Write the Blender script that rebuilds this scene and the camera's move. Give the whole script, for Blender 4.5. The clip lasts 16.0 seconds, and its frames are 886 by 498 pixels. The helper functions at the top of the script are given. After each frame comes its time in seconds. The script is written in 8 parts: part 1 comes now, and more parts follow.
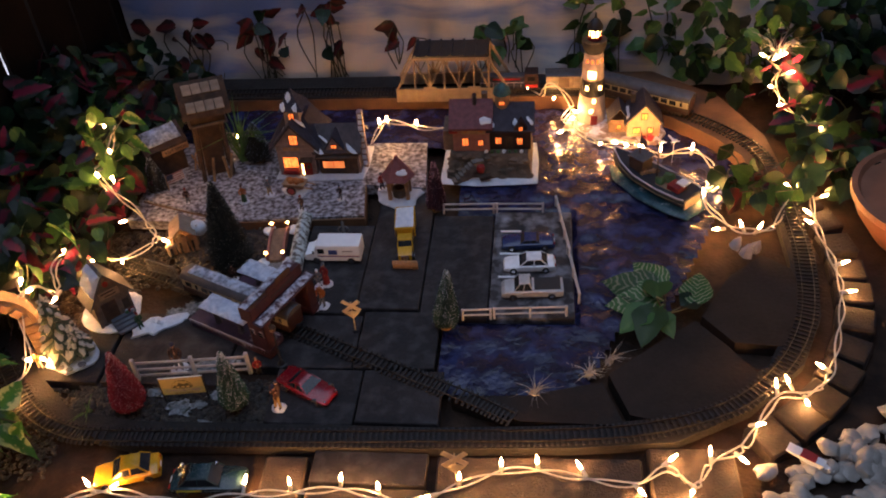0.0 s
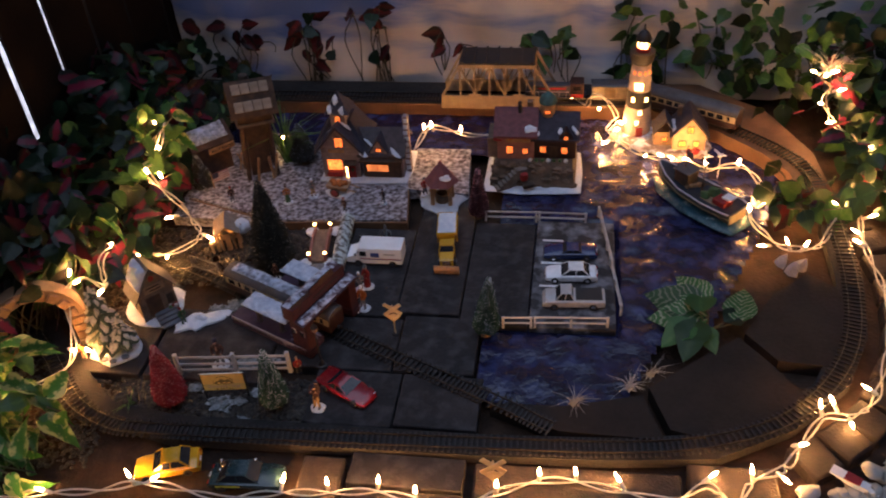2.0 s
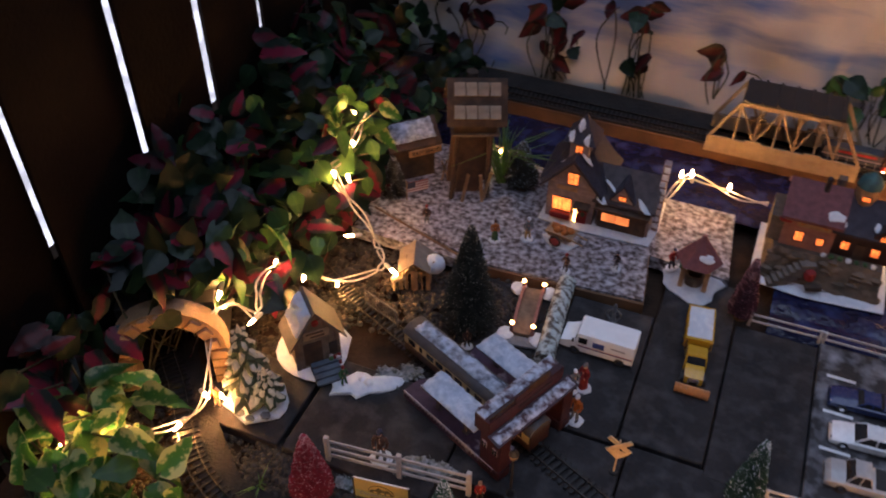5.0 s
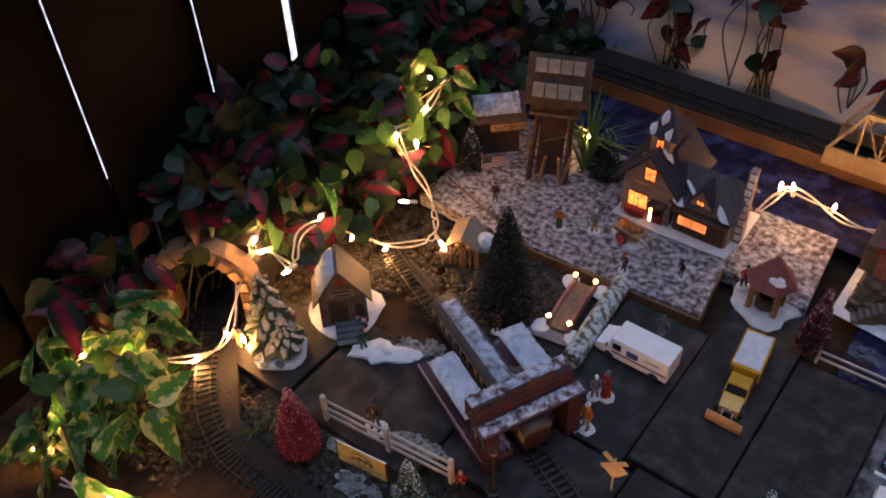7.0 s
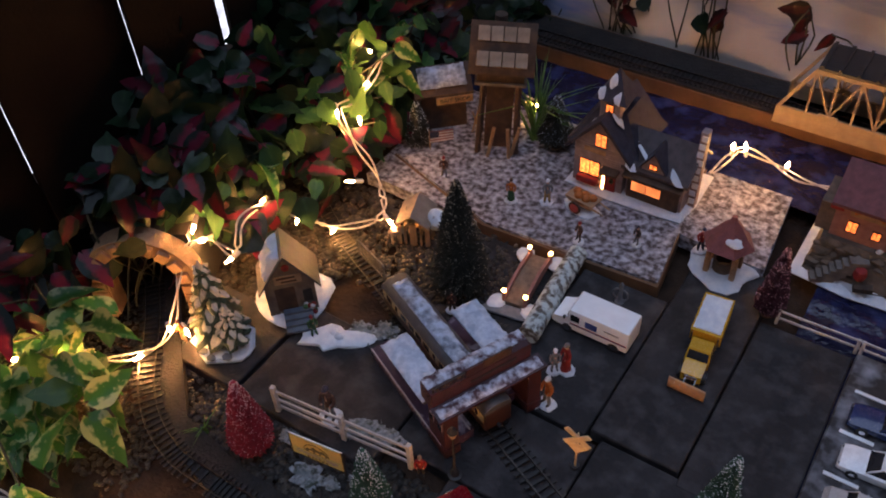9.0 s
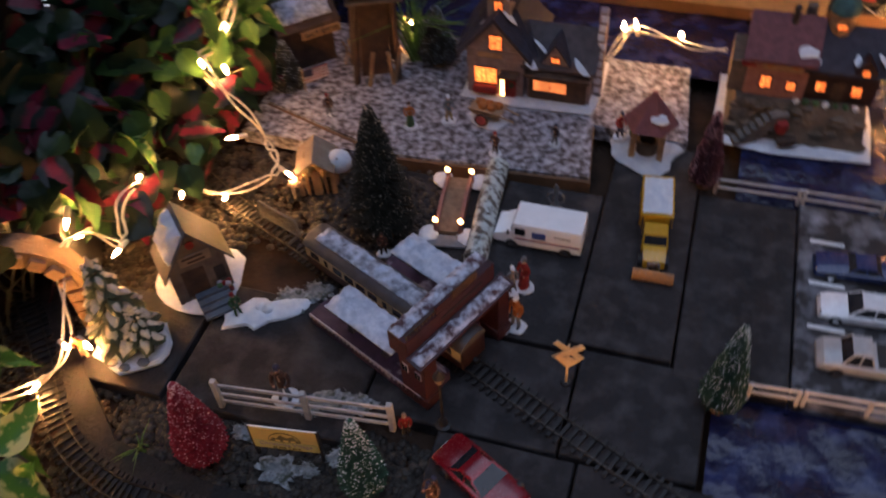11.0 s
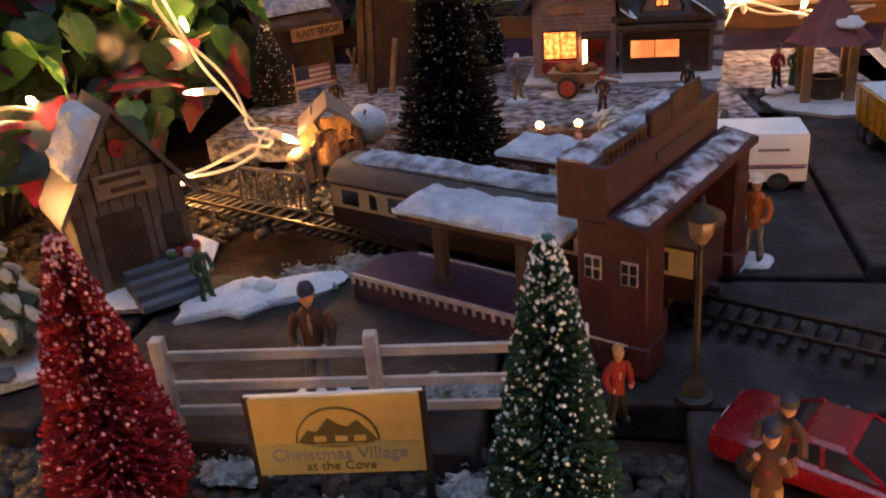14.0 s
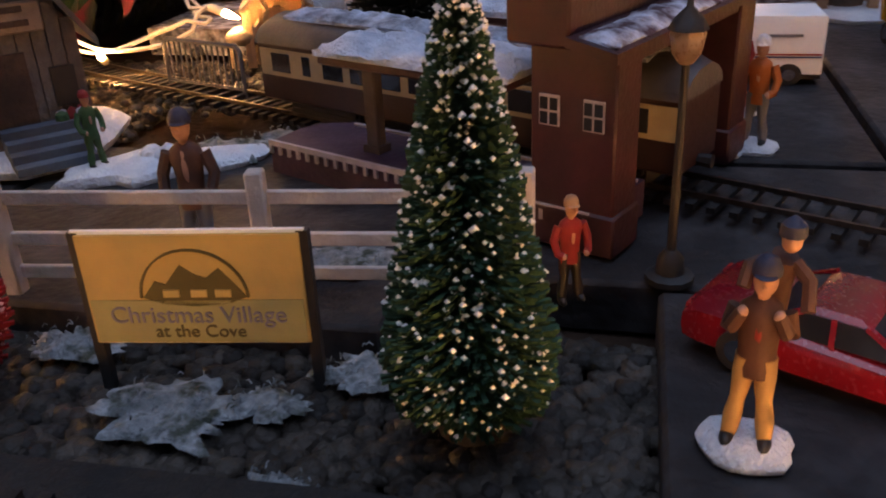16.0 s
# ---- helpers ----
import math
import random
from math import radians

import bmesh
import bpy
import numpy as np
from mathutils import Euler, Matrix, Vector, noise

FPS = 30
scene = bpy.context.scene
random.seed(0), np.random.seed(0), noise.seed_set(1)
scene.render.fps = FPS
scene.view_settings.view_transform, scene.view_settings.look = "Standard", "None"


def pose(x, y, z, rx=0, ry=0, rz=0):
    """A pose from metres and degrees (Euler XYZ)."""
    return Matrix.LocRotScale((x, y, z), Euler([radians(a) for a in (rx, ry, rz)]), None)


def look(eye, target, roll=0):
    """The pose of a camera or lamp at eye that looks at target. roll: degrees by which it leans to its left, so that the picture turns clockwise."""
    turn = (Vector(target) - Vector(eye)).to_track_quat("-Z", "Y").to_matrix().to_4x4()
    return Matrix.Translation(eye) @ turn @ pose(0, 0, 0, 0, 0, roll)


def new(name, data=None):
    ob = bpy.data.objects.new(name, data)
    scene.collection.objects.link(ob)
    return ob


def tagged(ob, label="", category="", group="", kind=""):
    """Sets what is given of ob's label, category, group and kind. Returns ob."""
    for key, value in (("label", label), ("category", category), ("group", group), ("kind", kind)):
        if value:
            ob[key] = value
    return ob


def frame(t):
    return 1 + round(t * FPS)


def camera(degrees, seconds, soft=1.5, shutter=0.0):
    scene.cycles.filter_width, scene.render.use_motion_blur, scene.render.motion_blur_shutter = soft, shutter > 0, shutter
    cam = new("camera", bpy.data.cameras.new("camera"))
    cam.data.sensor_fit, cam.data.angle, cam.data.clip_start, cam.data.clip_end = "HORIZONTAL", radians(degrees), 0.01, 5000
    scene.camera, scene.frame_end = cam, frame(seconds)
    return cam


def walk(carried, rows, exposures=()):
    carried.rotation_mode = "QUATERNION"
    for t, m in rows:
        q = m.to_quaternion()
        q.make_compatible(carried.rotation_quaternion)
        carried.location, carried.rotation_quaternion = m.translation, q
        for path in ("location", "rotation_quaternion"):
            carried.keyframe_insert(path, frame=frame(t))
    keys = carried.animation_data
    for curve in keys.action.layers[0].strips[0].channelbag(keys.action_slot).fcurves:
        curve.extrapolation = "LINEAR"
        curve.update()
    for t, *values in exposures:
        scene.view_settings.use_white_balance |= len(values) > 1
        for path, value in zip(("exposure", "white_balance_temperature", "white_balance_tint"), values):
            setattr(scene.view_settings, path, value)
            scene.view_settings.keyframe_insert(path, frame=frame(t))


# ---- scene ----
cam = camera(54.0, 16.0, soft=1.9, shutter=0.5)
PATH = [
    (0, (0.225, 0.096, 0.875), (0.002, 1.619, -0.402), -5.0),
    (0.5, (0.222, 0.093, 0.875), (-0.008, 1.622, -0.394), -4.9),
    (1, (0.224, 0.092, 0.875), (-0.018, 1.625, -0.387), -5.1),
    (1.5, (0.218, 0.09, 0.877), (-0.029, 1.623, -0.384), -4.9),
    (2, (0.206, 0.092, 0.876), (-0.084, 1.617, -0.384), -4.5),
    (2.5, (0.18, 0.111, 0.872), (-0.161, 1.634, -0.379), -4.0),
    (3, (0.125, 0.161, 0.868), (-0.233, 1.695, -0.364), -3.2),
    (3.5, (0.058, 0.222, 0.845), (-0.295, 1.746, -0.4), -3.8),
    (4, (-0.005, 0.28, 0.823), (-0.335, 1.758, -0.482), -3.6),
    (4.5, (-0.021, 0.343, 0.805), (-0.442, 1.782, -0.518), -1.4),
    (7, (0.134, 0.507, 0.764), (-0.791, 1.636, -0.603), -2.8),
    (7.5, (0.121, 0.511, 0.751), (-0.757, 1.667, -0.624), -1.8),
    (8, (0.134, 0.522, 0.742), (-0.726, 1.678, -0.645), -2.8),
    (10.5, (0.095, 0.533, 0.708), (-0.592, 1.748, -0.725), -3.1),
    (11, (0.018, 0.523, 0.65), (-0.451, 1.793, -0.823), -4.5),
    (11.5, (-0.085, 0.504, 0.582), (-0.262, 1.823, -0.911), -4.7),
    (12, (-0.122, 0.497, 0.505), (-0.233, 1.888, -0.928), -3.8),
    (12.5, (-0.139, 0.545, 0.371), (-0.323, 2.075, -0.904), -1.8),
    (13, (-0.161, 0.578, 0.287), (-0.459, 2.191, -0.858), -2.8),
    (13.5, (-0.154, 0.598, 0.233), (-0.515, 2.298, -0.758), -3.9),
    (14, (-0.155, 0.605, 0.192), (-0.562, 2.382, -0.63), -5.1),
    (14.5, (-0.165, 0.616, 0.159), (-0.527, 2.412, -0.644), -4.6),
    (15, (-0.167, 0.624, 0.145), (-0.477, 2.419, -0.682), -3.4),
    (15.5, (-0.161, 0.636, 0.128), (-0.445, 2.414, -0.743), -2.0),
    (16, (-0.142, 0.654, 0.122), (-0.552, 2.408, -0.747), -2.8),
]
walk(cam, [(t, look(eye, target, roll)) for t, eye, target, roll in PATH], exposures=((0.0, 0.08, 6500, 24), (4.0, 0.20, 6500, 24), (7.0, 0.35, 6500, 24), (11.0, 0.25, 6500, 24), (12.5, 0.13, 6500, 24), (14.5, 0.56, 6500, 24), (16.0, 0.50, 6500, 24)))
# ---------------------------------------------------------------- world and light
world = bpy.data.worlds.new("sky")
scene.world = world
world.use_nodes = True
wn = world.node_tree
sky = wn.nodes.new("ShaderNodeTexSky")
sky.sky_type, sky.sun_disc = "NISHITA", False
sky.sun_elevation, sky.sun_rotation = radians(12), radians(200)
wn.links.new(sky.outputs[0], wn.nodes["Background"].inputs[0])
wn.nodes["Background"].inputs[1].default_value = 0.17
sun = new("sun", bpy.data.lights.new("sun", "SUN"))
sun.data.energy, sun.data.angle, sun.data.color = 1.05, radians(70), (0.62, 0.78, 1.0)
sun.matrix_world = look((0.3, 0.9, 3), (0.2, 1.1, 0))


# ---------------------------------------------------------------- materials
def mat(name, c1, c2=None, rough=0.7, metal=0.0, scale=60.0, bump=0.25, frost=None, amount=0.5, fscale=160.0, fine=6.0, coat=0.0, soft=0.14):
    """Two-scale procedural surface: c1 to c2 in blotches, fine grain in the bump, and an optional dusting of frost colour."""
    m = bpy.data.materials.new(name)
    m.use_nodes = True
    n, l = m.node_tree.nodes, m.node_tree.links
    bs = n["Principled BSDF"]
    c2 = c2 or tuple(v * 0.7 for v in c1)
    tc = n.new("ShaderNodeTexCoord")
    big, small = n.new("ShaderNodeTexNoise"), n.new("ShaderNodeTexNoise")
    for t, s, d in ((big, scale, 5.0), (small, scale * fine, 3.0)):
        t.inputs["Scale"].default_value, t.inputs["Detail"].default_value = s, d
        l.new(tc.outputs["Object"], t.inputs["Vector"])
    ramp = n.new("ShaderNodeValToRGB")
    ramp.color_ramp.elements[0].position, ramp.color_ramp.elements[1].position = 0.35, 0.68
    ramp.color_ramp.elements[0].color, ramp.color_ramp.elements[1].color = (*c2, 1), (*c1, 1)
    l.new(big.outputs["Fac"], ramp.inputs["Fac"])
    col = ramp.outputs["Color"]
    info, hsv = n.new("ShaderNodeObjectInfo"), n.new("ShaderNodeHueSaturation")
    vary = n.new("ShaderNodeMapRange")
    vary.inputs["To Min"].default_value, vary.inputs["To Max"].default_value = 0.85, 1.12
    l.new(info.outputs["Random"], vary.inputs["Value"])
    l.new(vary.outputs[0], hsv.inputs["Value"])
    l.new(col, hsv.inputs["Color"])
    col = hsv.outputs["Color"]
    if frost:
        fr, mask, mix = n.new("ShaderNodeTexNoise"), n.new("ShaderNodeValToRGB"), n.new("ShaderNodeMixRGB")
        fr.inputs["Scale"].default_value, fr.inputs["Detail"].default_value = fscale, 6.0
        l.new(tc.outputs["Object"], fr.inputs["Vector"])
        mask.color_ramp.elements[0].position = 0.79 - 0.5 * amount - soft / 2
        mask.color_ramp.elements[1].position = 0.79 - 0.5 * amount + soft / 2
        l.new(fr.outputs["Fac"], mask.inputs["Fac"])
        l.new(mask.outputs["Color"], mix.inputs["Fac"])
        l.new(col, mix.inputs[1])
        mix.inputs[2].default_value = (*frost, 1)
        col = mix.outputs[0]
    l.new(col, bs.inputs["Base Color"])
    rr = n.new("ShaderNodeMapRange")
    rr.inputs["To Min"].default_value, rr.inputs["To Max"].default_value = max(rough - 0.12, 0.03), min(rough + 0.12, 1.0)
    l.new(small.outputs["Fac"], rr.inputs["Value"])
    l.new(rr.outputs[0], bs.inputs["Roughness"])
    bs.inputs["Metallic"].default_value = metal
    bs.inputs["Coat Weight"].default_value = coat
    if bump:
        b = n.new("ShaderNodeBump")
        b.inputs["Strength"].default_value, b.inputs["Distance"].default_value = bump, 0.002
        l.new(small.outputs["Fac"], b.inputs["Height"])
        l.new(b.outputs[0], bs.inputs["Normal"])
    return m


def glow(name, colour, strength):
    m = bpy.data.materials.new(name)
    m.use_nodes = True
    bs = m.node_tree.nodes["Principled BSDF"]
    bs.inputs["Base Color"].default_value = (*colour, 1)
    bs.inputs["Emission Color"].default_value = (*colour, 1)
    bs.inputs["Emission Strength"].default_value = strength
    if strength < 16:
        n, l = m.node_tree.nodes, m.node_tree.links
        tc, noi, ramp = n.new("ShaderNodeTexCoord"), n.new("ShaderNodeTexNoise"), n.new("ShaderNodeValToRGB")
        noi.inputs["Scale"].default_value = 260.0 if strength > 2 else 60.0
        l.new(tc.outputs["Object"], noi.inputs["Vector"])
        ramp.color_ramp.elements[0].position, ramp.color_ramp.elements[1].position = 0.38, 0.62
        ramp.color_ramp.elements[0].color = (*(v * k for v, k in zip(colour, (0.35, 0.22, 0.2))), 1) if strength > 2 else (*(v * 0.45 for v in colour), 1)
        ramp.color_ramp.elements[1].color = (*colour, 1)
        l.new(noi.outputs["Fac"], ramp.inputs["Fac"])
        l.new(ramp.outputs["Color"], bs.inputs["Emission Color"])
    return m


def leafmat(name, edge, centre, width, rough=0.35, veins=0.0, speck=None):
    """A leaf: centre colour along the midrib that gives way to the edge colour, with ragged borders."""
    m = bpy.data.materials.new(name)
    m.use_nodes = True
    n, l = m.node_tree.nodes, m.node_tree.links
    bs = n["Principled BSDF"]
    tc, sep, ab = n.new("ShaderNodeTexCoord"), n.new("ShaderNodeSeparateXYZ"), n.new("ShaderNodeMath")
    l.new(tc.outputs["Object"], sep.inputs[0])
    ab.operation = "ABSOLUTE"
    l.new(sep.outputs["X"], ab.inputs[0])
    noi = n.new("ShaderNodeTexNoise")
    noi.inputs["Scale"].default_value, noi.inputs["Detail"].default_value = 90.0, 5.0
    l.new(tc.outputs["Object"], noi.inputs["Vector"])
    ma = n.new("ShaderNodeMath")
    ma.operation = "MULTIPLY_ADD"
    l.new(noi.outputs["Fac"], ma.inputs[0])
    ma.inputs[1].default_value = 0.016 if not speck else 0.036
    l.new(ab.outputs[0], ma.inputs[2])
    ramp = n.new("ShaderNodeValToRGB")
    e = ramp.color_ramp.elements
    e[0].position, e[0].color = 0.0, (*centre, 1)
    e[1].position, e[1].color = 1.0, (*edge, 1)
    mp = n.new("ShaderNodeMapRange")
    mp.inputs["From Min"].default_value, mp.inputs["From Max"].default_value = width, width + 0.005
    l.new(ma.outputs[0], mp.inputs["Value"])
    l.new(mp.outputs[0], ramp.inputs["Fac"])
    if veins:
        along, wave, gt = n.new("ShaderNodeMath"), n.new("ShaderNodeMath"), n.new("ShaderNodeMapRange")
        along.operation, wave.operation = "MULTIPLY_ADD", "SINE"
        l.new(ab.outputs[0], along.inputs[0])
        along.inputs[1].default_value = -0.9
        l.new(sep.outputs["Y"], along.inputs[2])
        sc = n.new("ShaderNodeMath")
        sc.operation = "MULTIPLY_ADD"
        l.new(along.outputs[0], sc.inputs[0])
        sc.inputs[1].default_value = veins
        wob = n.new("ShaderNodeMath")
        wob.operation = "MULTIPLY"
        l.new(noi.outputs["Fac"], wob.inputs[0])
        wob.inputs[1].default_value = 11.0
        l.new(wob.outputs[0], sc.inputs[2])
        l.new(sc.outputs[0], wave.inputs[0])
        gt.inputs["From Min"].default_value, gt.inputs["From Max"].default_value = 0.85, 0.40
        l.new(wave.outputs[0], gt.inputs["Value"])
        l.new(gt.outputs[0], ramp.inputs["Fac"])
    hsv, info, vary = n.new("ShaderNodeHueSaturation"), n.new("ShaderNodeObjectInfo"), n.new("ShaderNodeMapRange")
    vary.inputs["To Min"].default_value, vary.inputs["To Max"].default_value = 0.40, 1.30
    l.new(info.outputs["Random"], vary.inputs["Value"])
    l.new(vary.outputs[0], hsv.inputs["Value"])
    l.new(ramp.outputs[0], hsv.inputs["Color"])
    l.new(hsv.outputs[0], bs.inputs["Base Color"])
    bs.inputs["Roughness"].default_value = rough
    bs.inputs["Specular IOR Level"].default_value = 0.3
    b = n.new("ShaderNodeBump")
    b.inputs["Strength"].default_value, b.inputs["Distance"].default_value = 0.4, 0.002
    l.new(noi.outputs["Fac"], b.inputs["Height"])
    l.new(b.outputs[0], bs.inputs["Normal"])
    tr = n.new("ShaderNodeBsdfTranslucent")
    l.new(hsv.outputs[0], tr.inputs["Color"])
    mx = n.new("ShaderNodeMixShader")
    mx.inputs[0].default_value = 0.3
    l.new(bs.outputs[0], mx.inputs[1])
    l.new(tr.outputs[0], mx.inputs[2])
    l.new(mx.outputs[0], n["Material Output"].inputs["Surface"])
    return m


SNOWC = (0.78, 0.80, 0.84)
M_SOIL = mat("soil", (0.050, 0.029, 0.018), (0.018, 0.011, 0.008), 0.95, scale=30, bump=0.9)
M_SLATE = mat("slate", (0.024, 0.021, 0.022), (0.011, 0.010, 0.011), 0.70, scale=14, bump=0.6, fine=14, frost=(0.050, 0.046, 0.048), amount=0.40, fscale=46, soft=0.26)
M_LOT = mat("lot_slate", (0.032, 0.029, 0.030), (0.018, 0.016, 0.017), 0.78, scale=14, bump=0.4, fine=14, frost=(0.26, 0.26, 0.29), amount=0.38, fscale=40, soft=0.3)
M_BROWNSLAB = mat("brown_slab", (0.026, 0.018, 0.014), (0.013, 0.009, 0.007), 0.70, scale=12, bump=0.4, fine=14)
M_BRICK = mat("edging_brick", (0.050, 0.031, 0.021), (0.015, 0.010, 0.007), 0.75, scale=55, bump=0.9)
M_WATER = mat("blue_tarp", (0.012, 0.014, 0.050), (0.007, 0.006, 0.018), 0.20, scale=22, bump=1.0, fine=5, frost=(0.032, 0.044, 0.125), amount=0.40, fscale=34, soft=0.22)
M_SNOW = mat("snow", SNOWC, (0.62, 0.66, 0.74), 0.9, scale=120, bump=0.9)
M_SNOWMAT = mat("snow_mat", (0.085, 0.064, 0.062), (0.04, 0.03, 0.03), 0.95, scale=60, bump=1.0, frost=(0.46, 0.46, 0.52), amount=0.49, fscale=140, soft=0.34)
M_BOARD = mat("ledge_board", (0.15, 0.075, 0.034), (0.08, 0.04, 0.02), 0.7, scale=25, bump=0.3)
M_DARKBED = mat("dark_bed", (0.018, 0.016, 0.015), (0.008, 0.007, 0.007), 0.9, scale=50, bump=0.8)
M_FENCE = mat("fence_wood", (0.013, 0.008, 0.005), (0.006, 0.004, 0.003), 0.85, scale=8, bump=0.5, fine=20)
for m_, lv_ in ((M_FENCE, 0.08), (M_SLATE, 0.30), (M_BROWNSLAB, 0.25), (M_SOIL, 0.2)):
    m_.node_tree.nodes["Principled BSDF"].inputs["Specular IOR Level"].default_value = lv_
# plain darker brick colour for the bricks round the bend
M_DARKBRICK = mat("dark_brick", (0.030, 0.019, 0.013), (0.012, 0.008, 0.006), 0.85, scale=45, bump=0.8)
M_TIE = mat("track_plastic", (0.013, 0.012, 0.011), (0.007, 0.006, 0.006), 0.55, scale=200, bump=0.2)
M_RAIL = mat("rail_steel", (0.10, 0.09, 0.08), (0.05, 0.042, 0.036), 0.35, metal=0.9, scale=200, bump=0.1)
M_WHITE = mat("white_paint", (0.86, 0.86, 0.87), (0.80, 0.80, 0.81), 0.5, scale=90, bump=0.15)
M_FENCEWHITE = mat("fence_white", (0.62, 0.57, 0.53), (0.48, 0.43, 0.40), 0.65, scale=120, bump=0.4)
M_BLACK = mat("black_rubber", (0.018, 0.018, 0.019), None, 0.6, scale=200, bump=0.1)
M_GLASS = mat("dark_glass", (0.02, 0.022, 0.026), None, 0.08, scale=100, bump=0)
M_CHROME = mat("chrome", (0.75, 0.75, 0.76), None, 0.15, metal=1.0, scale=200, bump=0)
M_CORD = mat("white_cord", (0.66, 0.60, 0.50), (0.5, 0.45, 0.38), 0.45, scale=200, bump=0.1)
M_BULB = glow("bulb_glow", (1.0, 0.48, 0.14), 520.0)
M_WARM = glow("window_glow", (1.0, 0.24, 0.045), 2.1)
M_WARMER = glow("lamp_glow", (1.0, 0.46, 0.13), 20.0)


# ---------------------------------------------------------------- mesh helpers
class Mesh:
    """A bmesh with shapes added at poses; slot picks the material of what is added."""

    def __init__(self):
        self.bm, self.slot = bmesh.new(), 0

    def _done(self, verts, m):
        if m is not None:
            bmesh.ops.transform(self.bm, matrix=m, verts=verts)
        for f in {f for v in verts for f in v.link_faces}:
            f.material_index = self.slot
        return self

    def box(self, sx, sy, sz, m=None, bevel=0.0):
        """Base centred at the origin, height sz."""
        r = bmesh.ops.create_cube(self.bm, size=1.0)["verts"]
        bmesh.ops.transform(self.bm, matrix=Matrix.Translation((0, 0, sz / 2)) @ Matrix.Diagonal((sx, sy, sz, 1)), verts=r)
        if bevel:
            e = list({e for v in r for e in v.link_edges})
            out = bmesh.ops.bevel(self.bm, geom=e, offset=bevel, segments=1, affect="EDGES")
            r = list({v for f in out["faces"] for v in f.verts} | {v for v in r if v.is_valid})
        return self._done(r, m)

    def at(self, x, y, z, sx, sy, sz, rz=0, bevel=0.0):
        return self.box(sx, sy, sz, pose(x, y, z, 0, 0, rz), bevel)

    def cyl(self, r1, r2, h, m=None, seg=12):
        r = bmesh.ops.create_cone(self.bm, cap_ends=True, segments=seg, radius1=r1, radius2=r2, depth=h)["verts"]
        bmesh.ops.translate(self.bm, vec=(0, 0, h / 2), verts=r)
        return self._done(r, m)

    def ball(self, r, m=None, u=10, v=7):
        return self._done(bmesh.ops.create_uvsphere(self.bm, u_segments=u, v_segments=v, radius=r)["verts"], m)

    def blob(self, r, m=None, sub=2, rough=0.2, seed=0):
        vs = bmesh.ops.create_icosphere(self.bm, subdivisions=sub, radius=r)["verts"]
        for v in vs:
            v.co *= 1 + rough * noise.noise(v.co / r * 1.3 + Vector((seed * 3.7, seed, 1.1)))
        return self._done(vs, m)

    def prism(self, pts, z0, z1, m=None):
        a = [self.bm.verts.new((x, y, z0)) for x, y in pts]
        b = [self.bm.verts.new((x, y, z1)) for x, y in pts]
        n = len(pts)
        self.bm.faces.new(a[::-1]), self.bm.faces.new(b)
        for i in range(n):
            self.bm.faces.new((a[i], a[(i + 1) % n], b[(i + 1) % n], b[i]))
        return self._done(a + b, m)

    def loft(self, rings, m=None, cap=True):
        vs = [[self.bm.verts.new(p) for p in r] for r in rings]
        n = len(vs[0])
        for a, b in zip(vs, vs[1:]):
            for i in range(n):
                self.bm.faces.new((a[i], a[(i + 1) % n], b[(i + 1) % n], b[i]))
        if cap:
            self.bm.faces.new(vs[0][::-1]), self.bm.faces.new(vs[-1])
        return self._done([v for r in vs for v in r], m)

    def lathe(self, prof, seg=20, m=None, wob=0.0, seed=0):
        rings = []
        for r, z in prof:
            ring = []
            for i in range(seg):
                a = 2 * math.pi * i / seg
                k = 1 + wob * noise.noise((math.cos(a) * 2 + seed, math.sin(a) * 2, z * 40))
                ring.append((r * k * math.cos(a), r * k * math.sin(a), z))
            rings.append(ring)
        return self.loft(rings, m)

    def tube(self, pts, r, seg=6):
        pts = [Vector(p) for p in pts]
        rings = []
        for i, p in enumerate(pts):
            d = (pts[min(i + 1, len(pts) - 1)] - pts[max(i - 1, 0)]).normalized()
            a = d.orthogonal().normalized() if i == 0 else (side - d * side.dot(d)).normalized()
            side = a
            b = d.cross(a)
            rr = r(i / max(1, len(pts) - 1)) if callable(r) else r
            rings.append([p + (a * math.cos(2 * math.pi * k / seg) + b * math.sin(2 * math.pi * k / seg)) * rr for k in range(seg)])
        return self.loft(rings)

    def roof(self, sx, sy, h, over=0.004, thick=0.004, m=None):
        """A gable roof with its ridge along x, eaves at z = 0."""
        y, x = sy / 2 + over, sx / 2 + over
        s = [(-y, -over * h / (sy / 2)), (0, h), (y, -over * h / (sy / 2)), (y, thick - over * h / (sy / 2)), (0, h + thick), (-y, thick - over * h / (sy / 2))]
        return self.loft([[(-x, a, b) for a, b in s], [(x, a, b) for a, b in s]], m)

    def gable(self, sx, sy, wall, h, m=None):
        """A house body with gable ends at x = +-sx/2."""
        s = [(-sy / 2, 0), (sy / 2, 0), (sy / 2, wall), (0, wall + h), (-sy / 2, wall)]
        return self.loft([[(-sx / 2, a, b) for a, b in s], [(sx / 2, a, b) for a, b in s]], m)

    def data(self, name, mats, smooth=True, angle=40):
        bmesh.ops.recalc_face_normals(self.bm, faces=self.bm.faces)
        me = bpy.data.meshes.new(name)
        self.bm.to_mesh(me)
        self.bm.free()
        for mt in mats if isinstance(mats, (list, tuple)) else [mats]:
            me.materials.append(mt)
        if smooth:
            me.shade_smooth()
            me.set_sharp_from_angle(angle=radians(angle))
        return me


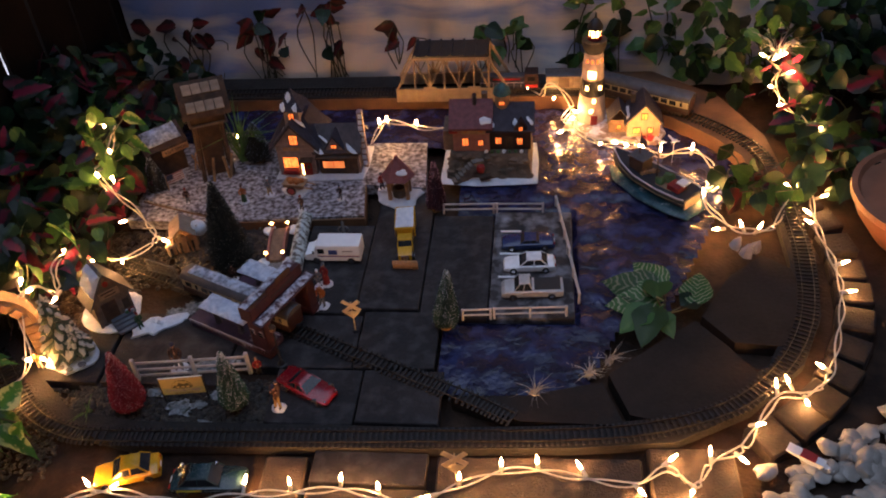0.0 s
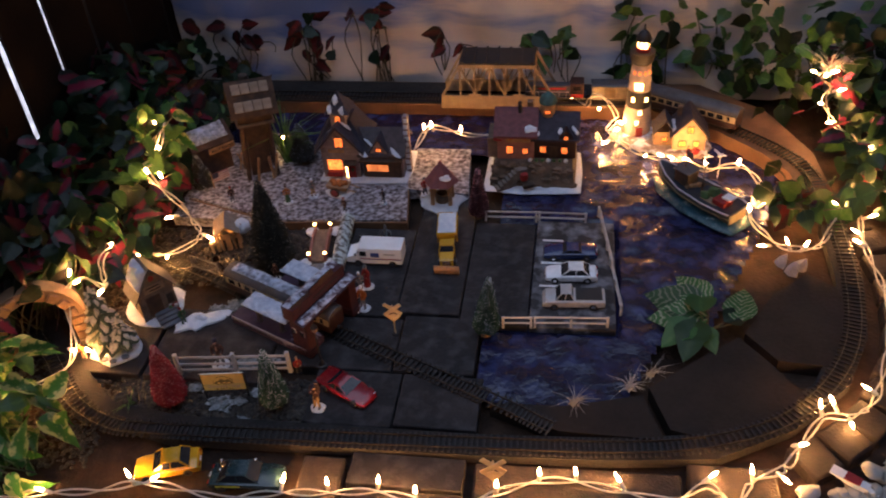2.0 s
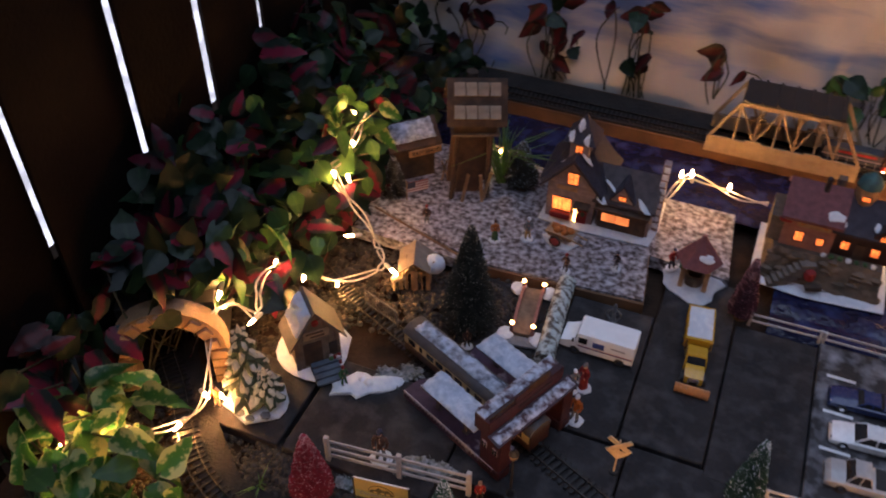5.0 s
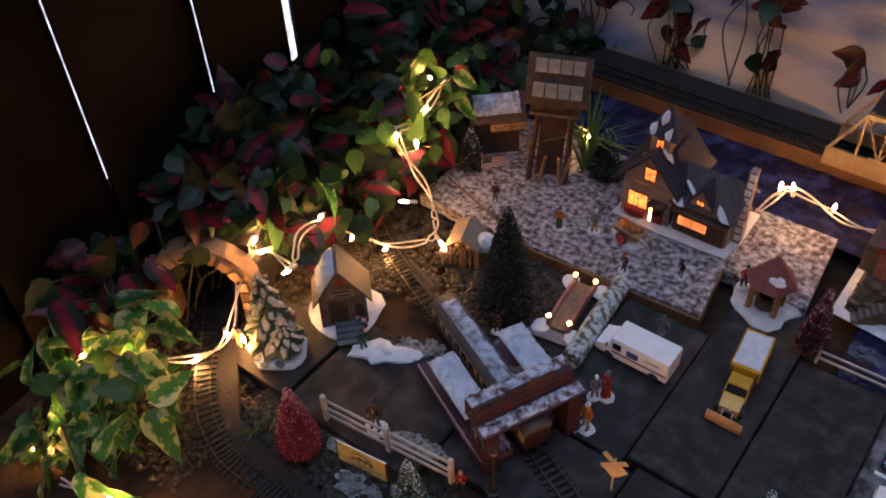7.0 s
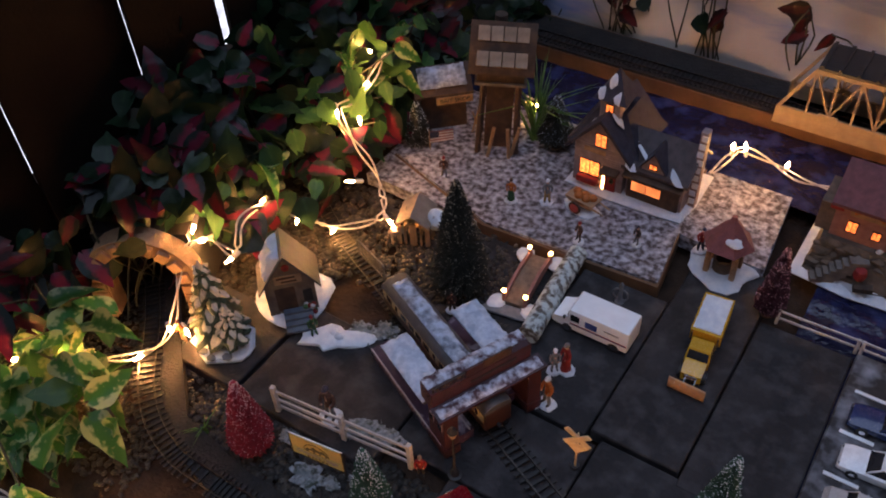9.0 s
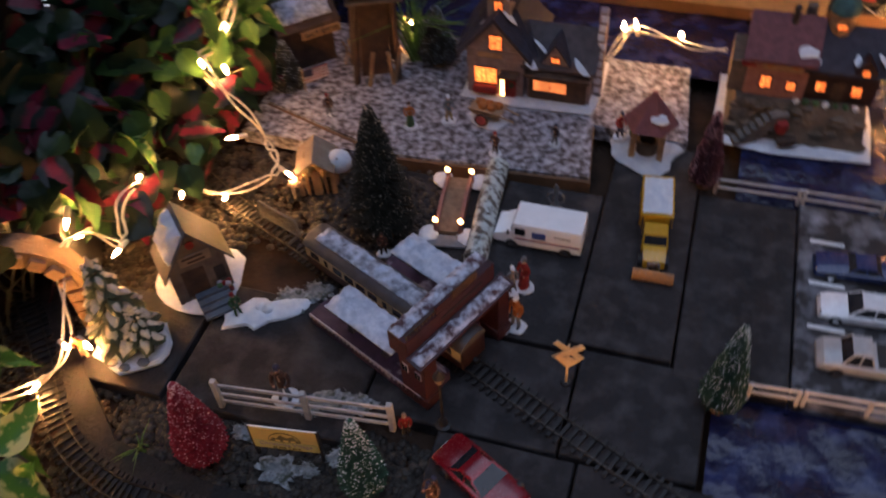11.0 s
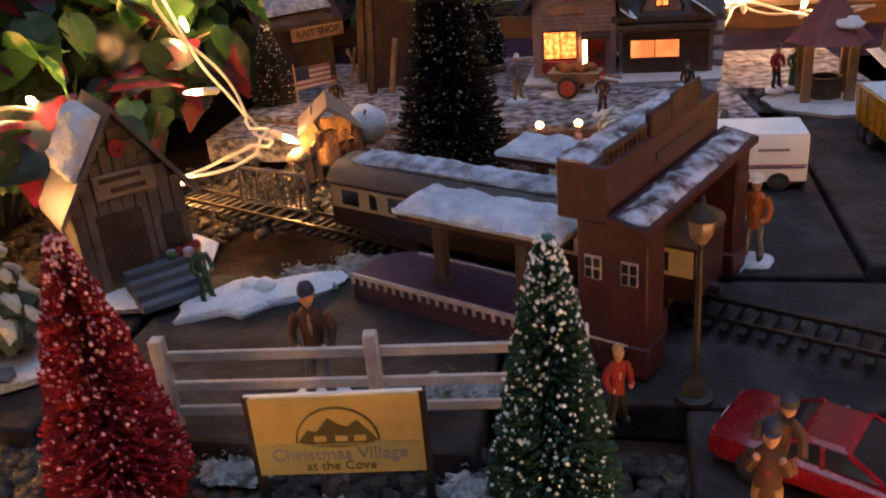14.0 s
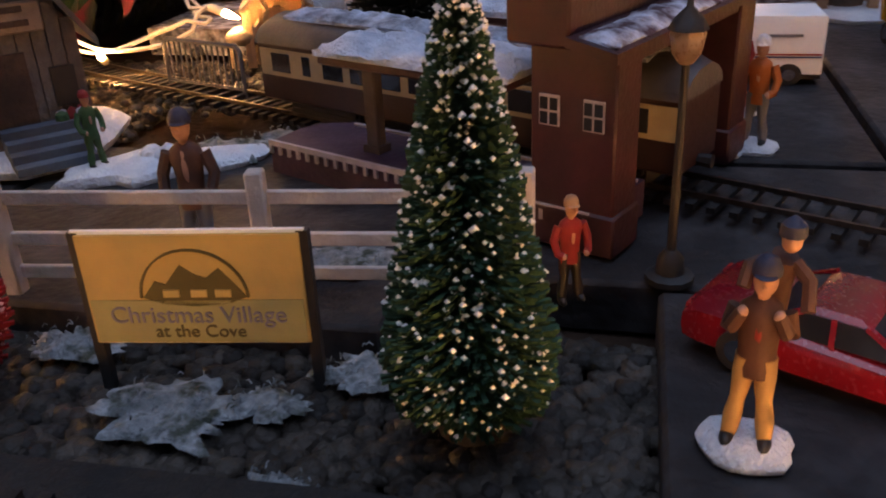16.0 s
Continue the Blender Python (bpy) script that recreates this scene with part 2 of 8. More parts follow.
def part(name, mesh, material, parent, label="", m=None):
    ob = new(name, mesh.data(name, material) if isinstance(mesh, Mesh) else mesh)
    ob.parent = parent
    if m is not None:
        ob.matrix_basis = m
    if label:
        ob["label"] = label
    return ob


def thing(name, label, category, m, group="", kind=""):
    ob = new(name)
    ob.empty_display_size = 0.02
    ob.matrix_basis = m
    return tagged(ob, label, category, group, kind)


def solo(name, mesh, material, label, category, m=None, group="", kind=""):
    ob = new(name, mesh.data(name, material))
    if m is not None:
        ob.matrix_basis = m
    return tagged(ob, label, category, group, kind)


def spline(pts, step=0.01):
    """Catmull-Rom through pts, resampled about every step metres."""
    p = [Vector(q) for q in pts]
    p = [2 * p[0] - p[1]] + p + [2 * p[-1] - p[-2]]
    out = []
    for a, b, c, d in zip(p, p[1:], p[2:], p[3:]):
        n = max(2, int((c - b).length / step))
        for i in range(n):
            t = i / n
            out.append(0.5 * (2 * b + (c - a) * t + (2 * a - 5 * b + 4 * c - d) * t * t + (3 * b - a - 3 * c + d) * t ** 3))
    return out + [p[-2]]


def snowcap(mesh, sx, sy, m, h=0.006, seed=0):
    """A lumpy slab of snow, base centred."""
    nx, ny = max(4, int(sx / 0.0026)), max(3, int(sy / 0.0026))
    bm = mesh.bm
    top, bot = [], []
    for i in range(nx + 1):
        for j in range(ny + 1):
            x, y = (i / nx - 0.5) * sx, (j / ny - 0.5) * sy
            edge = min(i, nx - i, j, ny - j)
            z = h * (0.30, 0.62, 0.82, 0.92)[min(edge, 3)] * (1 + 0.55 * noise.noise((x * 90 + seed, y * 90, seed)) + 0.45 * noise.noise((x * 230, y * 230 + seed, 2.0)))
            w = 0.0018 * noise.noise((x * 150, y * 150 + seed, 4.0)) * (edge < 2)
            top.append(bm.verts.new((x + w, y - w, z)))
            bot.append(bm.verts.new((x, y, 0)))
    k = ny + 1
    for i in range(nx):
        for j in range(ny):
            a, b, c, d = i * k + j, (i + 1) * k + j, (i + 1) * k + j + 1, i * k + j + 1
            bm.faces.new((top[a], top[b], top[c], top[d]))
            bm.faces.new((bot[d], bot[c], bot[b], bot[a]))
    ring = [i * k for i in range(nx + 1)] + [nx * k + j for j in range(1, k)] + [i * k + ny for i in range(nx - 1, -1, -1)] + [j for j in range(ny - 1, 0, -1)]
    for a, b in zip(ring, ring[1:] + ring[:1]):
        bm.faces.new((bot[a], bot[b], top[b], top[a]))
    return mesh._done(top + bot, m)


def puddle(mesh, pts, h, m=None, dome=0.002):
    """A low rounded base such as a figurine's snow plate."""
    c = Vector((sum(p[0] for p in pts) / len(pts), sum(p[1] for p in pts) / len(pts)))
    ring = lambda k, z: [(c.x + (x - c.x) * k, c.y + (y - c.y) * k, z) for x, y in pts]
    return mesh.loft([ring(1.0, 0), ring(1.03, h * 0.5), ring(0.95, h), ring(0.6, h + dome * 0.7), ring(0.2, h + dome)], m)


def oval(rx, ry, n=16, wob=0.15, seed=0):
    return [(rx * math.cos(a) * (1 + wob * noise.noise((math.cos(a) * 1.5 + seed, math.sin(a) * 1.5, seed))),
             ry * math.sin(a) * (1 + wob * noise.noise((math.cos(a) * 1.5 + seed, math.sin(a) * 1.5, seed)))) for a in (2 * math.pi * i / n for i in range(n))]


# ---------------------------------------------------------------- ground and structure
rnd = random.Random(4)
g = Mesh()
N = 90
gv = [[None] * (N + 1) for _ in range(N + 1)]
for i in range(N + 1):
    for j in range(N + 1):
        u, v = (i / N - 0.5) * 2, (j / N - 0.5) * 2
        x, y = 0.05 + math.copysign(abs(u) ** 3 * 40 + abs(u) * 1.0, u), 1.1 + math.copysign(abs(v) ** 3 * 40 + abs(v) * 1.0, v)
        near = abs(x) < 1.4 and abs(y - 1.1) < 1.4
        z = -0.022 + (0.006 * noise.noise((x * 14, y * 14, 0)) if near else 0)
        gv[i][j] = g.bm.verts.new((x, y, z))
for i in range(N):
    for j in range(N):
        g.bm.faces.new((gv[i][j], gv[i + 1][j], gv[i + 1][j + 1], gv[i][j + 1]))
solo("ground", g, M_SOIL, "dark bare garden soil under the village", "ground", kind="structure")

# slate paving slabs under the village
pave = thing("pavement", "dark grey slate paving slabs laid edge to edge", "paving", pose(0, 0, 0), kind="structure")


def slab(x0, x1, y0, y1, mt, z=0.0, th=0.018, name="slab"):
    s = Mesh().at((x0 + x1) / 2, (y0 + y1) / 2, z - th, x1 - x0 - 0.002, y1 - y0 - 0.002, th, bevel=0.0015)
    return part(name, s, mt, pave)


slab(-0.38, -0.205, 0.848, 0.988, M_SLATE)
slab(-0.133, -0.013, 0.788, 0.884, M_SLATE, z=-0.001)
slab(-0.013, 0.098, 0.792, 0.884, M_SLATE)
slab(-0.30, -0.150, 0.990, 1.192, M_SLATE, z=-0.003)
slab(-0.205, -0.030, 0.885, 0.990, M_SLATE, z=-0.001)
slab(-0.150, -0.044, 0.992, 1.200, M_SLATE)
slab(-0.044, 0.050, 1.000, 1.29, M_SLATE, z=0.002)
slab(-0.030, 0.084, 0.886, 0.998, M_SLATE)
slab(0.050, 0.150, 0.986, 1.225, M_SLATE, z=0.001)
slab(0.150, 0.275, 0.986, 1.235, M_LOT, z=0.0015)
slab(-0.50, -0.385, 0.85, 0.96, M_SLATE, z=-0.002)
slab(-0.055, 0.09, 0.702, 0.752, M_SLATE, z=-0.004)

# brown slabs inside the bend of the track
slabs = thing("stone_slabs", "dark brown flat stone slabs inside the track bend", "stone slab", pose(0, 0, 0), kind="structure")
for k, pts in enumerate([
    [(0.45, 0.995), (0.487, 0.945), (0.55, 0.94), (0.585, 0.99), (0.598, 1.06), (0.59, 1.10), (0.555, 1.128), (0.50, 1.08)],
    [(0.315, 0.882), (0.338, 0.815), (0.40, 0.80), (0.46, 0.825), (0.51, 0.885), (0.478, 0.935), (0.44, 0.985), (0.395, 0.95)],
    [(0.11, 0.835), (0.20, 0.80), (0.33, 0.797), (0.306, 0.868), (0.21, 0.842)],
]):
    part("slab", Mesh().prism(pts, -0.02, 0.001 + 0.001 * k), M_BROWNSLAB, slabs)

# brick edging in front of the track
edge = thing("brick_edging", "row of brown bricks edging the front of the track", "edging", pose(0, 0, 0), kind="structure")
for x0, x1, y0, y1 in [(-0.115, -0.058, 0.64, 0.742), (0.10, 0.35, 0.655, 0.752), (0.354, 0.46, 0.672, 0.772), (-0.31, -0.12, 0.60, 0.655), (-0.055, 0.095, 0.60, 0.70)]:
    part("brick", Mesh().at((x0 + x1) / 2, (y0 + y1) / 2, -0.03, x1 - x0 - 0.003, y1 - y0 - 0.003, 0.026 + 0.003 * rnd.random(), 1.2, 0.003), M_BRICK, edge)
for k in range(16):
    a = radians(-62 + k * 8.6)
    part("brick", Mesh().at(0.36 + 0.315 * math.cos(a), 1.12 + 0.37 * math.sin(a), -0.026, 0.052, 0.046, 0.02 + 0.006 * rnd.random(), math.degrees(a) + rnd.uniform(-5, 5), 0.003), M_DARKBRICK, edge)

# blue water sheet with wrinkles
w = Mesh()
WX = [0.088 + i * 0.0075 for i in range(66)]
WY = [0.83 + i * 0.0085 for i in range(88)]
grid = {}
for i, x in enumerate(WX):
    for j, y in enumerate(WY):
        z = -0.004 + 0.0040 * noise.noise((x * 22, y * 22, 0)) + 0.0032 * noise.noise((x * 60 + 9, y * 45, 3)) + 0.0016 * noise.noise((x * 140, y * 120, 7))
        if x < 0.28 and 0.98 < y < 1.24:
            z = -0.012
        z += 0.004 if y > 1.28 else 0
        grid[i, j] = (x, y, min(z, -0.001) if y < 1.26 else z)


def wet(x, y):
    if y < 1.0:
        return x < 0.27 + (y - 0.83) * 0.45 and y > 0.846
    if y > 1.42:
        return x < 0.50
    return x < 0.40 + (y - 1.0) * 0.45


vv = {}
for i in range(65):
    for j in range(87):
        if wet(*grid[i, j][:2]):
            q = []
            for key in ((i, j), (i + 1, j), (i + 1, j + 1), (i, j + 1)):
                if key not in vv:
                    vv[key] = w.bm.verts.new(grid[key])
                q.append(vv[key])
            w.bm.faces.new(q)
solo("water", w, M_WATER, "wrinkled dark blue plastic sheet as harbour water", "water", kind="structure")
w = Mesh()
cols = [[w.bm.verts.new((-0.55 + i * 0.02, y, 0.004 + 0.003 * noise.noise((i * 0.5, y * 30, 0)))) for i in range(34)] for y in (1.42, 1.45, 1.48, 1.51, 1.54, 1.57)]
for a, b in zip(cols, cols[1:]):
    for i in range(33):
        w.bm.faces.new((a[i], a[i + 1], b[i + 1], b[i]))
solo("water", w, M_WATER, "dark blue plastic sheet behind the houses", "water", kind="structure")

# snowy ledge
ledge = thing("ledge", "raised board ledge covered with a snowy mat", "ledge", pose(0, 0, 0), kind="structure")
part("board", Mesh().prism([(-0.286, 1.192), (-0.062, 1.205), (-0.092, 1.43), (-0.46, 1.43), (-0.46, 1.25)], -0.018, 0.009), M_BOARD, ledge)
sm = Mesh()
sm.prism([(-0.284, 1.196), (-0.064, 1.209), (-0.094, 1.428), (-0.458, 1.428), (-0.458, 1.252)], 0.009, 0.0125)
part("snow_mat", sm, M_SNOWMAT, ledge, "mottled white and brown snow mat")
part("snow_mat", Mesh().prism([(-0.088, 1.30), (0.03, 1.29), (0.018, 1.43), (-0.088, 1.43)], -0.01, 0.010), M_SNOWMAT, ledge, "mottled white and brown snow mat")
part("snow_mat", Mesh().prism([(-0.47, 1.20), (-0.29, 1.195), (-0.40, 1.25), (-0.47, 1.30)], -0.01, 0.008), M_SNOWMAT, ledge, "mottled white and brown snow mat")

# back ledge of the railway and the board behind it
back = thing("back_ledge", "wooden board shelf carrying the rear railway line", "ledge", pose(0, 0, 0), kind="structure")
part("board", Mesh().at(-0.13, 1.605, -0.02, 0.95, 0.09, 0.048, bevel=0.002), M_BOARD, back)
part("bed", Mesh().at(-0.13, 1.600, 0.028, 0.95, 0.078, 0.004), M_DARKBED, back)
pts = [(0.345, 1.555), (0.40, 1.522), (0.46, 1.483), (0.525, 1.415), (0.560, 1.36), (0.572, 1.30), (0.585, 1.30), (0.62, 1.30), (0.61, 1.42), (0.55, 1.56), (0.44, 1.655), (0.34, 1.655)]
part("board", Mesh().prism(pts, -0.02, 0.026), M_BOARD, back)

# fence of dark upright boards
fence = thing("fence", "dark brown wooden board fence with bright gaps and unseen light-blocking walls", "fence", pose(0, 0, 0), kind="structure")
slits = [0.10, 0.25, 0.40, 0.56, 0.715, 0.870, 1.035, 1.158, 1.280, 1.394, 1.52, 1.66, 1.80]
gaps = [0.006, 0.006, 0.006, 0.006, 0.002, -0.0068, -0.0125, 0.013, 0.012, 0.009, 0.006, 0.006, 0.006]
set_back = [0.0, 0.0, 0.0, 0.0, 0.018, 0.024, 0.027, 0.003, 0.0, 0.0, 0.0, 0.0, 0.0]
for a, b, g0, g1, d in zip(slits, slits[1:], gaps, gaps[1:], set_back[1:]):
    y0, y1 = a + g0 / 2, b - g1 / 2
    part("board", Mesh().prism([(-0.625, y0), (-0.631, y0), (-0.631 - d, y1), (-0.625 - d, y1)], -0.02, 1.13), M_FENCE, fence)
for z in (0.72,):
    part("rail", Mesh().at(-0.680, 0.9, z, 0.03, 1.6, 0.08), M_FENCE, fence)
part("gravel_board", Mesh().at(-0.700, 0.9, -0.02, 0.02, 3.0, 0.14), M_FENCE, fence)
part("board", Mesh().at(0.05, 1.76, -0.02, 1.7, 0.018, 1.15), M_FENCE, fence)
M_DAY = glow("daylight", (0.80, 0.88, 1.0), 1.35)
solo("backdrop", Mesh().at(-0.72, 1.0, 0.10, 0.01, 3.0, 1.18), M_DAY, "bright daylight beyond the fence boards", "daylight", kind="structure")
# unseen walls at right and behind the camera, added to block side light
part("board", Mesh().at(1.05, 0.6, -0.02, 0.018, 2.4, 1.5), M_FENCE, fence)
part("board", Mesh().at(0.2, -0.75, -0.02, 2.2, 0.02, 2.2), M_FENCE, fence)
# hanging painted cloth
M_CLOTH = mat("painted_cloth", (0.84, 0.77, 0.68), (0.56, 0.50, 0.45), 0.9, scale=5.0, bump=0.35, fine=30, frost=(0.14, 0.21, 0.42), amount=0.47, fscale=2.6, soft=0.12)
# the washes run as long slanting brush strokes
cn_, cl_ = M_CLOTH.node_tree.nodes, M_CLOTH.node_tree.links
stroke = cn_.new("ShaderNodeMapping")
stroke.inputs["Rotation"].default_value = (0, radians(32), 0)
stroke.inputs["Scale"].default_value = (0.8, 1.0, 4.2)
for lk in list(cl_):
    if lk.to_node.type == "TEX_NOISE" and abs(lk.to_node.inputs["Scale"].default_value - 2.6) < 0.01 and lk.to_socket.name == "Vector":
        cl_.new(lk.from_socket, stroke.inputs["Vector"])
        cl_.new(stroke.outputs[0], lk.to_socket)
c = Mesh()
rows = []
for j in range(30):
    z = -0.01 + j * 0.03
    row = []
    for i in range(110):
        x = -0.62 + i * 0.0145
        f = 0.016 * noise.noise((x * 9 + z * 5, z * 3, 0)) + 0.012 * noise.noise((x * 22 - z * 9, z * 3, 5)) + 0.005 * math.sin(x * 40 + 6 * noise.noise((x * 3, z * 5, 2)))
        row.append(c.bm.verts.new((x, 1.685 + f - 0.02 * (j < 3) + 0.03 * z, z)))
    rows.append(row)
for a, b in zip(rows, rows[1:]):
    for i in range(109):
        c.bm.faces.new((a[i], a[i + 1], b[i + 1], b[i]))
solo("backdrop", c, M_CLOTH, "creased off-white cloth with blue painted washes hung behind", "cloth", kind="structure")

# ---------------------------------------------------------------- railway
TIE = Mesh().box(0.003, 0.029, 0.0022).data("tie", M_TIE, smooth=False)


def railway(name, label, pts, single=True):
    tr = thing(name, label, "railway track", pose(0, 0, 0), kind="structure")
    path = spline(pts, 0.0075)
    for s in (-1, 1):
        line = []
        for i, p in enumerate(path):
            d = (path[min(i + 1, len(path) - 1)] - path[max(i - 1, 0)]).normalized()
            line.append(p + Vector((-d.y, d.x, 0)) * 0.0083 * s + Vector((0, 0, 0.0034)))
        part("rail", Mesh().tube(line, 0.0012, 4), M_RAIL, tr)
    rest = Mesh()
    for i, p in enumerate(path[:-1]):
        d = path[i + 1] - p
        m = Matrix.Translation(p) @ Euler((0, 0, math.atan2(d.y, d.x))).to_matrix().to_4x4()
        if single:
            part("tie", TIE, None, tr, m=m)
        else:
            rest.box(0.003, 0.029, 0.0022, m)
    if not single:
        ob = part("ties", rest, M_TIE, tr)
        ob["kind"] = "stuff"
    return tr


Z0 = 0.0005
railway("track_1", "black model railway track along the front", [(-0.575, 0.915, Z0), (-0.524, 0.868, Z0), (-0.456, 0.797, Z0), (-0.39, 0.763, Z0), (-0.32, 0.757, Z0), (-0.11, 0.763, Z0), (0.10, 0.772, Z0),
                        (0.26, 0.780, Z0), (0.375, 0.795, 0.003), (0.472, 0.835, 0.003), (0.545, 0.906, 0.003), (0.592, 0.998, 0.004), (0.613, 1.119, 0.006), (0.612, 1.244, 0.018)])
railway("track_2", "black model railway track crossing the village to the station", [(0.19, 0.803, 0.0025), (0.103, 0.848, 0.0025), (-0.109, 0.945, 0.0025), (-0.33, 1.047, 0.0025), (-0.44, 1.098, 0.002), (-0.52, 1.15, 0.0)])
railway("track_3", "dark model railway track on the rear shelf", [(0.612, 1.246, 0.018), (0.592, 1.36, 0.0265), (0.545, 1.435, 0.0265), (0.47, 1.498, 0.0280), (0.39, 1.546, 0.030), (0.30, 1.578, 0.0325), (0.0, 1.580, 0.0325), (-0.6, 1.580, 0.0325)], single=False)
bed = Mesh()
for pts, z in (([(-0.60, 0.93), (-0.50, 0.83), (-0.43, 0.775), (-0.3, 0.745), (0.1, 0.755), (0.26, 0.762), (0.39, 0.776), (0.49, 0.83), (0.57, 0.91), (0.612, 1.0), (0.633, 1.12), (0.632, 1.25), (0.595, 1.25), (0.594, 1.12), (0.573, 1.0), (0.526, 0.91), (0.455, 0.845), (0.36, 0.81), (0.26, 0.797), (0.1, 0.788), (-0.3, 0.785), (-0.40, 0.80), (-0.47, 0.86), (-0.56, 0.95)], 0.0),):
    bed.prism(pts, -0.015, z)
solo("track_bed", bed, M_DARKBED, "dark gritty bed under the railway", "track bed", kind="structure")
# ---------------------------------------------------------------- vehicles
def paint(name, c, rough=0.25):
    return mat(name, c, tuple(v * 0.82 for v in c), rough, scale=120, bump=0.05, coat=0.5)


TYRE = Mesh().cyl(0.0055, 0.0055, 0.005, pose(0, -0.0025, 0, -90, 0, 0), 18).data("tyre", M_BLACK)
RIM = Mesh().cyl(0.0033, 0.0028, 0.0054, pose(0, -0.0027, 0, -90, 0, 0), 12).data("rim", M_CHROME)


def wheels(body, xs, half, r=0.0055):
    for x in xs:
        for s in (-1, 1):
            k = r / 0.0055
            t = part("wheel", TYRE, None, body, m=Matrix.Translation((x, s * half, r)) @ Matrix.Diagonal((k, 1, k, 1)))
            part("rim", RIM, None, t, "chrome wheel rim")


def shell(mesh, st, zb):
    """Body skin from stations (x, top z, half width) over the sill height zb."""
    rings = []
    for x, zt, hw in st:
        zm = zb + (zt - zb) * 0.45
        rings.append([(x, -hw * 0.92, zb), (x, -hw, zm), (x, -hw * 0.97, zb + (zt - zb) * 0.8), (x, -hw * 0.72, zt), (x, hw * 0.72, zt), (x, hw * 0.97, zb + (zt - zb) * 0.8), (x, hw, zm), (x, hw * 0.92, zb)])
    return mesh.loft(rings)


def cabin(mesh, lo, hi, z0, z1, w0, w1):
    """Greenhouse: lo = rear, front at the belt; hi = rear, front at the roof."""
    return mesh.loft([[(lo[0], -w0, z0), (lo[1], -w0, z0), (lo[1], w0, z0), (lo[0], w0, z0)], [(hi[0], -w1, z1), (hi[1], -w1, z1), (hi[1], w1, z1), (hi[0], w1, z1)]])


def car(label, m, colour, L=0.075, st=None, lo=None, hi=None, belt=0.0145, top=0.0215, hw=0.0155, ax=None, name="car", rough=0.25, lights=True):
    h = L / 2
    c = thing(name, label, "toy car", m, "toy vehicles")
    st = st or [(-h, 0.011, hw * 0.86), (-h * 0.93, 0.0145, hw * 0.95), (-h * 0.5, 0.0155, hw), (h * 0.25, 0.0150, hw), (h * 0.75, 0.0132, hw * 0.97), (h * 0.95, 0.011, hw * 0.9), (h, 0.008, hw * 0.8)]
    p = paint("car_paint", colour, rough)
    body = part("body", shell(Mesh(), st, 0.0035), p, c)
    lo, hi = lo or (-h * 0.72, h * 0.38), hi or (-h * 0.45, h * 0.08)
    part("glazing", cabin(Mesh(), lo, hi, belt, top - 0.0012, hw * 0.86, hw * 0.68), M_GLASS, body, "dark tinted windows")
    r = Mesh()
    cabin(r, (hi[0] - 0.001, hi[1] + 0.001), (hi[0] + 0.002, hi[1] - 0.002), top - 0.0014, top, hw * 0.69, hw * 0.6)
    for s in (-1, 1):
        for a, b in ((lo[0], hi[0]), (lo[1], hi[1]), ((lo[0] + lo[1]) / 2, (hi[0] + hi[1]) / 2)):
            part("pillar", Mesh().tube([(a, s * hw * 0.865, belt - 0.001), (b, s * hw * 0.69, top - 0.001)], 0.0009, 4), p, body)
    part("roof", r, p, body)
    part("underside", Mesh().at(0, 0, 0.0028, L * 0.9, hw * 1.7, 0.002), M_BLACK, c)
    wheels(c, ax or (-h * 0.62, h * 0.62), hw - 0.002)
    if lights:
        for s in (-1, 1):
            part("headlight", Mesh().ball(0.0018, Matrix.Translation((h * 0.95, s * hw * 0.62, 0.0095)) @ Matrix.Diagonal((0.7, 1.4, 0.8, 1)), 8, 5), M_CHROME, body, "clear headlight")
            part("tail_light", Mesh().at(-h * 0.985, s * hw * 0.62, 0.010, 0.0012, 0.005, 0.0022), M_REDL, body, "red tail light")
        part("bumper", Mesh().at(-h * 0.99, 0, 0.005, 0.002, hw * 1.6, 0.0026, bevel=0.0006), p, body)
        part("number_plate", Mesh().at(-h - 0.0002, 0, 0.0082, 0.0008, 0.008, 0.003), M_WHITE, body, "blank pale number plate")
    return c


M_REDL = mat("red_lens", (0.5, 0.02, 0.015), None, 0.2, scale=100, bump=0)
M_RED = mat("red_plastic", (0.40, 0.02, 0.02), None, 0.45, scale=100, bump=0.05)
M_BLUEP = mat("blue_print", (0.03, 0.07, 0.28), None, 0.4, scale=100, bump=0)
M_GREY = mat("grey_plastic", (0.22, 0.22, 0.23), None, 0.5, scale=100, bump=0.1)

car("glossy dark blue toy convertible parked in the lot", pose(0.205, 1.148, 0.0015, 0, 0, 183), (0.015, 0.03, 0.11), L=0.082, hi=(-0.012, 0.004), lo=(-0.02, 0.012), top=0.019)
car("white toy sedan with dark windows parked in the lot", pose(0.208, 1.096, 0.0015, 0, 0, 183), (0.85, 0.86, 0.88), L=0.078, top=0.0235)
car("glossy red toy sports car on the slate", pose(-0.083, 0.845, 0, 0, 0, -28), (0.22, 0.007, 0.014), L=0.084, hw=0.0175, top=0.0195, belt=0.013,
    st=[(-0.042, 0.012, 0.0155), (-0.038, 0.0148, 0.0168), (-0.018, 0.0146, 0.0175), (0.010, 0.0128, 0.0175), (0.030, 0.0112, 0.0165), (0.039, 0.009, 0.015), (0.042, 0.0065, 0.012)], lo=(-0.026, 0.014), hi=(-0.014, 0.000))
car("bright yellow toy car with a blue-tinted windscreen", pose(-0.282, 0.705, -0.006, 0, 0, 197), (0.72, 0.36, 0.015), L=0.082, hw=0.0175, top=0.026, belt=0.0165)
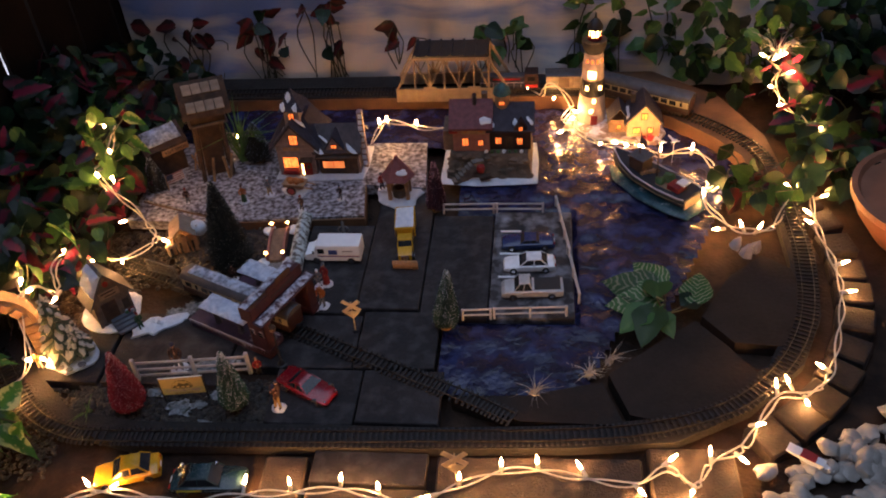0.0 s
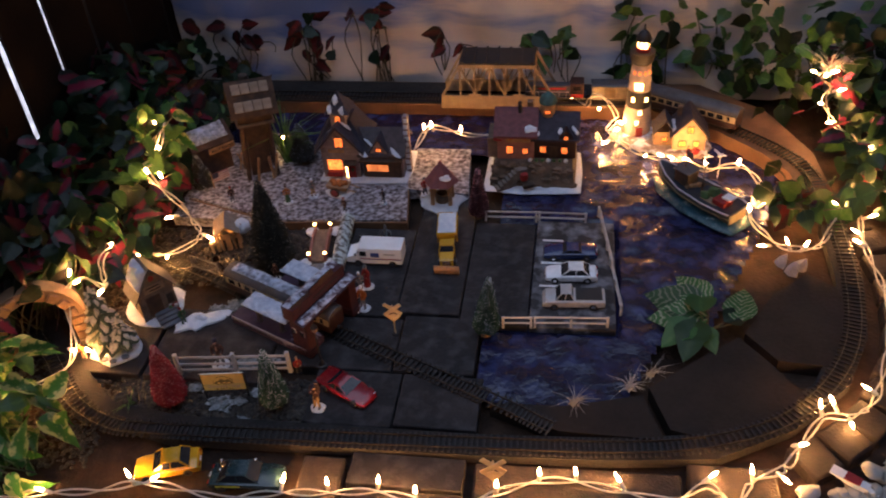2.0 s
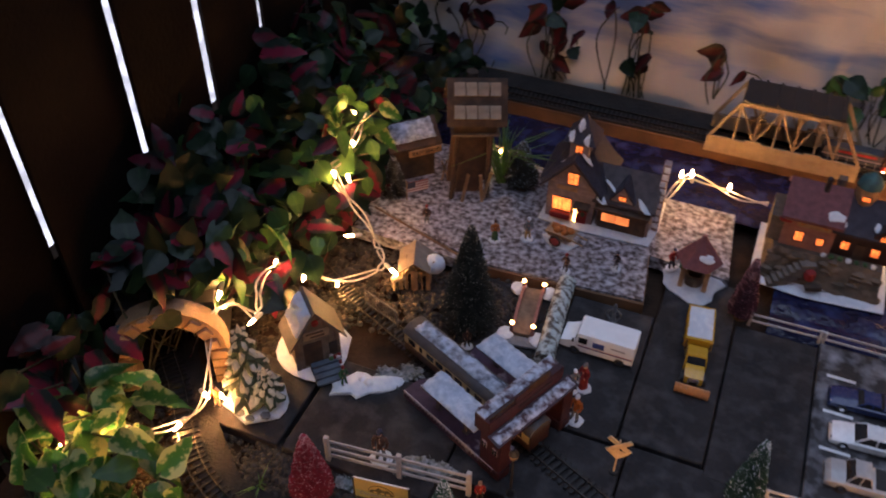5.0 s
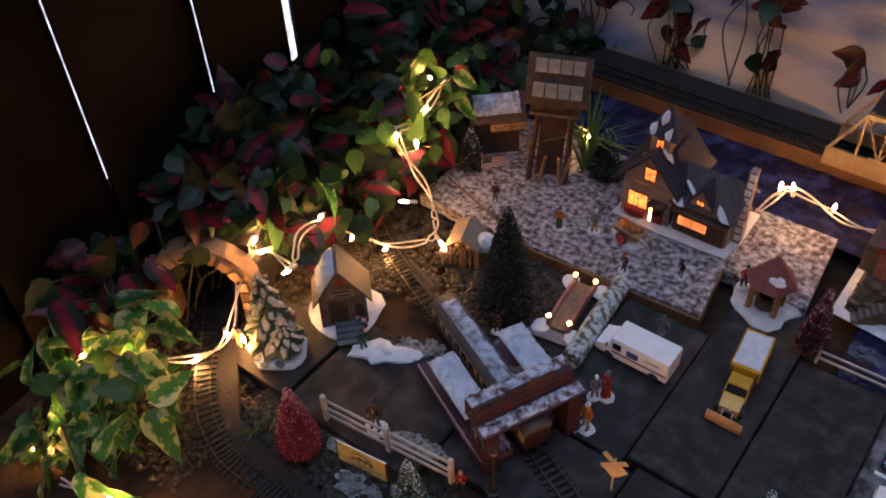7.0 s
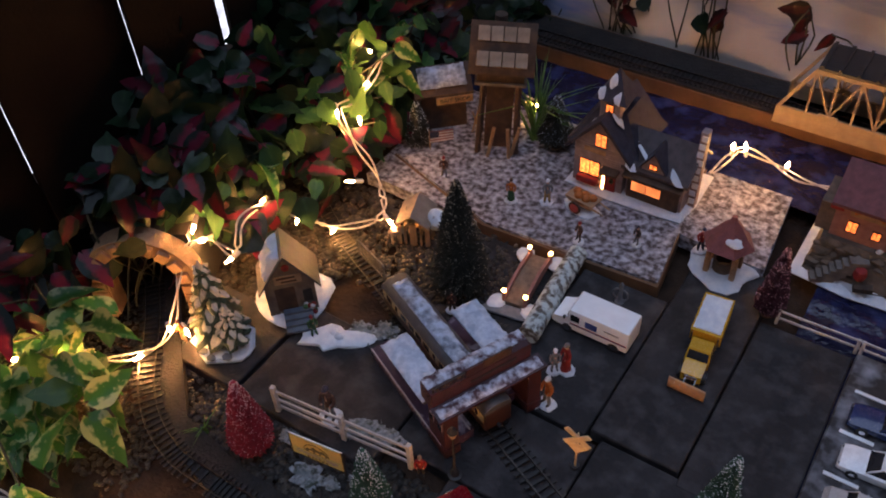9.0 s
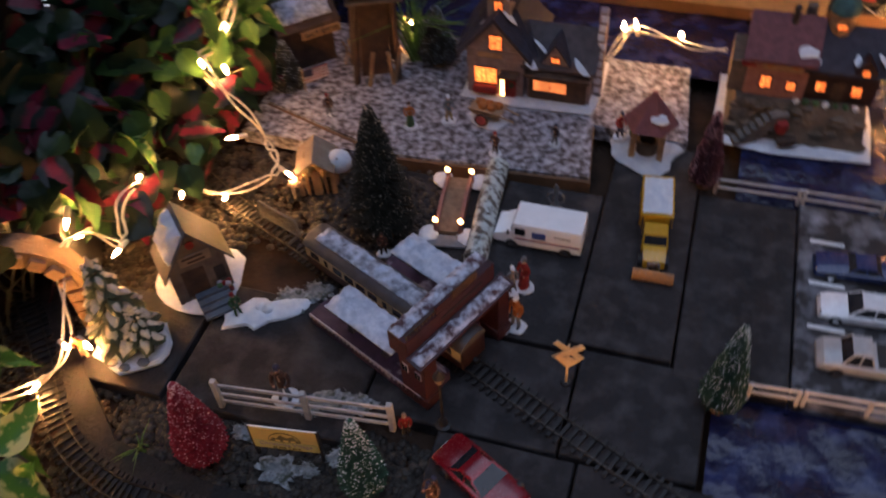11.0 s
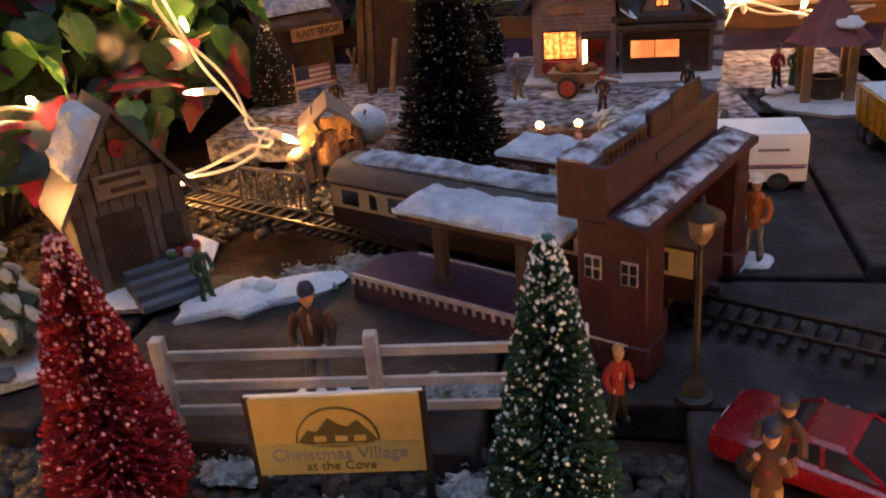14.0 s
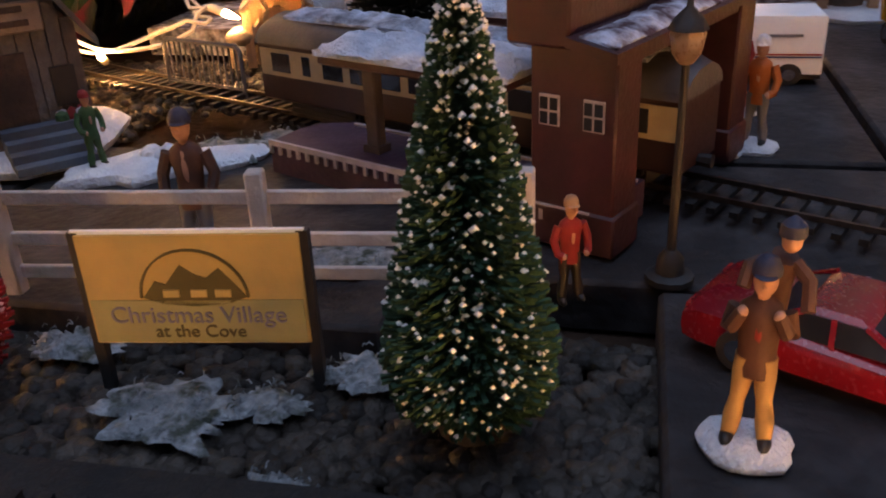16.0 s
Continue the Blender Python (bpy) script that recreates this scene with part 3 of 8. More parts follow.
c = car("dark green toy car with yellow lettering bars", pose(-0.175, 0.697, -0.006, 0, 0, 4), (0.012, 0.035, 0.04), L=0.092, hw=0.018, top=0.026, belt=0.0165)
part("stripe", Mesh().at(-0.02, -0.0181, 0.009, 0.03, 0.0008, 0.0025), mat("yellow_print", (0.6, 0.5, 0.03), None, 0.4, bump=0), c, "yellow lettering bar")
for x, y in ((-0.03, 0.008), (0.012, 0.010), (-0.028, -0.006)):
    part("lamp", Mesh().ball(0.0028, pose(x, y, 0.0275), 8, 6), M_CHROME, c, "chrome roof lamp")

# pickup
p = car("silver grey toy pickup truck parked in the lot", pose(0.213, 1.040, 0.0015, 0, 0, 183), (0.45, 0.43, 0.42), L=0.090, hw=0.0165, belt=0.0165, top=0.0275, name="pickup_truck", lo=(0.000, 0.026), hi=(0.004, 0.018),
        st=[(-0.045, 0.0165, 0.0155), (-0.043, 0.0172, 0.0165), (0.0, 0.0172, 0.0165), (0.026, 0.0168, 0.0165), (0.040, 0.0155, 0.016), (0.045, 0.010, 0.0145)])
part("cargo_bed", Mesh().at(-0.022, 0, 0.0168, 0.038, 0.026, 0.0008), M_BLACK, p, "dark open cargo bed")

# delivery van
v = thing("delivery_van", "white toy delivery van with red and blue stripes", "toy van", pose(-0.095, 1.120, 0, 0, 0, 180) @ Matrix.Diagonal((1.06, 1.0, 0.94, 1)), "toy vehicles")
b = Mesh().loft([[(x, -hw, 0.006), (x, -hw, zt * 0.9), (x, -hw * 0.93, zt), (x, hw * 0.93, zt), (x, hw, zt * 0.9), (x, hw, 0.006)] for x, zt, hw in ((-0.040, 0.035, 0.0165), (-0.039, 0.036, 0.0172), (0.024, 0.036, 0.0172), (0.0255, 0.0345, 0.0165))])
body = part("body", b, M_WHITE, v, "white box body")
part("hood", Mesh().loft([[(x, -hw, 0.006), (x, -hw, zt), (x, hw, zt), (x, hw, 0.006)] for x, zt, hw in ((0.0254, 0.0245, 0.0162), (0.036, 0.0185, 0.0158), (0.043, 0.0165, 0.015), (0.0445, 0.012, 0.0145))]), M_WHITE, v)
part("windscreen", Mesh().loft([[(0.0262, -0.015, 0.0235), (0.0262, 0.015, 0.0235), (0.0252, 0.015, 0.033), (0.0252, -0.015, 0.033)], [(0.0275, -0.0145, 0.0235), (0.0275, 0.0145, 0.0235), (0.026, 0.0145, 0.033), (0.026, -0.0145, 0.033)]]), M_GLASS, v, "dark windscreen")
for s in (-1, 1):
    part("side_window", Mesh().at(0.018, s * 0.0172, 0.021, 0.010, 0.001, 0.010, bevel=0.0004), M_GLASS, body, "dark side window")
    part("emblem", Mesh().at(0.000, s * 0.0172, 0.0195, 0.013, 0.001, 0.009), M_BLUEP, body, "plain blue emblem panel")
    part("lettering_bar", Mesh().at(-0.022, s * 0.0172, 0.0255, 0.016, 0.0008, 0.0014), M_GREY, body, "grey lettering bar")
    part("stripe", Mesh().at(-0.008, s * 0.0172, 0.0160, 0.062, 0.0008, 0.0008), M_RED, body, "thin red stripe")
    part("stripe", Mesh().at(-0.008, s * 0.0172, 0.0146, 0.062, 0.0008, 0.0008), M_BLUEP, body, "thin blue stripe")
    part("headlight", Mesh().ball(0.0022, pose(0.0435, s * 0.011, 0.0125), 8, 6), M_CHROME, v, "clear headlight")
    part("mirror", Mesh().at(0.029, s * 0.019, 0.023, 0.002, 0.003, 0.004), M_BLACK, v)
part("underside", Mesh().at(0, 0, 0.003, 0.08, 0.03, 0.004), M_BLACK, v)
wheels(v, (-0.0255, 0.026), 0.0155, 0.0058)

# snow plough lorry
YEL = paint("plough_yellow", (0.62, 0.33, 0.02))
t = thing("plough_truck", "yellow toy snow plough lorry with snow in its tipper", "toy truck", pose(0.0130, 1.149, 0.002, 0, 0, -84) @ Matrix.Diagonal((1.10, 0.90, 0.95, 1)), "toy vehicles")
part("chassis", Mesh().at(-0.004, 0, 0.005, 0.082, 0.016, 0.004), M_BLACK, t)
part("cab", Mesh().loft([[(0.004, -0.014, 0.008), (0.026, -0.014, 0.008), (0.026, 0.014, 0.008), (0.004, 0.014, 0.008)], [(0.004, -0.014, 0.020), (0.026, -0.014, 0.020), (0.026, 0.014, 0.020), (0.004, 0.014, 0.020)], [(0.006, -0.0125, 0.029), (0.020, -0.0125, 0.029), (0.020, 0.0125, 0.029), (0.006, 0.0125, 0.029)]]), YEL, t, "yellow cab")
part("windscreen", Mesh().loft([[(0.0262, -0.012, 0.0205), (0.0262, 0.012, 0.0205), (0.0208, 0.0115, 0.0275), (0.0208, -0.0115, 0.0275)], [(0.0268, -0.012, 0.0205), (0.0268, 0.012, 0.0205), (0.0214, 0.0115, 0.0275), (0.0214, -0.0115, 0.0275)]]), M_GLASS, t, "dark windscreen")
part("hood", Mesh().loft([[(x, -hw, 0.008), (x, -hw, zt), (x, hw, zt), (x, hw, 0.008)] for x, zt, hw in ((0.0255, 0.0205, 0.0125), (0.038, 0.0195, 0.012), (0.044, 0.018, 0.0115), (0.0445, 0.012, 0.011))]), YEL, t, "yellow hood")
part("grille", Mesh().at(0.045, 0, 0.010, 0.0012, 0.014, 0.007), M_CHROME, t, "chrome grille")
tip = Mesh().loft([[(-0.047, -0.0155, 0.012), (0.002, -0.0155, 0.012), (0.002, 0.0155, 0.012), (-0.047, 0.0155, 0.012)], [(-0.049, -0.0175, 0.036), (0.003, -0.0175, 0.036), (0.003, 0.0175, 0.036), (-0.049, 0.0175, 0.036)]])
tipper = part("tipper", tip, YEL, t, "yellow tipper body")
part("snow_load", snowcap(Mesh(), 0.046, 0.031, pose(-0.023, 0, 0.0362), 0.003), M_SNOW, tipper, "white snow load")
for x in (-0.04, -0.028, -0.016, -0.004):
    for s in (-1, 1):
        part("rib", Mesh().at(x, s * 0.0172, 0.013, 0.0016, 0.0016, 0.022), YEL, tipper)
pl = Mesh().loft([[(0.052 + 0.002 * math.sin(k / 5 * math.pi), -0.0215, 0.001 + 0.0032 * k) for k in range(6)] + [(0.0535 + 0.002 * math.sin(k / 5 * math.pi), -0.0215, 0.001 + 0.0032 * k) for k in range(5, -1, -1)],
                  [(0.056 + 0.002 * math.sin(k / 5 * math.pi), 0.0215, 0.001 + 0.0032 * k) for k in range(6)] + [(0.0575 + 0.002 * math.sin(k / 5 * math.pi), 0.0215, 0.001 + 0.0032 * k) for k in range(5, -1, -1)]])
part("plough_blade", pl, mat("worn_orange", (0.60, 0.28, 0.10), (0.42, 0.22, 0.11), 0.5, scale=200, bump=0.3, frost=SNOWC, amount=0.25), t, "orange plough blade with worn paint")
for s in (-1, 1):
    part("plough_arm", Mesh().tube([(0.044, s * 0.006, 0.008), (0.054, s * 0.006, 0.008)], 0.0014, 5), M_CHROME, t)
    part("exhaust", Mesh().cyl(0.001, 0.001, 0.02, pose(0.004, s * 0.0148, 0.014), 6), M_CHROME, t, "chrome exhaust stack")
wheels(t, (-0.036, -0.022, 0.034), 0.0135, 0.0062)

# ---------------------------------------------------------------- white fences
def fence_run(label, a, b, posts, h=0.022, rails=(0.006, 0.0165), post=0.0035, mt=None, rail_h=0.003):
    a, b = Vector(a), Vector(b)
    d = b - a
    L, ang = d.length, math.degrees(math.atan2(d.y, d.x))
    f = thing("rail_fence", label, "fence", pose(a.x, a.y, 0, 0, 0, ang), "white rail fences")
    mt = mt or M_FENCEWHITE
    for u in posts:
        part("post", Mesh().at(L * u, 0, -0.001, post, post, h, rnd.uniform(-4, 4), 0.0006), mt, f)
    for z in rails:
        part("rail", Mesh().at(L / 2, 0.001, z, L, 0.0018, rail_h, bevel=0.0004), mt, f)
    return f


fence_run("white plastic rail fence at the back of the lot", (0.064, 1.231), (0.150, 1.233), (0.02, 0.98))
fence_run("white plastic rail fence at the back of the lot", (0.150, 1.233), (0.230, 1.233), (0.04, 0.98))
fence_run("white plastic rail fence along the waterside of the lot", (0.249, 1.255), (0.269, 1.118), (0.02, 0.33, 0.66, 0.98))
fence_run("white plastic rail fence along the waterside of the lot", (0.266, 1.130), (0.281, 1.018), (0.02, 0.5, 0.98))
fence_run("white plastic rail fence at the front of the lot", (0.113, 0.982), (0.157, 0.985), (0.05, 0.95))
fence_run("white plastic rail fence at the front of the lot", (0.158, 0.986), (0.264, 0.992), (0.02, 0.5, 0.98))
fence_run("weathered white wooden rail fence beside the station", (-0.326, 0.8555), (-0.167, 0.873), (0.015, 0.515, 0.985), h=0.040, rails=(0.0045, 0.0155, 0.0285), post=0.0052, rail_h=0.0042)
for k, (x, y, r) in enumerate(((0.178, 1.182, 4), (0.178, 1.127, 4), (0.178, 1.073, 4))):
    solo("parking_line", Mesh().at(x, y, 0.0012, 0.032, 0.004, 0.0012), M_WHITE, "short white painted parking line on slate", "parking line", pose(0, 0, 0), "parking lines")

# ---------------------------------------------------------------- crossing signs, lamp, billboard
M_SIGNWOOD = mat("pale_wood", (0.60, 0.44, 0.26), (0.45, 0.32, 0.18), 0.6, scale=120, bump=0.2)


def crossing(m, label, k=1.0):
    t = thing("crossing_sign", label, "crossing sign", m, "crossing signs")
    part("post", Mesh().cyl(0.0011 * k, 0.001 * k, 0.056 * k, None, 8), M_SIGNWOOD, t)
    for r in (40, -40):
        part("cross_board", Mesh().at(0, 0, 0, 0.031 * k, 0.0016, 0.0062 * k, bevel=0.0004).data("cross_board", M_SIGNWOOD), None, t, m=pose(0, -0.0015 if r > 0 else -0.0031, 0.050 * k, 0, r, 0) @ Matrix.Translation((0, 0, -0.0031 * k)))
    part("diamond", Mesh().prism([(-0.0105 * k, 0), (0, -0.012 * k), (0.0105 * k, 0), (0, 0.004 * k)], -0.0006, 0.0006), M_SIGNWOOD, t, m=pose(0, -0.0005, 0.036 * k, 90, 0, 0))
    part("base", Mesh().cyl(0.005 * k, 0.004 * k, 0.002, None, 10), M_BLACK, t)


crossing(pose(-0.037, 0.957, 0, 0, 0, 6), "pale wooden railway crossing sign on the slate")
crossing(pose(0.128, 0.705, -0.006, 0, 0, 4), "pale railway crossing sign beside the front track", 1.15)

lp = thing("street_lamp", "black toy street lamp with a clear lantern", "street lamp", pose(-0.129, 0.888, 0) @ Matrix.Diagonal((0.95, 0.95, 0.90, 1)))
part("base", Mesh().lathe([(0.0075, 0), (0.0075, 0.002), (0.0045, 0.003), (0.004, 0.008), (0.002, 0.011)], 12), M_BLACK, lp)
part("pole", Mesh().cyl(0.0015, 0.0011, 0.062, pose(0, 0, 0.009), 8), M_BLACK, lp)
lan = part("lantern", Mesh().lathe([(0.002, 0), (0.0040, 0.0030), (0.0050, 0.0088), (0.0044, 0.0100)], 8, pose(0, 0, 0.071)), mat("frosted_lantern", (0.30, 0.21, 0.15), (0.16, 0.11, 0.08), 0.3, scale=150, bump=0.1), lp, "frosted lantern glass")
part("cap", Mesh().lathe([(0.0056, 0), (0.0042, 0.003), (0.001, 0.0065), (0.0008, 0.009)], 8, pose(0, 0, 0.0810)), M_BLACK, lan)

bb = thing("billboard", "yellow village billboard in a black frame", "billboard", pose(-0.2475, 0.829, 0.002, 0, 0, 8) @ Matrix.Diagonal((0.89, 1, 0.90, 1)))
M_BILL = mat("billboard_yellow", (0.50, 0.36, 0.11), (0.40, 0.31, 0.11), 0.6, scale=70, bump=0.1)
M_BILLLO = mat("billboard_green", (0.30, 0.29, 0.12), (0.25, 0.25, 0.11), 0.6, scale=70, bump=0.1)
for s in (-1, 1):
    part("post", Mesh().at(s * 0.0325, 0.0015, -0.014, 0.0032, 0.003, 0.052), M_BLACK, bb)
panel = part("panel", Mesh().at(0, 0, 0.0035, 0.0635, 0.0016, 0.034), M_BILL, bb, "yellow printed panel")
part("panel_border", Mesh().at(0, 0.0006, 0.0028, 0.0662, 0.001, 0.0358), M_WHITE, bb)
part("lower_band", Mesh().at(0, -0.0009, 0.004, 0.062, 0.0006, 0.0135), M_BILLLO, panel)
M_OLIVE = mat("olive_print", (0.10, 0.085, 0.02), None, 0.6, bump=0)
M_LILAC = mat("grey_lilac_print", (0.22, 0.22, 0.30), None, 0.6, bump=0)
arc = [(0.0155 * math.cos(a), -0.0012, 0.0185 + 0.0155 * math.sin(a) * 0.95) for a in np.linspace(0, math.pi, 20)]
part("emblem_arch", Mesh().tube(arc, 0.00045, 4), M_OLIVE, panel, "olive arch of the emblem")
part("emblem_hill", Mesh().prism([(-0.015, 0.0185), (-0.011, 0.0235), (-0.008, 0.0225), (-0.003, 0.0285), (0.001, 0.0255), (0.004, 0.0245), (0.008, 0.0275), (0.012, 0.0225), (0.015, 0.0185), (0.010, 0.0165), (0, 0.0155), (-0.010, 0.0165)], 0.0008, 0.0012, pose(0, 0, 0, 90, 0, 0)), M_OLIVE, panel, "olive mountain emblem")
for x in (-0.0065, 0.0015, 0.0085):
    part("emblem_house", Mesh().at(x, -0.0014, 0.0188, 0.0045, 0.0006, 0.0022), M_BILL, panel)


def writing(text, size, m, mt, parent, name):
    cu = bpy.data.curves.new(name, "FONT")
    cu.body, cu.size, cu.align_x, cu.extrude = text, size, "CENTER", 0.0002
    cu.materials.append(mt)
    ob = new(name, cu)
    ob.parent, ob.matrix_basis = parent, m
    return ob


writing("Christmas Village", 0.0074, pose(0, -0.0014, 0.0105, 90, 0, 0), M_LILAC, panel, "lettering")
writing("at the Cove", 0.0056, pose(0, -0.0014, 0.0058, 90, 0, 0), M_OLIVE, panel, "lettering")


# ---------------------------------------------------------------- bottle-brush trees
def brush_tree(label, m, h, r, green, tip, n, seed, base=True, category="tree"):
    """Wire trunk with rings of thin bristles, frosted at their ends."""
    rg = random.Random(seed)
    t = thing("bottle_brush_tree", label, category, m, "bottle-brush trees")
    part("trunk", Mesh().cyl(0.0016, 0.001, h * 0.98, None, 6), mat("wire_trunk", (0.10, 0.07, 0.04), None, 0.7), t)
    if base:
        part("base", Mesh().cyl(r * 0.45, r * 0.42, 0.006, None, 14), mat("wood_base", (0.22, 0.12, 0.05), None, 0.6), t, "round wooden base")
    verts, faces, tv, tf = [], [], [], []
    z0 = 0.007
    for i in range(n):
        u = rg.random() ** 1.25
        z = z0 + u * (h - z0)
        rad = r * min(1.0, 1.08 * (1 - u) ** 0.82) * (0.80 + 0.20 * min(1.0, u * 9)) * rg.uniform(0.70, 1.05) + 0.0025
        a = rg.uniform(0, 2 * math.pi)
        dx, dy = math.cos(a), math.sin(a)
        px, py, wdt = -dy, dx, 0.00055
        zt = z + rad * rg.uniform(0.0, 0.35)
        k = len(verts)
        s0, s1 = 0.15 * rad, rad
        verts += [(dx * s0 + px * wdt, dy * s0 + py * wdt, z), (dx * s0 - px * wdt, dy * s0 - py * wdt, z), (dx * s1 - px * wdt, dy * s1 - py * wdt, zt), (dx * s1 + px * wdt, dy * s1 + py * wdt, zt), (dx * s0, dy * s0, z - 0.0014), (dx * s1, dy * s1, zt - 0.0012)]
        faces += [(k, k + 1, k + 2, k + 3), (k + 1, k + 4, k + 5, k + 2), (k + 4, k, k + 3, k + 5)]
        if rg.random() < 0.30 + 0.38 * noise.noise((dx * 2.5, dy * 2.5, z * 60 + seed)):
            q = len(tv)
            s = rg.uniform(0.0003, 0.0010)
            c = Vector((dx * s1 * rg.uniform(0.86, 1.0), dy * s1 * rg.uniform(0.86, 1.0), zt))
            tv += [c + Vector(o) * s for o in ((1, 0, 0), (-1, 0, 0), (0, 1, 0), (0, -1, 0), (0, 0, 1), (0, 0, -1))]
            tf += [(q + a, q + b, q + e) for a, b, e in ((0, 2, 4), (2, 1, 4), (1, 3, 4), (3, 0, 4), (2, 0, 5), (1, 2, 5), (3, 1, 5), (0, 3, 5))]
    for nm, vs, fs, mt, lb in (("bristles", verts, faces, green, ""), ("frost", tv, tf, tip, "white frost flecks")):
        me = bpy.data.meshes.new(nm)
        me.from_pydata(vs, [], fs)
        me.materials.append(mt)
        ob = part(nm, me, None, t, lb)
        ob["kind"] = "stuff"
    return t


M_BGREEN = mat("bristle_green", (0.035, 0.10, 0.055), (0.015, 0.05, 0.028), 0.7, scale=200, bump=0)
M_BDARK = mat("bristle_dark", (0.050, 0.046, 0.034), (0.022, 0.022, 0.016), 0.7, scale=200, bump=0)
M_BRED = mat("bristle_red", (0.36, 0.018, 0.035), (0.20, 0.010, 0.02), 0.7, scale=200, bump=0)
M_BPLUM = mat("bristle_plum", (0.11, 0.018, 0.032), (0.05, 0.01, 0.016), 0.7, scale=200, bump=0)
M_FROST = mat("frost_flecks", (0.75, 0.78, 0.78), (0.6, 0.62, 0.62), 0.8, scale=300, bump=0)
M_FROSTPINK = mat("frost_pink", (0.72, 0.42, 0.44), (0.6, 0.3, 0.32), 0.8, scale=300, bump=0)
M_FROSTDIM = mat("frost_gold", (0.42, 0.38, 0.30), (0.3, 0.26, 0.2), 0.5, scale=300, bump=0)
M_FROSTBLUE = mat("frost_blue", (0.5, 0.55, 0.62), (0.4, 0.45, 0.5), 0.8, scale=300, bump=0)
brush_tree("red frosted bottle-brush tree in the stony bed", pose(-0.319, 0.812, -0.006), 0.105, 0.0215, M_BRED, M_FROSTPINK, 5600, 1)
brush_tree("green frosted bottle-brush tree in the stony bed", pose(-0.1755, 0.819, -0.006), 0.102, 0.0185, M_BGREEN, M_FROST, 6000, 2)
brush_tree("green frosted bottle-brush tree by the lot corner", pose(0.092, 0.965, 0, -11, 3, 0), 0.094, 0.0175, M_BGREEN, M_FROST, 3000, 3)
brush_tree("dark plum bottle-brush tree with faint frost", pose(0.053, 1.237, 0.001, -6, 0, 0), 0.092, 0.016, M_BPLUM, M_FROSTPINK, 2400, 4)
brush_tree("tall dark green bottle-brush tree hung with gold tinsel", pose(-0.256, 1.096, -0.003), 0.165, 0.034, M_BDARK, M_FROSTDIM, 4200, 5)
brush_tree("dark green bottle-brush tree crusted with blue snow", pose(-0.282, 1.372, 0.012), 0.080, 0.024, M_BDARK, M_FROSTBLUE, 2600, 6)
brush_tree("small dark bottle-brush tree with heavy white frost", pose(-0.444, 1.285, 0.006), 0.072, 0.018, M_BDARK, M_FROST, 1200, 7)
# ---------------------------------------------------------------- buildings of the village
M_BROWNRED = mat("station_red", (0.048, 0.010, 0.015), (0.026, 0.006, 0.009), 0.5, scale=90, bump=0.15)
M_PLUMDECK = mat("platform_plum", (0.07, 0.032, 0.065), (0.04, 0.018, 0.038), 0.6, scale=70, bump=0.2, frost=(0.5, 0.48, 0.56), amount=0.30, fscale=40)
M_SNOWBLUE = mat("canopy_snow", (0.66, 0.70, 0.80), (0.40, 0.46, 0.58), 0.95, scale=130, bump=1.0)
M_SNOWTHIN = mat("thin_snow", (0.10, 0.045, 0.05), (0.06, 0.03, 0.035), 0.9, scale=90, bump=0.8, frost=(0.56, 0.58, 0.68), amount=0.56, fscale=130, soft=0.24)
M_GREYPILLAR = mat("pillar_grey", (0.085, 0.070, 0.075), (0.055, 0.045, 0.048), 0.6, scale=120, bump=0.2)
M_LACE = mat("lace_trim", (0.52, 0.47, 0.50), None, 0.6, scale=150, bump=0.1)
M_DARKWOOD = mat("dark_wood", (0.075, 0.043, 0.027), (0.035, 0.021, 0.014), 0.75, scale=80, bump=0.4)
M_GREYWOOD = mat("grey_wood", (0.17, 0.145, 0.125), (0.095, 0.080, 0.070), 0.8, scale=80, bump=0.5)
M_GREYWOODL = mat("pale_grey_wood", (0.34, 0.26, 0.19), (0.24, 0.18, 0.13), 0.8, scale=80, bump=0.5)
M_TANWOOD = mat("tan_wood", (0.36, 0.22, 0.12), (0.22, 0.13, 0.07), 0.75, scale=80, bump=0.4)
M_NAVYROOF = mat("navy_roof", (0.030, 0.028, 0.045), (0.016, 0.015, 0.026), 0.7, scale=120, bump=0.5)
M_MAROONROOF = mat("maroon_roof", (0.17, 0.055, 0.062), (0.11, 0.036, 0.042), 0.7, scale=120, bump=0.5)
M_TEAL = mat("teal_roof", (0.03, 0.12, 0.12), (0.02, 0.07, 0.075), 0.6, scale=120, bump=0.2)
M_GREYWALL = mat("grey_wall", (0.30, 0.23, 0.23), (0.20, 0.155, 0.155), 0.75, scale=120, bump=0.4)
M_PINKWALL = mat("pink_wall", (0.34, 0.15, 0.12), (0.24, 0.10, 0.08), 0.75, scale=120, bump=0.4)
M_ROCK = mat("painted_rock", (0.17, 0.12, 0.085), (0.07, 0.055, 0.04), 0.85, scale=60, bump=0.8)
M_STONE = mat("portal_stone", (0.42, 0.24, 0.12), (0.27, 0.15, 0.08), 0.85, scale=45, bump=0.8)
M_CREAM = mat("coach_cream", (0.44, 0.37, 0.23), (0.36, 0.30, 0.18), 0.4, scale=120, bump=0.05)
M_MAROON = mat("coach_maroon", (0.030, 0.010, 0.009), (0.018, 0.006, 0.006), 0.4, scale=120, bump=0.05)
M_ROOFGREY = mat("coach_roof", (0.075, 0.078, 0.09), (0.05, 0.052, 0.06), 0.5, scale=120, bump=0.15)
M_BLACKP = mat("black_paint", (0.02, 0.018, 0.018), None, 0.5, scale=120, bump=0.1)
M_TIMBER = mat("bridge_beige", (0.32, 0.23, 0.14), (0.25, 0.175, 0.105), 0.6, scale=90, bump=0.2)
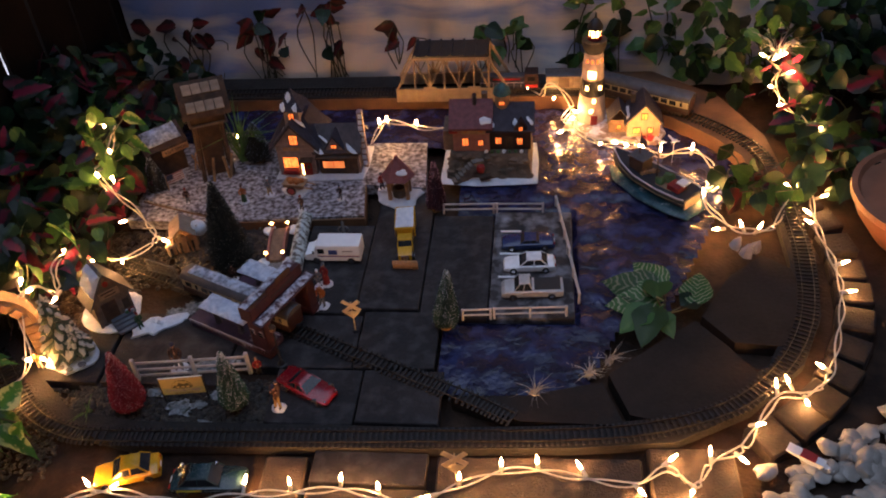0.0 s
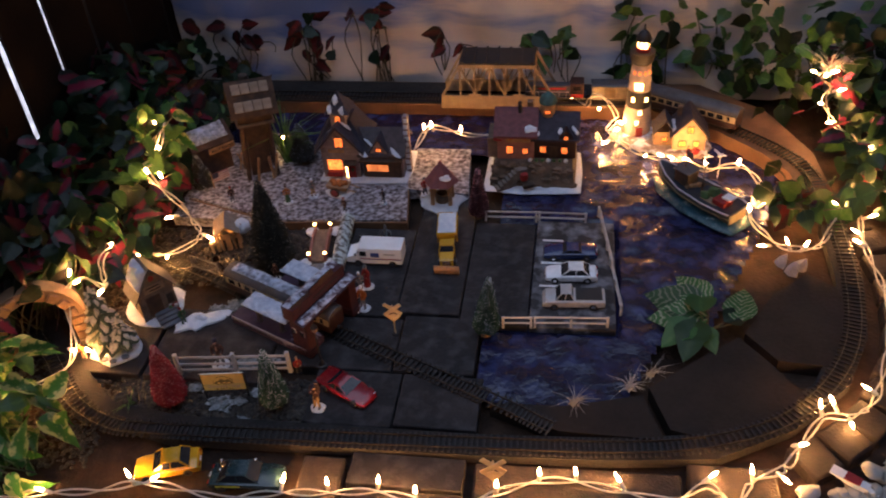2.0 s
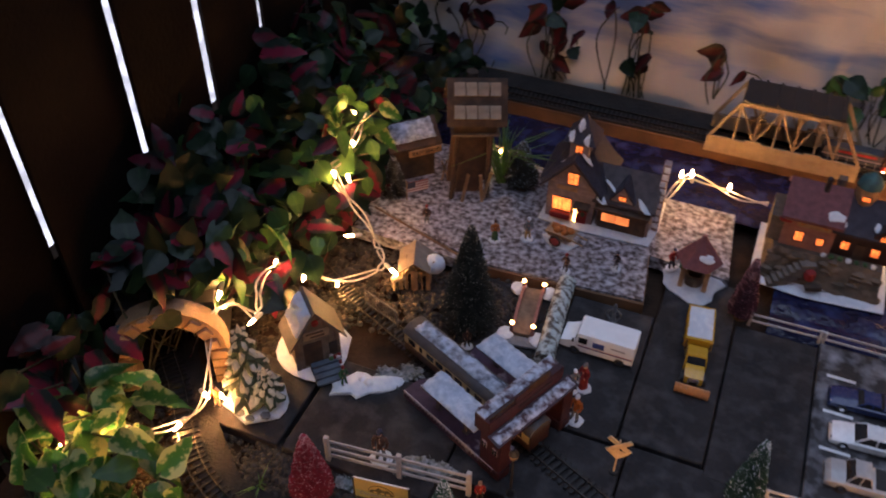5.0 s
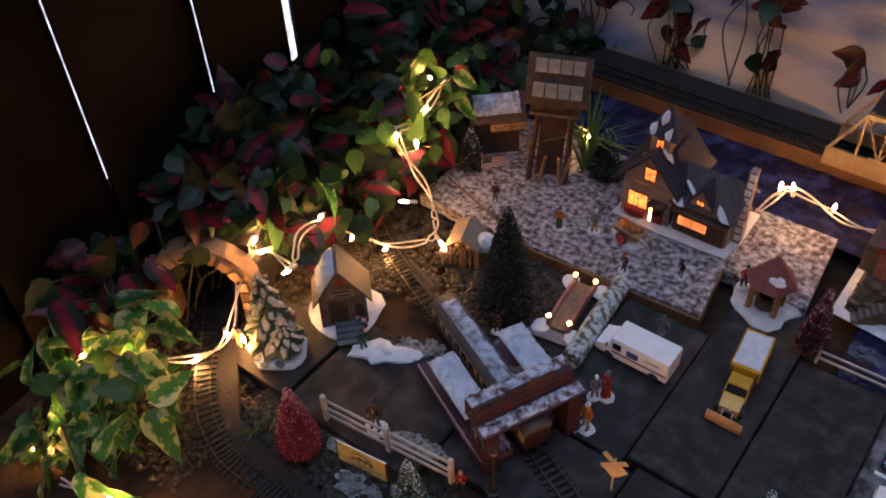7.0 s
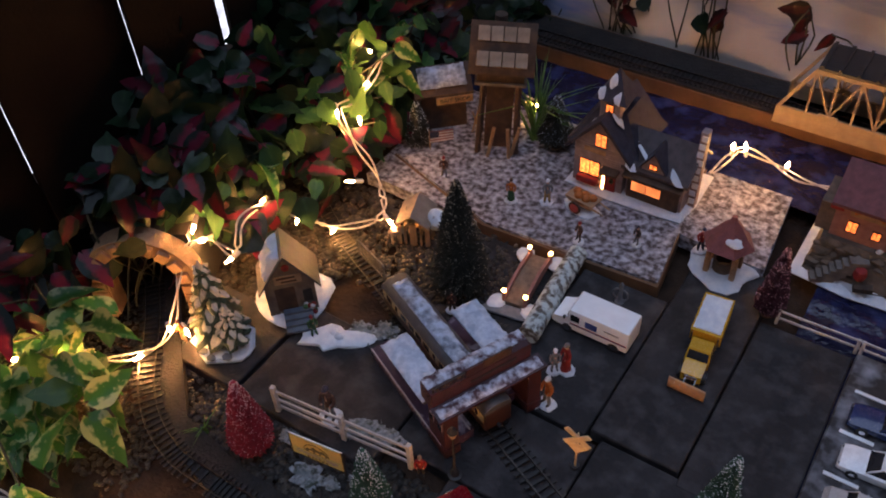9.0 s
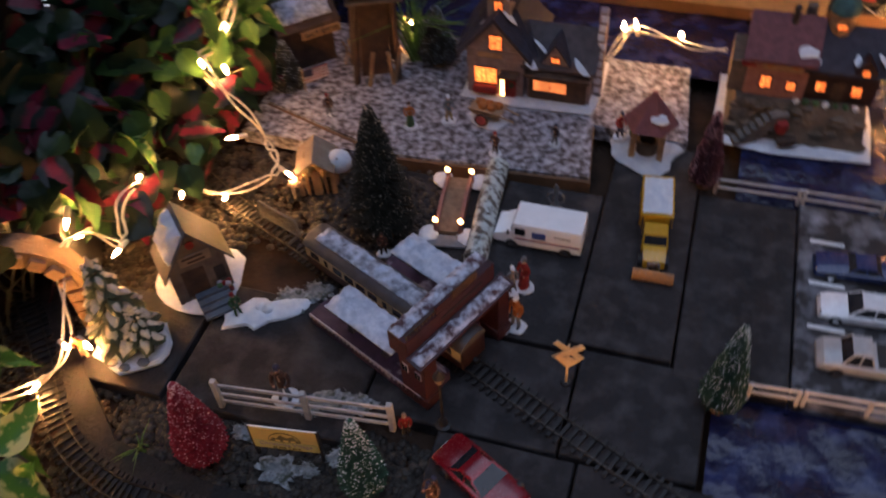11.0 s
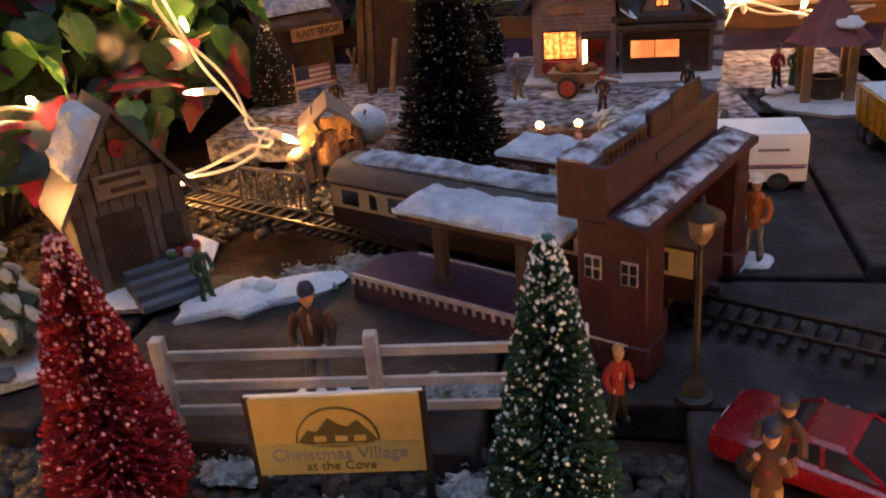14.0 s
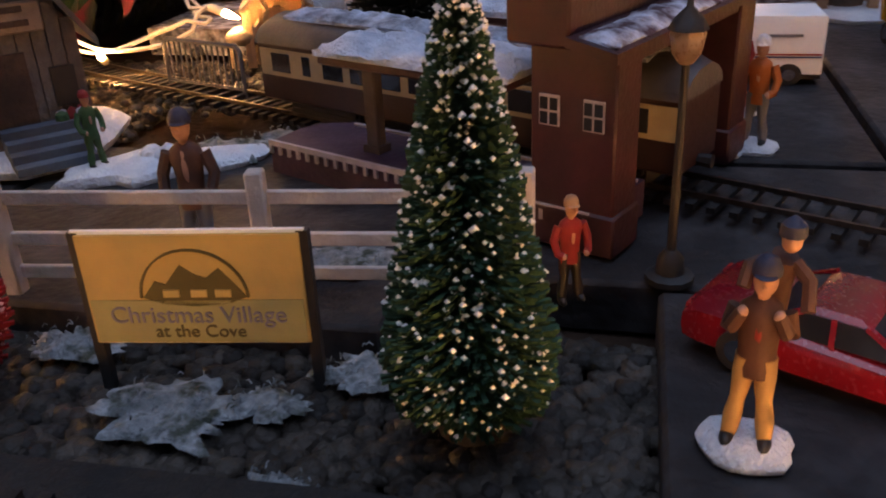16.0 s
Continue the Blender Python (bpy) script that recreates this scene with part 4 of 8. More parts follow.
M_LHWHITE = mat("lighthouse_white", (0.66, 0.50, 0.40), (0.52, 0.38, 0.30), 0.6, scale=90, bump=0.3)
M_ORANGE = mat("orange_cloth", (0.40, 0.11, 0.015), None, 0.7, scale=120, bump=0.2)
M_SKIN = mat("figure_skin", (0.55, 0.30, 0.20), None, 0.6, scale=150, bump=0)
M_BROWN = mat("brown_coat", (0.085, 0.034, 0.02), None, 0.7, scale=150, bump=0.1)
M_TAN = mat("tan_trousers", (0.42, 0.26, 0.09), None, 0.7, scale=150, bump=0.1)
M_NAVY = mat("navy_cloth", (0.025, 0.03, 0.065), None, 0.7, scale=150, bump=0.1)
M_GREEN = mat("green_cloth", (0.05, 0.12, 0.04), None, 0.7, scale=150, bump=0.1)
M_GREYC = mat("grey_cloth", (0.18, 0.18, 0.19), None, 0.7, scale=150, bump=0.1)
M_REDC = mat("red_cloth", (0.27, 0.016, 0.014), None, 0.7, scale=150, bump=0.1)
M_BIRCH = mat("frosted_bark", (0.13, 0.11, 0.09), (0.07, 0.06, 0.05), 0.9, scale=70, bump=0.9, frost=(0.50, 0.56, 0.55), amount=0.60, fscale=130)
M_PINE = mat("resin_pine", (0.05, 0.075, 0.04), (0.025, 0.04, 0.022), 0.6, scale=120, bump=0.5)

# ---- station with its canopies
st = thing("train_station", "dark red toy train station with snowy canopies", "train station", pose(-0.14, 0.961, 0, 0, 0, 155))
LACE_POST = Mesh().at(0, 0, 0.0085, 0.0015, 0.0012, 0.0036).data("lace_post", M_LACE, False)
for s, x0, x1 in ((1, -0.014, 0.131), (-1, 0.000, 0.122)):
    w = x1 - x0
    deck = [(x0, s * 0.0225), (x1 - 0.016, s * 0.0225), (x1 - 0.004, s * 0.030), (x1, s * 0.040), (x1 - 0.001, s * 0.0590), (x0, s * 0.0590)]
    pf = part("platform", Mesh().prism(deck[::s], 0.0, 0.0130), M_PLUMDECK, st, "plum platform dusted with snow")
    for yy in (0.0592, 0.0262):
        part("lace_trim", Mesh().at((x0 + x1) / 2 - (0.008 if yy < 0.05 else 0), s * yy, 0.0118, w - (0.018 if yy < 0.05 else 0.002), 0.0012, 0.0022), M_LACE, pf, "white lace edging")
    for k in range(int(w / 0.005)):
        part("lace_post", LACE_POST, None, pf, m=pose(x0 + 0.003 + k * 0.005, s * 0.0594, 0))
    for x in (0.041, 0.0845):
        part("pillar", Mesh().at(x, s * 0.046, 0.013, 0.0058, 0.0050, 0.0355, bevel=0.0005), M_GREYPILLAR, st, "dark grey canopy pillar")
        part("pillar_base", Mesh().at(x, s * 0.046, 0.013, 0.0078, 0.0068, 0.003), M_GREYPILLAR, st)
    cx, cy = 0.0565, (0.046 if s > 0 else -0.038)
    cn = part("canopy", Mesh().at(cx, cy, 0.0480, 0.081, 0.030, 0.0034, bevel=0.0008), M_BROWNRED, st, "dark red canopy roof")
    part("snow", snowcap(Mesh(), 0.083, 0.031, pose(cx, cy, 0.0512), 0.0062, s), M_SNOWBLUE, cn, "thick bluish snow")
for y in (-0.045, 0.051):
    leg = part("gate_pier", Mesh().at(-0.006, y, 0, 0.029, 0.016, 0.064, bevel=0.0008), M_BROWNRED, st, "dark red gate pier")
    part("plinth", Mesh().at(-0.006, y, 0, 0.031, 0.018, 0.014, bevel=0.0008), M_BROWNRED, leg)
    for x in (-0.0135, 0.0015):
        o = y + math.copysign(0.0082, y)
        wn_ = part("pier_window", Mesh().at(x, o, 0.040, 0.0068, 0.0010, 0.0095), M_LACE, leg, "small white framed window")
        for dx in (-0.0017, 0.0017):
            for dz in (0.0405, 0.0450):
                part("pane", Mesh().at(x + dx, o + math.copysign(0.0006, y), dz, 0.0025, 0.0006, 0.0037), M_GLASS, wn_)
part("lintel", Mesh().at(-0.006, 0.003, 0.0585, 0.027, 0.082, 0.0058), M_BROWNRED, st)
head = part("head_house", Mesh().at(0.0045, 0.006, 0.0640, 0.0215, 0.112, 0.0225, bevel=0.0009), M_BROWNRED, st, "dark red head house over the line")
part("snow", snowcap(Mesh(), 0.0135, 0.110, pose(0.0085, 0.006, 0.0863), 0.0038, 3), M_SNOWTHIN, head, "thin snow cover")
part("parapet", Mesh().at(-0.0045, -0.002, 0.0860, 0.0030, 0.052, 0.0100, bevel=0.0006), M_BROWNRED, head)
part("sign_board", Mesh().at(-0.0058, -0.010, 0.0885, 0.0016, 0.030, 0.0105, bevel=0.0005), M_DARKWOOD, head, "dark wooden sign board")
for k in range(9):
    part("baluster", Mesh().at(-0.0040, 0.0265 + k * 0.0040, 0.0862, 0.0014, 0.0014, 0.0048), M_DARKWOOD, head)
part("balcony_rail", Mesh().at(-0.0040, 0.0425, 0.0908, 0.0020, 0.0350, 0.0014), M_DARKWOOD, head)
part("slot_window", Mesh().at(-0.0064, -0.006, 0.0760, 0.0010, 0.052, 0.0030), M_BLACKP, head)
for k in range(5):
    part("bead", Mesh().at(0.0000 + 0.0030 * k - 0.002, 0.0621, 0.0812 - 0.0034 * (k % 2), 0.0012, 0.0010, 0.0012), M_BLACKP, head)
aw = part("awning", Mesh().loft([[(-0.006, -0.058, 0.0650), (-0.006, 0.064, 0.0650), (-0.006, 0.064, 0.0680), (-0.006, -0.058, 0.0680)], [(-0.0225, -0.058, 0.0618), (-0.0225, 0.064, 0.0618), (-0.0225, 0.064, 0.0648), (-0.0225, -0.058, 0.0648)]]), M_BROWNRED, st, "sloping dark red awning")
part("snow", snowcap(Mesh(), 0.0120, 0.116, pose(-0.0145, 0.003, 0.0662, 0, -11, 0), 0.0026, 7), M_SNOWTHIN, aw, "ragged snow dusting")


# ---- coaches
def coach(label, m, L=0.275, snow=False):
    c = thing("railway_coach", label, "railway coach", m, "railway coaches")
    h = L / 2
    b = part("body", Mesh().at(0, 0, 0.012, L, 0.031, 0.027, bevel=0.001), M_MAROON, c, "maroon coach body")
    part("window_band", Mesh().at(0, 0, 0.024, L - 0.004, 0.0318, 0.012), M_CREAM, b, "cream window band")
    n = int(L / 0.0168)
    for k in range(n):
        x = -h + 0.015 + k * (L - 0.03) / (n - 1)
        for s in (-1, 1):
            part("window", Mesh().at(x, s * 0.0157, 0.0258, 0.0118 if k % 5 else 0.0050, 0.001, 0.0086, bevel=0.0003), M_GLASS, b, "dark coach window")
    rf = []
    for x, k in ((-h, 0.8), (-h + 0.004, 1.0), (h - 0.004, 1.0), (h, 0.8)):
        rf.append([(x, 0.0165 * math.cos(a) * 1.0, 0.038 + 0.0115 * k * math.sin(a)) for a in np.linspace(0, math.pi, 9)])
    roof = part("roof", Mesh().loft(rf), M_ROOFGREY, c, "dark grey arched roof")
    if snow:
        part("snow", snowcap(Mesh(), L - 0.03, 0.019, pose(0.002, 0, 0.0480), 0.0042, 5), M_SNOWTHINB, roof, "bluish snow along the roof")
    part("underframe", Mesh().at(0, 0, 0.007, L * 0.8, 0.018, 0.006), M_BLACKP, c)
    for x in (-h + 0.035, h - 0.035):
        bg = part("bogie", Mesh().at(x, 0, 0.005, 0.042, 0.022, 0.006), M_BLACKP, c)
        for dx in (-0.013, 0.013):
            part("wheel", Mesh().cyl(0.0042, 0.0042, 0.019, pose(x + dx, 0.0095, 0.0104, 90, 0, 0), 14), M_RAIL, bg)
        part("bogie_frame", Mesh().at(x, 0, 0.0085, 0.040, 0.0245, 0.004, bevel=0.0006), M_BLACKP, bg)
    for s in (-1, 1):
        part("buffer", Mesh().cyl(0.0022, 0.0026, 0.006, pose(s * (h - 0.001), 0, 0.014, 0, s * 90, 0), 8), M_BLACKP, c)
    return c


M_SNOWTHINB = mat("roof_snow", (0.10, 0.11, 0.14), (0.07, 0.075, 0.09), 0.9, scale=90, bump=0.8, frost=(0.50, 0.57, 0.70), amount=0.62, fscale=110, soft=0.34)
coach("maroon and cream coach standing in the station", pose(-0.14 - 0.906 * 0.0788, 0.961 + 0.423 * 0.0788, 0.0008, 0, 0, 155), 0.2045, snow=True)
coach("maroon and cream coach on the rear rail bend", pose(0.409, 1.527, 0.0262, 0, 0, -29), 0.19)

# ---- diesel engine and boxcar ahead of the coach
en = thing("diesel_engine", "dark toy diesel engine with red stripe and white handrail", "locomotive", pose(0.165, 1.580, 0.0285))
part("frame", Mesh().at(0, 0, 0.0105, 0.116, 0.029, 0.005, bevel=0.0008), M_BLACKP, en)
part("hood", Mesh().at(-0.012, 0, 0.0155, 0.084, 0.018, 0.021, bevel=0.0014), M_ROOFGREY, en, "dark grey long hood")
ec = part("cab", Mesh().at(0.041, 0, 0.0155, 0.026, 0.028, 0.029, bevel=0.0012), M_MAROON, en, "dark cab")
for s in (-1, 1):
    part("window", Mesh().at(0.041, s * 0.0141, 0.030, 0.014, 0.0010, 0.008), M_GLASS, ec)
    part("stripe", Mesh().at(-0.006, s * 0.0092, 0.0290, 0.052, 0.0010, 0.0035), M_RED, en, "bright red stripe")
    part("step_panel", Mesh().at(0.041, s * 0.0142, 0.0160, 0.024, 0.0010, 0.006), M_RED, en, "red lower cab panel")
    part("handrail", Mesh().tube([(-0.056, s * 0.0140, 0.016), (-0.056, s * 0.0140, 0.0265), (0.027, s * 0.0140, 0.0265)], 0.0007, 5), M_LACE, en, "thin white handrail")
    for k in range(6):
        part("stanchion", Mesh().cyl(0.0005, 0.0005, 0.011, pose(-0.044 + k * 0.013, s * 0.0140, 0.0155), 5), M_LACE, en)
    part("fuel_tank", Mesh().at(-0.004, s * 0.008, 0.0062, 0.034, 0.010, 0.0046), M_BLACKP, en)
for x in (-0.036, 0.034):
    bg = part("bogie", Mesh().at(x, 0, 0.0072, 0.034, 0.022, 0.004), M_BLACKP, en)
    for dx in (-0.011, 0.011):
        part("wheel", Mesh().cyl(0.0038, 0.0038, 0.019, pose(x + dx, 0.0095, 0.0116, 90, 0, 0), 14), M_RAIL, bg)
bc = thing("boxcar", "small grey-brown toy boxcar behind the engine", "railway wagon", pose(0.267, 1.580, 0.0285))
bb2 = part("body", Mesh().at(0, 0, 0.0130, 0.068, 0.029, 0.026, bevel=0.0010), M_GREYWOOD, bc, "grey-brown boxcar body")
part("roof", Mesh().loft([[(x, 0.0155 * math.cos(a), 0.0385 + 0.0045 * math.sin(a)) for a in np.linspace(0, math.pi, 7)] for x in (-0.035, 0.035)]), M_ROOFGREY, bc, "low grey arched roof")
for s in (-1, 1):
    part("door", Mesh().at(0, s * 0.0148, 0.015, 0.020, 0.0012, 0.021), M_DARKWOOD, bb2, "sliding side door")
    for x in (-0.028, -0.019, 0.019, 0.028):
        part("rib", Mesh().at(x, s * 0.0147, 0.014, 0.0012, 0.0010, 0.024), M_GREYWOOD, bb2)
for x in (-0.021, 0.021):
    bg = part("bogie", Mesh().at(x, 0, 0.0078, 0.020, 0.020, 0.0055), M_BLACKP, bc)
    for dx in (-0.006, 0.006):
        part("wheel", Mesh().cyl(0.0038, 0.0038, 0.019, pose(x + dx, 0.0095, 0.0116, 90, 0, 0), 14), M_RAIL, bg)

# ---- truss bridge
br = thing("truss_bridge", "beige plastic truss railway bridge with grey roof", "bridge", pose(0.057, 1.578, 0.028))
for s in (-1, 1):
    y = s * 0.031
    sd = part("side_girder", Mesh().at(0, y, 0, 0.216, 0.004, 0.028, bevel=0.0008), M_TIMBER, br, "beige side girder")
    part("top_chord", Mesh().at(0, y, 0.086, 0.142, 0.004, 0.006), M_TIMBER, sd)
    for e in (-1, 1):
        part("end_post", Mesh().tube([(e * 0.106, y, 0.024), (e * 0.070, y, 0.090)], 0.0032, 4), M_TIMBER, sd)
    for k in range(6):
        x = -0.07 + k * 0.028
        part("upright", Mesh().at(x, y, 0.026, 0.003, 0.003, 0.062), M_TIMBER, sd)
        if k < 5:
            a, b2 = ((0.028, 0.088) if k % 2 else (0.088, 0.028))
            part("diagonal", Mesh().tube([(x, y, a), (x + 0.028, y, b2)], 0.0018, 4), M_TIMBER, sd)
    for x in (-0.042, 0.042):
        part("gusset", Mesh().at(x, y + s * 0.0028, 0.0215, 0.024, 0.0018, 0.011), M_TIMBER, sd)
part("deck", Mesh().at(0, 0, 0.001, 0.214, 0.06, 0.003), M_BLACKP, br)
part("roof_frame", Mesh().at(0, 0, 0.0925, 0.140, 0.066, 0.003), M_BLACKP, br, "dark grey top deck")
for k in range(7):
    part("cross_beam", Mesh().at(-0.066 + k * 0.022, 0, 0.0955, 0.004, 0.066, 0.003), M_BLACKP, br)


def window(parent, x, y, z, w, h, mt=None, face="y", label="warm lit window"):
    dims = (w, 0.0012, h) if face == "y" else (0.0012, w, h)
    fr = part("window", Mesh().at(x, y, z, *dims), mt or M_WARM, parent, label)
    if face == "y":
        f = Mesh()
        f.at(x, y - 0.0004, z - 0.001, w + 0.003, 0.0012, 0.0012).at(x, y - 0.0004, z + h, w + 0.003, 0.0012, 0.0012)
        f.at(x, y - 0.0008, z, 0.0008, 0.0008, h)
        for s in (-1, 1):
            f.at(x + s * (w / 2 + 0.0006), y - 0.0004, z, 0.0012, 0.0012, h)
        part("window_frame", f, M_DARKWOOD, fr)
    return fr


def patch(parent, m, r, seed):
    """A melting snow patch lying on a roof."""
    return part("snow_patch", puddle(Mesh(), oval(r, r * 0.62, 12, 0.5, seed), 0.001, None, 0.0008), M_SNOW, parent, "white snow patch", m)


# ---- lit toy shop
h1 = thing("shop_house", "grey toy shop with dark roof and glowing front", "toy house", pose(-0.157, 1.366, 0.0125) @ Matrix.Diagonal((0.85, 0.90, 1.06, 1)))
snowb = [(-0.090, -0.060), (-0.02, -0.066), (0.040, -0.064), (0.088, -0.061), (0.094, -0.02), (0.092, 0.05), (-0.088, 0.05)]
part("base", puddle(Mesh(), snowb, 0.005), M_SNOW, h1, "white snow base")
wl = part("wall", Mesh().loft([[(x, y, z) for x, z in ((-0.084, 0.004), (-0.006, 0.004), (-0.006, 0.062), (-0.045, 0.096), (-0.084, 0.062))] for y in (-0.052, 0.045)]), M_GREYWALL, h1, "grey clapboard wall")
for k in range(8):
    part("clapboard", Mesh().at(-0.045, -0.0525, 0.040 + k * 0.0032, 0.077, 0.0014, 0.0026), M_GREYWALL, wl)
rf = Mesh().loft([[(x, y, z) for x, z in ((-0.096, 0.052), (-0.045, 0.099), (0.006, 0.052), (0.006, 0.057), (-0.045, 0.105), (-0.096, 0.057))] for y in (-0.060, 0.052)])
roof = part("roof", rf, M_NAVYROOF, h1, "dark navy gable roof")
cu = part("cupola", Mesh().at(-0.045, -0.016, 0.084, 0.030, 0.034, 0.034), M_GREYWALL, h1, "small grey cupola")
part("cupola_roof", Mesh().lathe([(0.036, 0), (0.022, 0.011), (0.008, 0.024), (0.001, 0.033)], 4, pose(-0.045, -0.012, 0.116, 0, 0, 45)), M_NAVYROOF, cu, "dark pointed cupola roof")
window(cu, -0.045, -0.0336, 0.100, 0.010, 0.011)
part("hip_roof", Mesh().loft([[(-0.102, -0.046, 0.056), (0.012, -0.046, 0.056), (0.012, 0.052, 0.056), (-0.102, 0.052, 0.056)], [(-0.066, -0.020, 0.098), (-0.024, -0.020, 0.098), (-0.024, 0.024, 0.098), (-0.066, 0.024, 0.098)]]), M_NAVYROOF, h1, "dark navy hipped main roof")
window(wl, -0.044, -0.0530, 0.064, 0.016, 0.017)
part("sign_board", Mesh().at(-0.052, -0.0536, 0.053, 0.034, 0.002, 0.007, bevel=0.001), M_TANWOOD, wl, "long wooden sign board")
window(wl, -0.058, -0.0530, 0.020, 0.030, 0.020, glow("shopfront_glow", (1.0, 0.26, 0.045), 3.0), label="bright glowing shop window")
dr = part("door", Mesh().at(-0.024, -0.0535, 0.006, 0.016, 0.002, 0.028), M_REDC, h1, "red shop door")
part("wreath", Mesh().lathe([(0.0038, 0), (0.0038, 0.0012), (0.002, 0.0012), (0.002, 0)], 10, pose(-0.022, -0.055, 0.022, 90, 0, 0)), M_PINE, dr, "green wreath")
window(dr, -0.0345, -0.0542, 0.006, 0.004, 0.030, M_WARMER, label="narrow bright doorway light")
part("porch_roof", Mesh().at(-0.024, -0.060, 0.036, 0.026, 0.016, 0.003), M_DARKWOOD, h1)
part("flower_box", Mesh().at(-0.058, -0.058, 0.010, 0.034, 0.010, 0.009, bevel=0.002), M_REDC, h1, "box of red flowers")
ax = part("side_wing", Mesh().at(0.040, -0.010, 0.004, 0.086, 0.074, 0.044), M_GREYWALL, h1, "low grey side wing")
ar = part("wing_roof", Mesh().roof(0.092, 0.080, 0.030, 0.004, 0.004, pose(0.040, -0.010, 0.048)), mat("grey_roof", (0.075, 0.058, 0.062), (0.045, 0.036, 0.04), 0.75, scale=110, bump=0.5), h1, "grey shingled wing roof")
dm = part("dormer", Mesh().gable(0.028, 0.034, 0.004, 0.020, pose(0.036, -0.036, 0.052, 0, 0, 90)), M_GREYWALL, h1, "triangular dormer")
part("dormer_roof", Mesh().roof(0.030, 0.034, 0.020, 0.003, 0.003, pose(0.036, -0.036, 0.0565, 0, 0, 90)), M_NAVYROOF, dm)
window(dm, 0.036, -0.0512, 0.056, 0.010, 0.006)
part("shopfront", Mesh().at(0.040, -0.048, 0.006, 0.078, 0.006, 0.030), M_DARKWOOD, ax, "dark timber shopfront")
window(ax, 0.030, -0.0515, 0.018, 0.044, 0.013, glow("dim_glow", (1.0, 0.28, 0.07), 1.3), label="dim orange shop window")
part("wing_awning", Mesh().at(0.040, -0.054, 0.040, 0.088, 0.018, 0.003), M_DARKWOOD, ax)
ch = part("chimney_pole", Mesh().at(0.090, -0.020, 0.004, 0.010, 0.012, 0.105), M_GREYWALL, h1, "tall frosted side chimney")
for k in range(9):
    part("brick", Mesh().at(0.090 + rnd.uniform(-0.002, 0.002), -0.0265, 0.010 + k * 0.011, 0.0085, 0.002, 0.007), M_SNOW, ch)
for k, (x, y, z, rx, ry, r) in enumerate(((-0.066, -0.030, 0.083, 0, -42, 0.007), (-0.030, -0.034, 0.094, 0, 42, 0.008), (-0.005, -0.020, 0.069, 0, 42, 0.008), (-0.083, -0.035, 0.069, 0, -42, 0.007), (0.006, -0.046, 0.052, 30, 0, 0.012), (0.072, -0.046, 0.052, 30, 0, 0.013), (0.012, -0.030, 0.063, 36, 0, 0.011))):
    patch(h1, pose(x, y, z, rx, ry, 20 * k), r * 1.45, k)
for k, (x, y, z) in enumerate(((-0.058, -0.0320, 0.123), (-0.047, -0.0230, 0.137), (-0.034, -0.0330, 0.122))):
    patch(h1, pose(x, y, z, 55, -20, 75), 0.010, k + 20)

# ---- dock house on rocks
h2 = thing("dock_house", "red toy harbour house on a rocky quay", "toy house", pose(0.137, 1.372, 0.003))
part("base", puddle(Mesh(), [(-0.082, -0.062), (-0.02, -0.070), (0.04, -0.066), (0.080, -0.062), (0.082, 0.0), (0.078, 0.06), (-0.08, 0.06)], 0.005), M_SNOW, h2, "white snow base")
rk = Mesh().loft([[(x, y, 0.004) for x, y in ((-0.074, -0.052), (0.072, -0.054), (0.074, 0.05), (-0.074, 0.05))], [(x, y, 0.024) for x, y in ((-0.070, -0.046), (0.069, -0.048), (0.072, 0.05), (-0.072, 0.05))], [(x, y, 0.046) for x, y in ((-0.066, -0.036), (0.066, -0.038), (0.07, 0.05), (-0.07, 0.05))]])
quay = part("quay", rk, M_ROCK, h2, "rocky brown quay")
for k in range(46):
    x = rnd.uniform(-0.068, 0.068)
    z = rnd.uniform(0.004, 0.042)
    part("rock", Mesh().blob(rnd.uniform(0.005, 0.009), Matrix.Translation((x, -0.052 + z * 0.34, z)) @ Matrix.Diagonal((1.3, 0.8, 0.8, 1)), 1, 0.4, k), M_ROCK, quay)
for k in range(7):
    part("step", Mesh().at(-0.050 + k * 0.005, -0.058 + k * 0.002, 0.004 + k * 0.005, 0.026 - k * 0.001, 0.014, 0.005, 25), M_GREYWOOD, quay)
part("barrel", Mesh().lathe([(0.006, 0), (0.0075, 0.006), (0.006, 0.012)], 12, pose(-0.014, -0.056, 0.022)), M_REDC, quay, "bright red barrel")
part("barrow", Mesh().at(-0.006, -0.062, 0.012, 0.020, 0.009, 0.006, 20).tube([(-0.014, -0.066, 0.010), (0.020, -0.062, 0.016)], 0.0008, 4), M_DARKWOOD, quay)
w1 = part("wall", Mesh().at(-0.030, 0.006, 0.046, 0.062, 0.070, 0.048), M_PINKWALL, h2, "dusky pink shop wall")
part("roof", Mesh().roof(0.066, 0.076, 0.030, 0.004, 0.004, pose(-0.030, 0.006, 0.094)), M_MAROONROOF, h2, "maroon gable roof")
w2 = part("wall", Mesh().at(0.036, 0.008, 0.046, 0.070, 0.064, 0.040), M_MAROON, h2, "dark red house wall")
part("roof", Mesh().roof(0.074, 0.070, 0.030, 0.004, 0.004, pose(0.036, 0.008, 0.086)), M_NAVYROOF, h2, "navy blue gable roof")
part("lean_to", Mesh().at(-0.068, 0.0, 0.046, 0.020, 0.05, 0.038), M_ROCK, h2)
part("flower_box", Mesh().at(-0.060, -0.026, 0.080, 0.016, 0.008, 0.006, bevel=0.002), M_REDC, h2, "box of red flowers")
part("sign_board", Mesh().at(-0.026, -0.0297, 0.080, 0.040, 0.002, 0.012, bevel=0.0008), M_TANWOOD, w1, "arched lettered sign board")
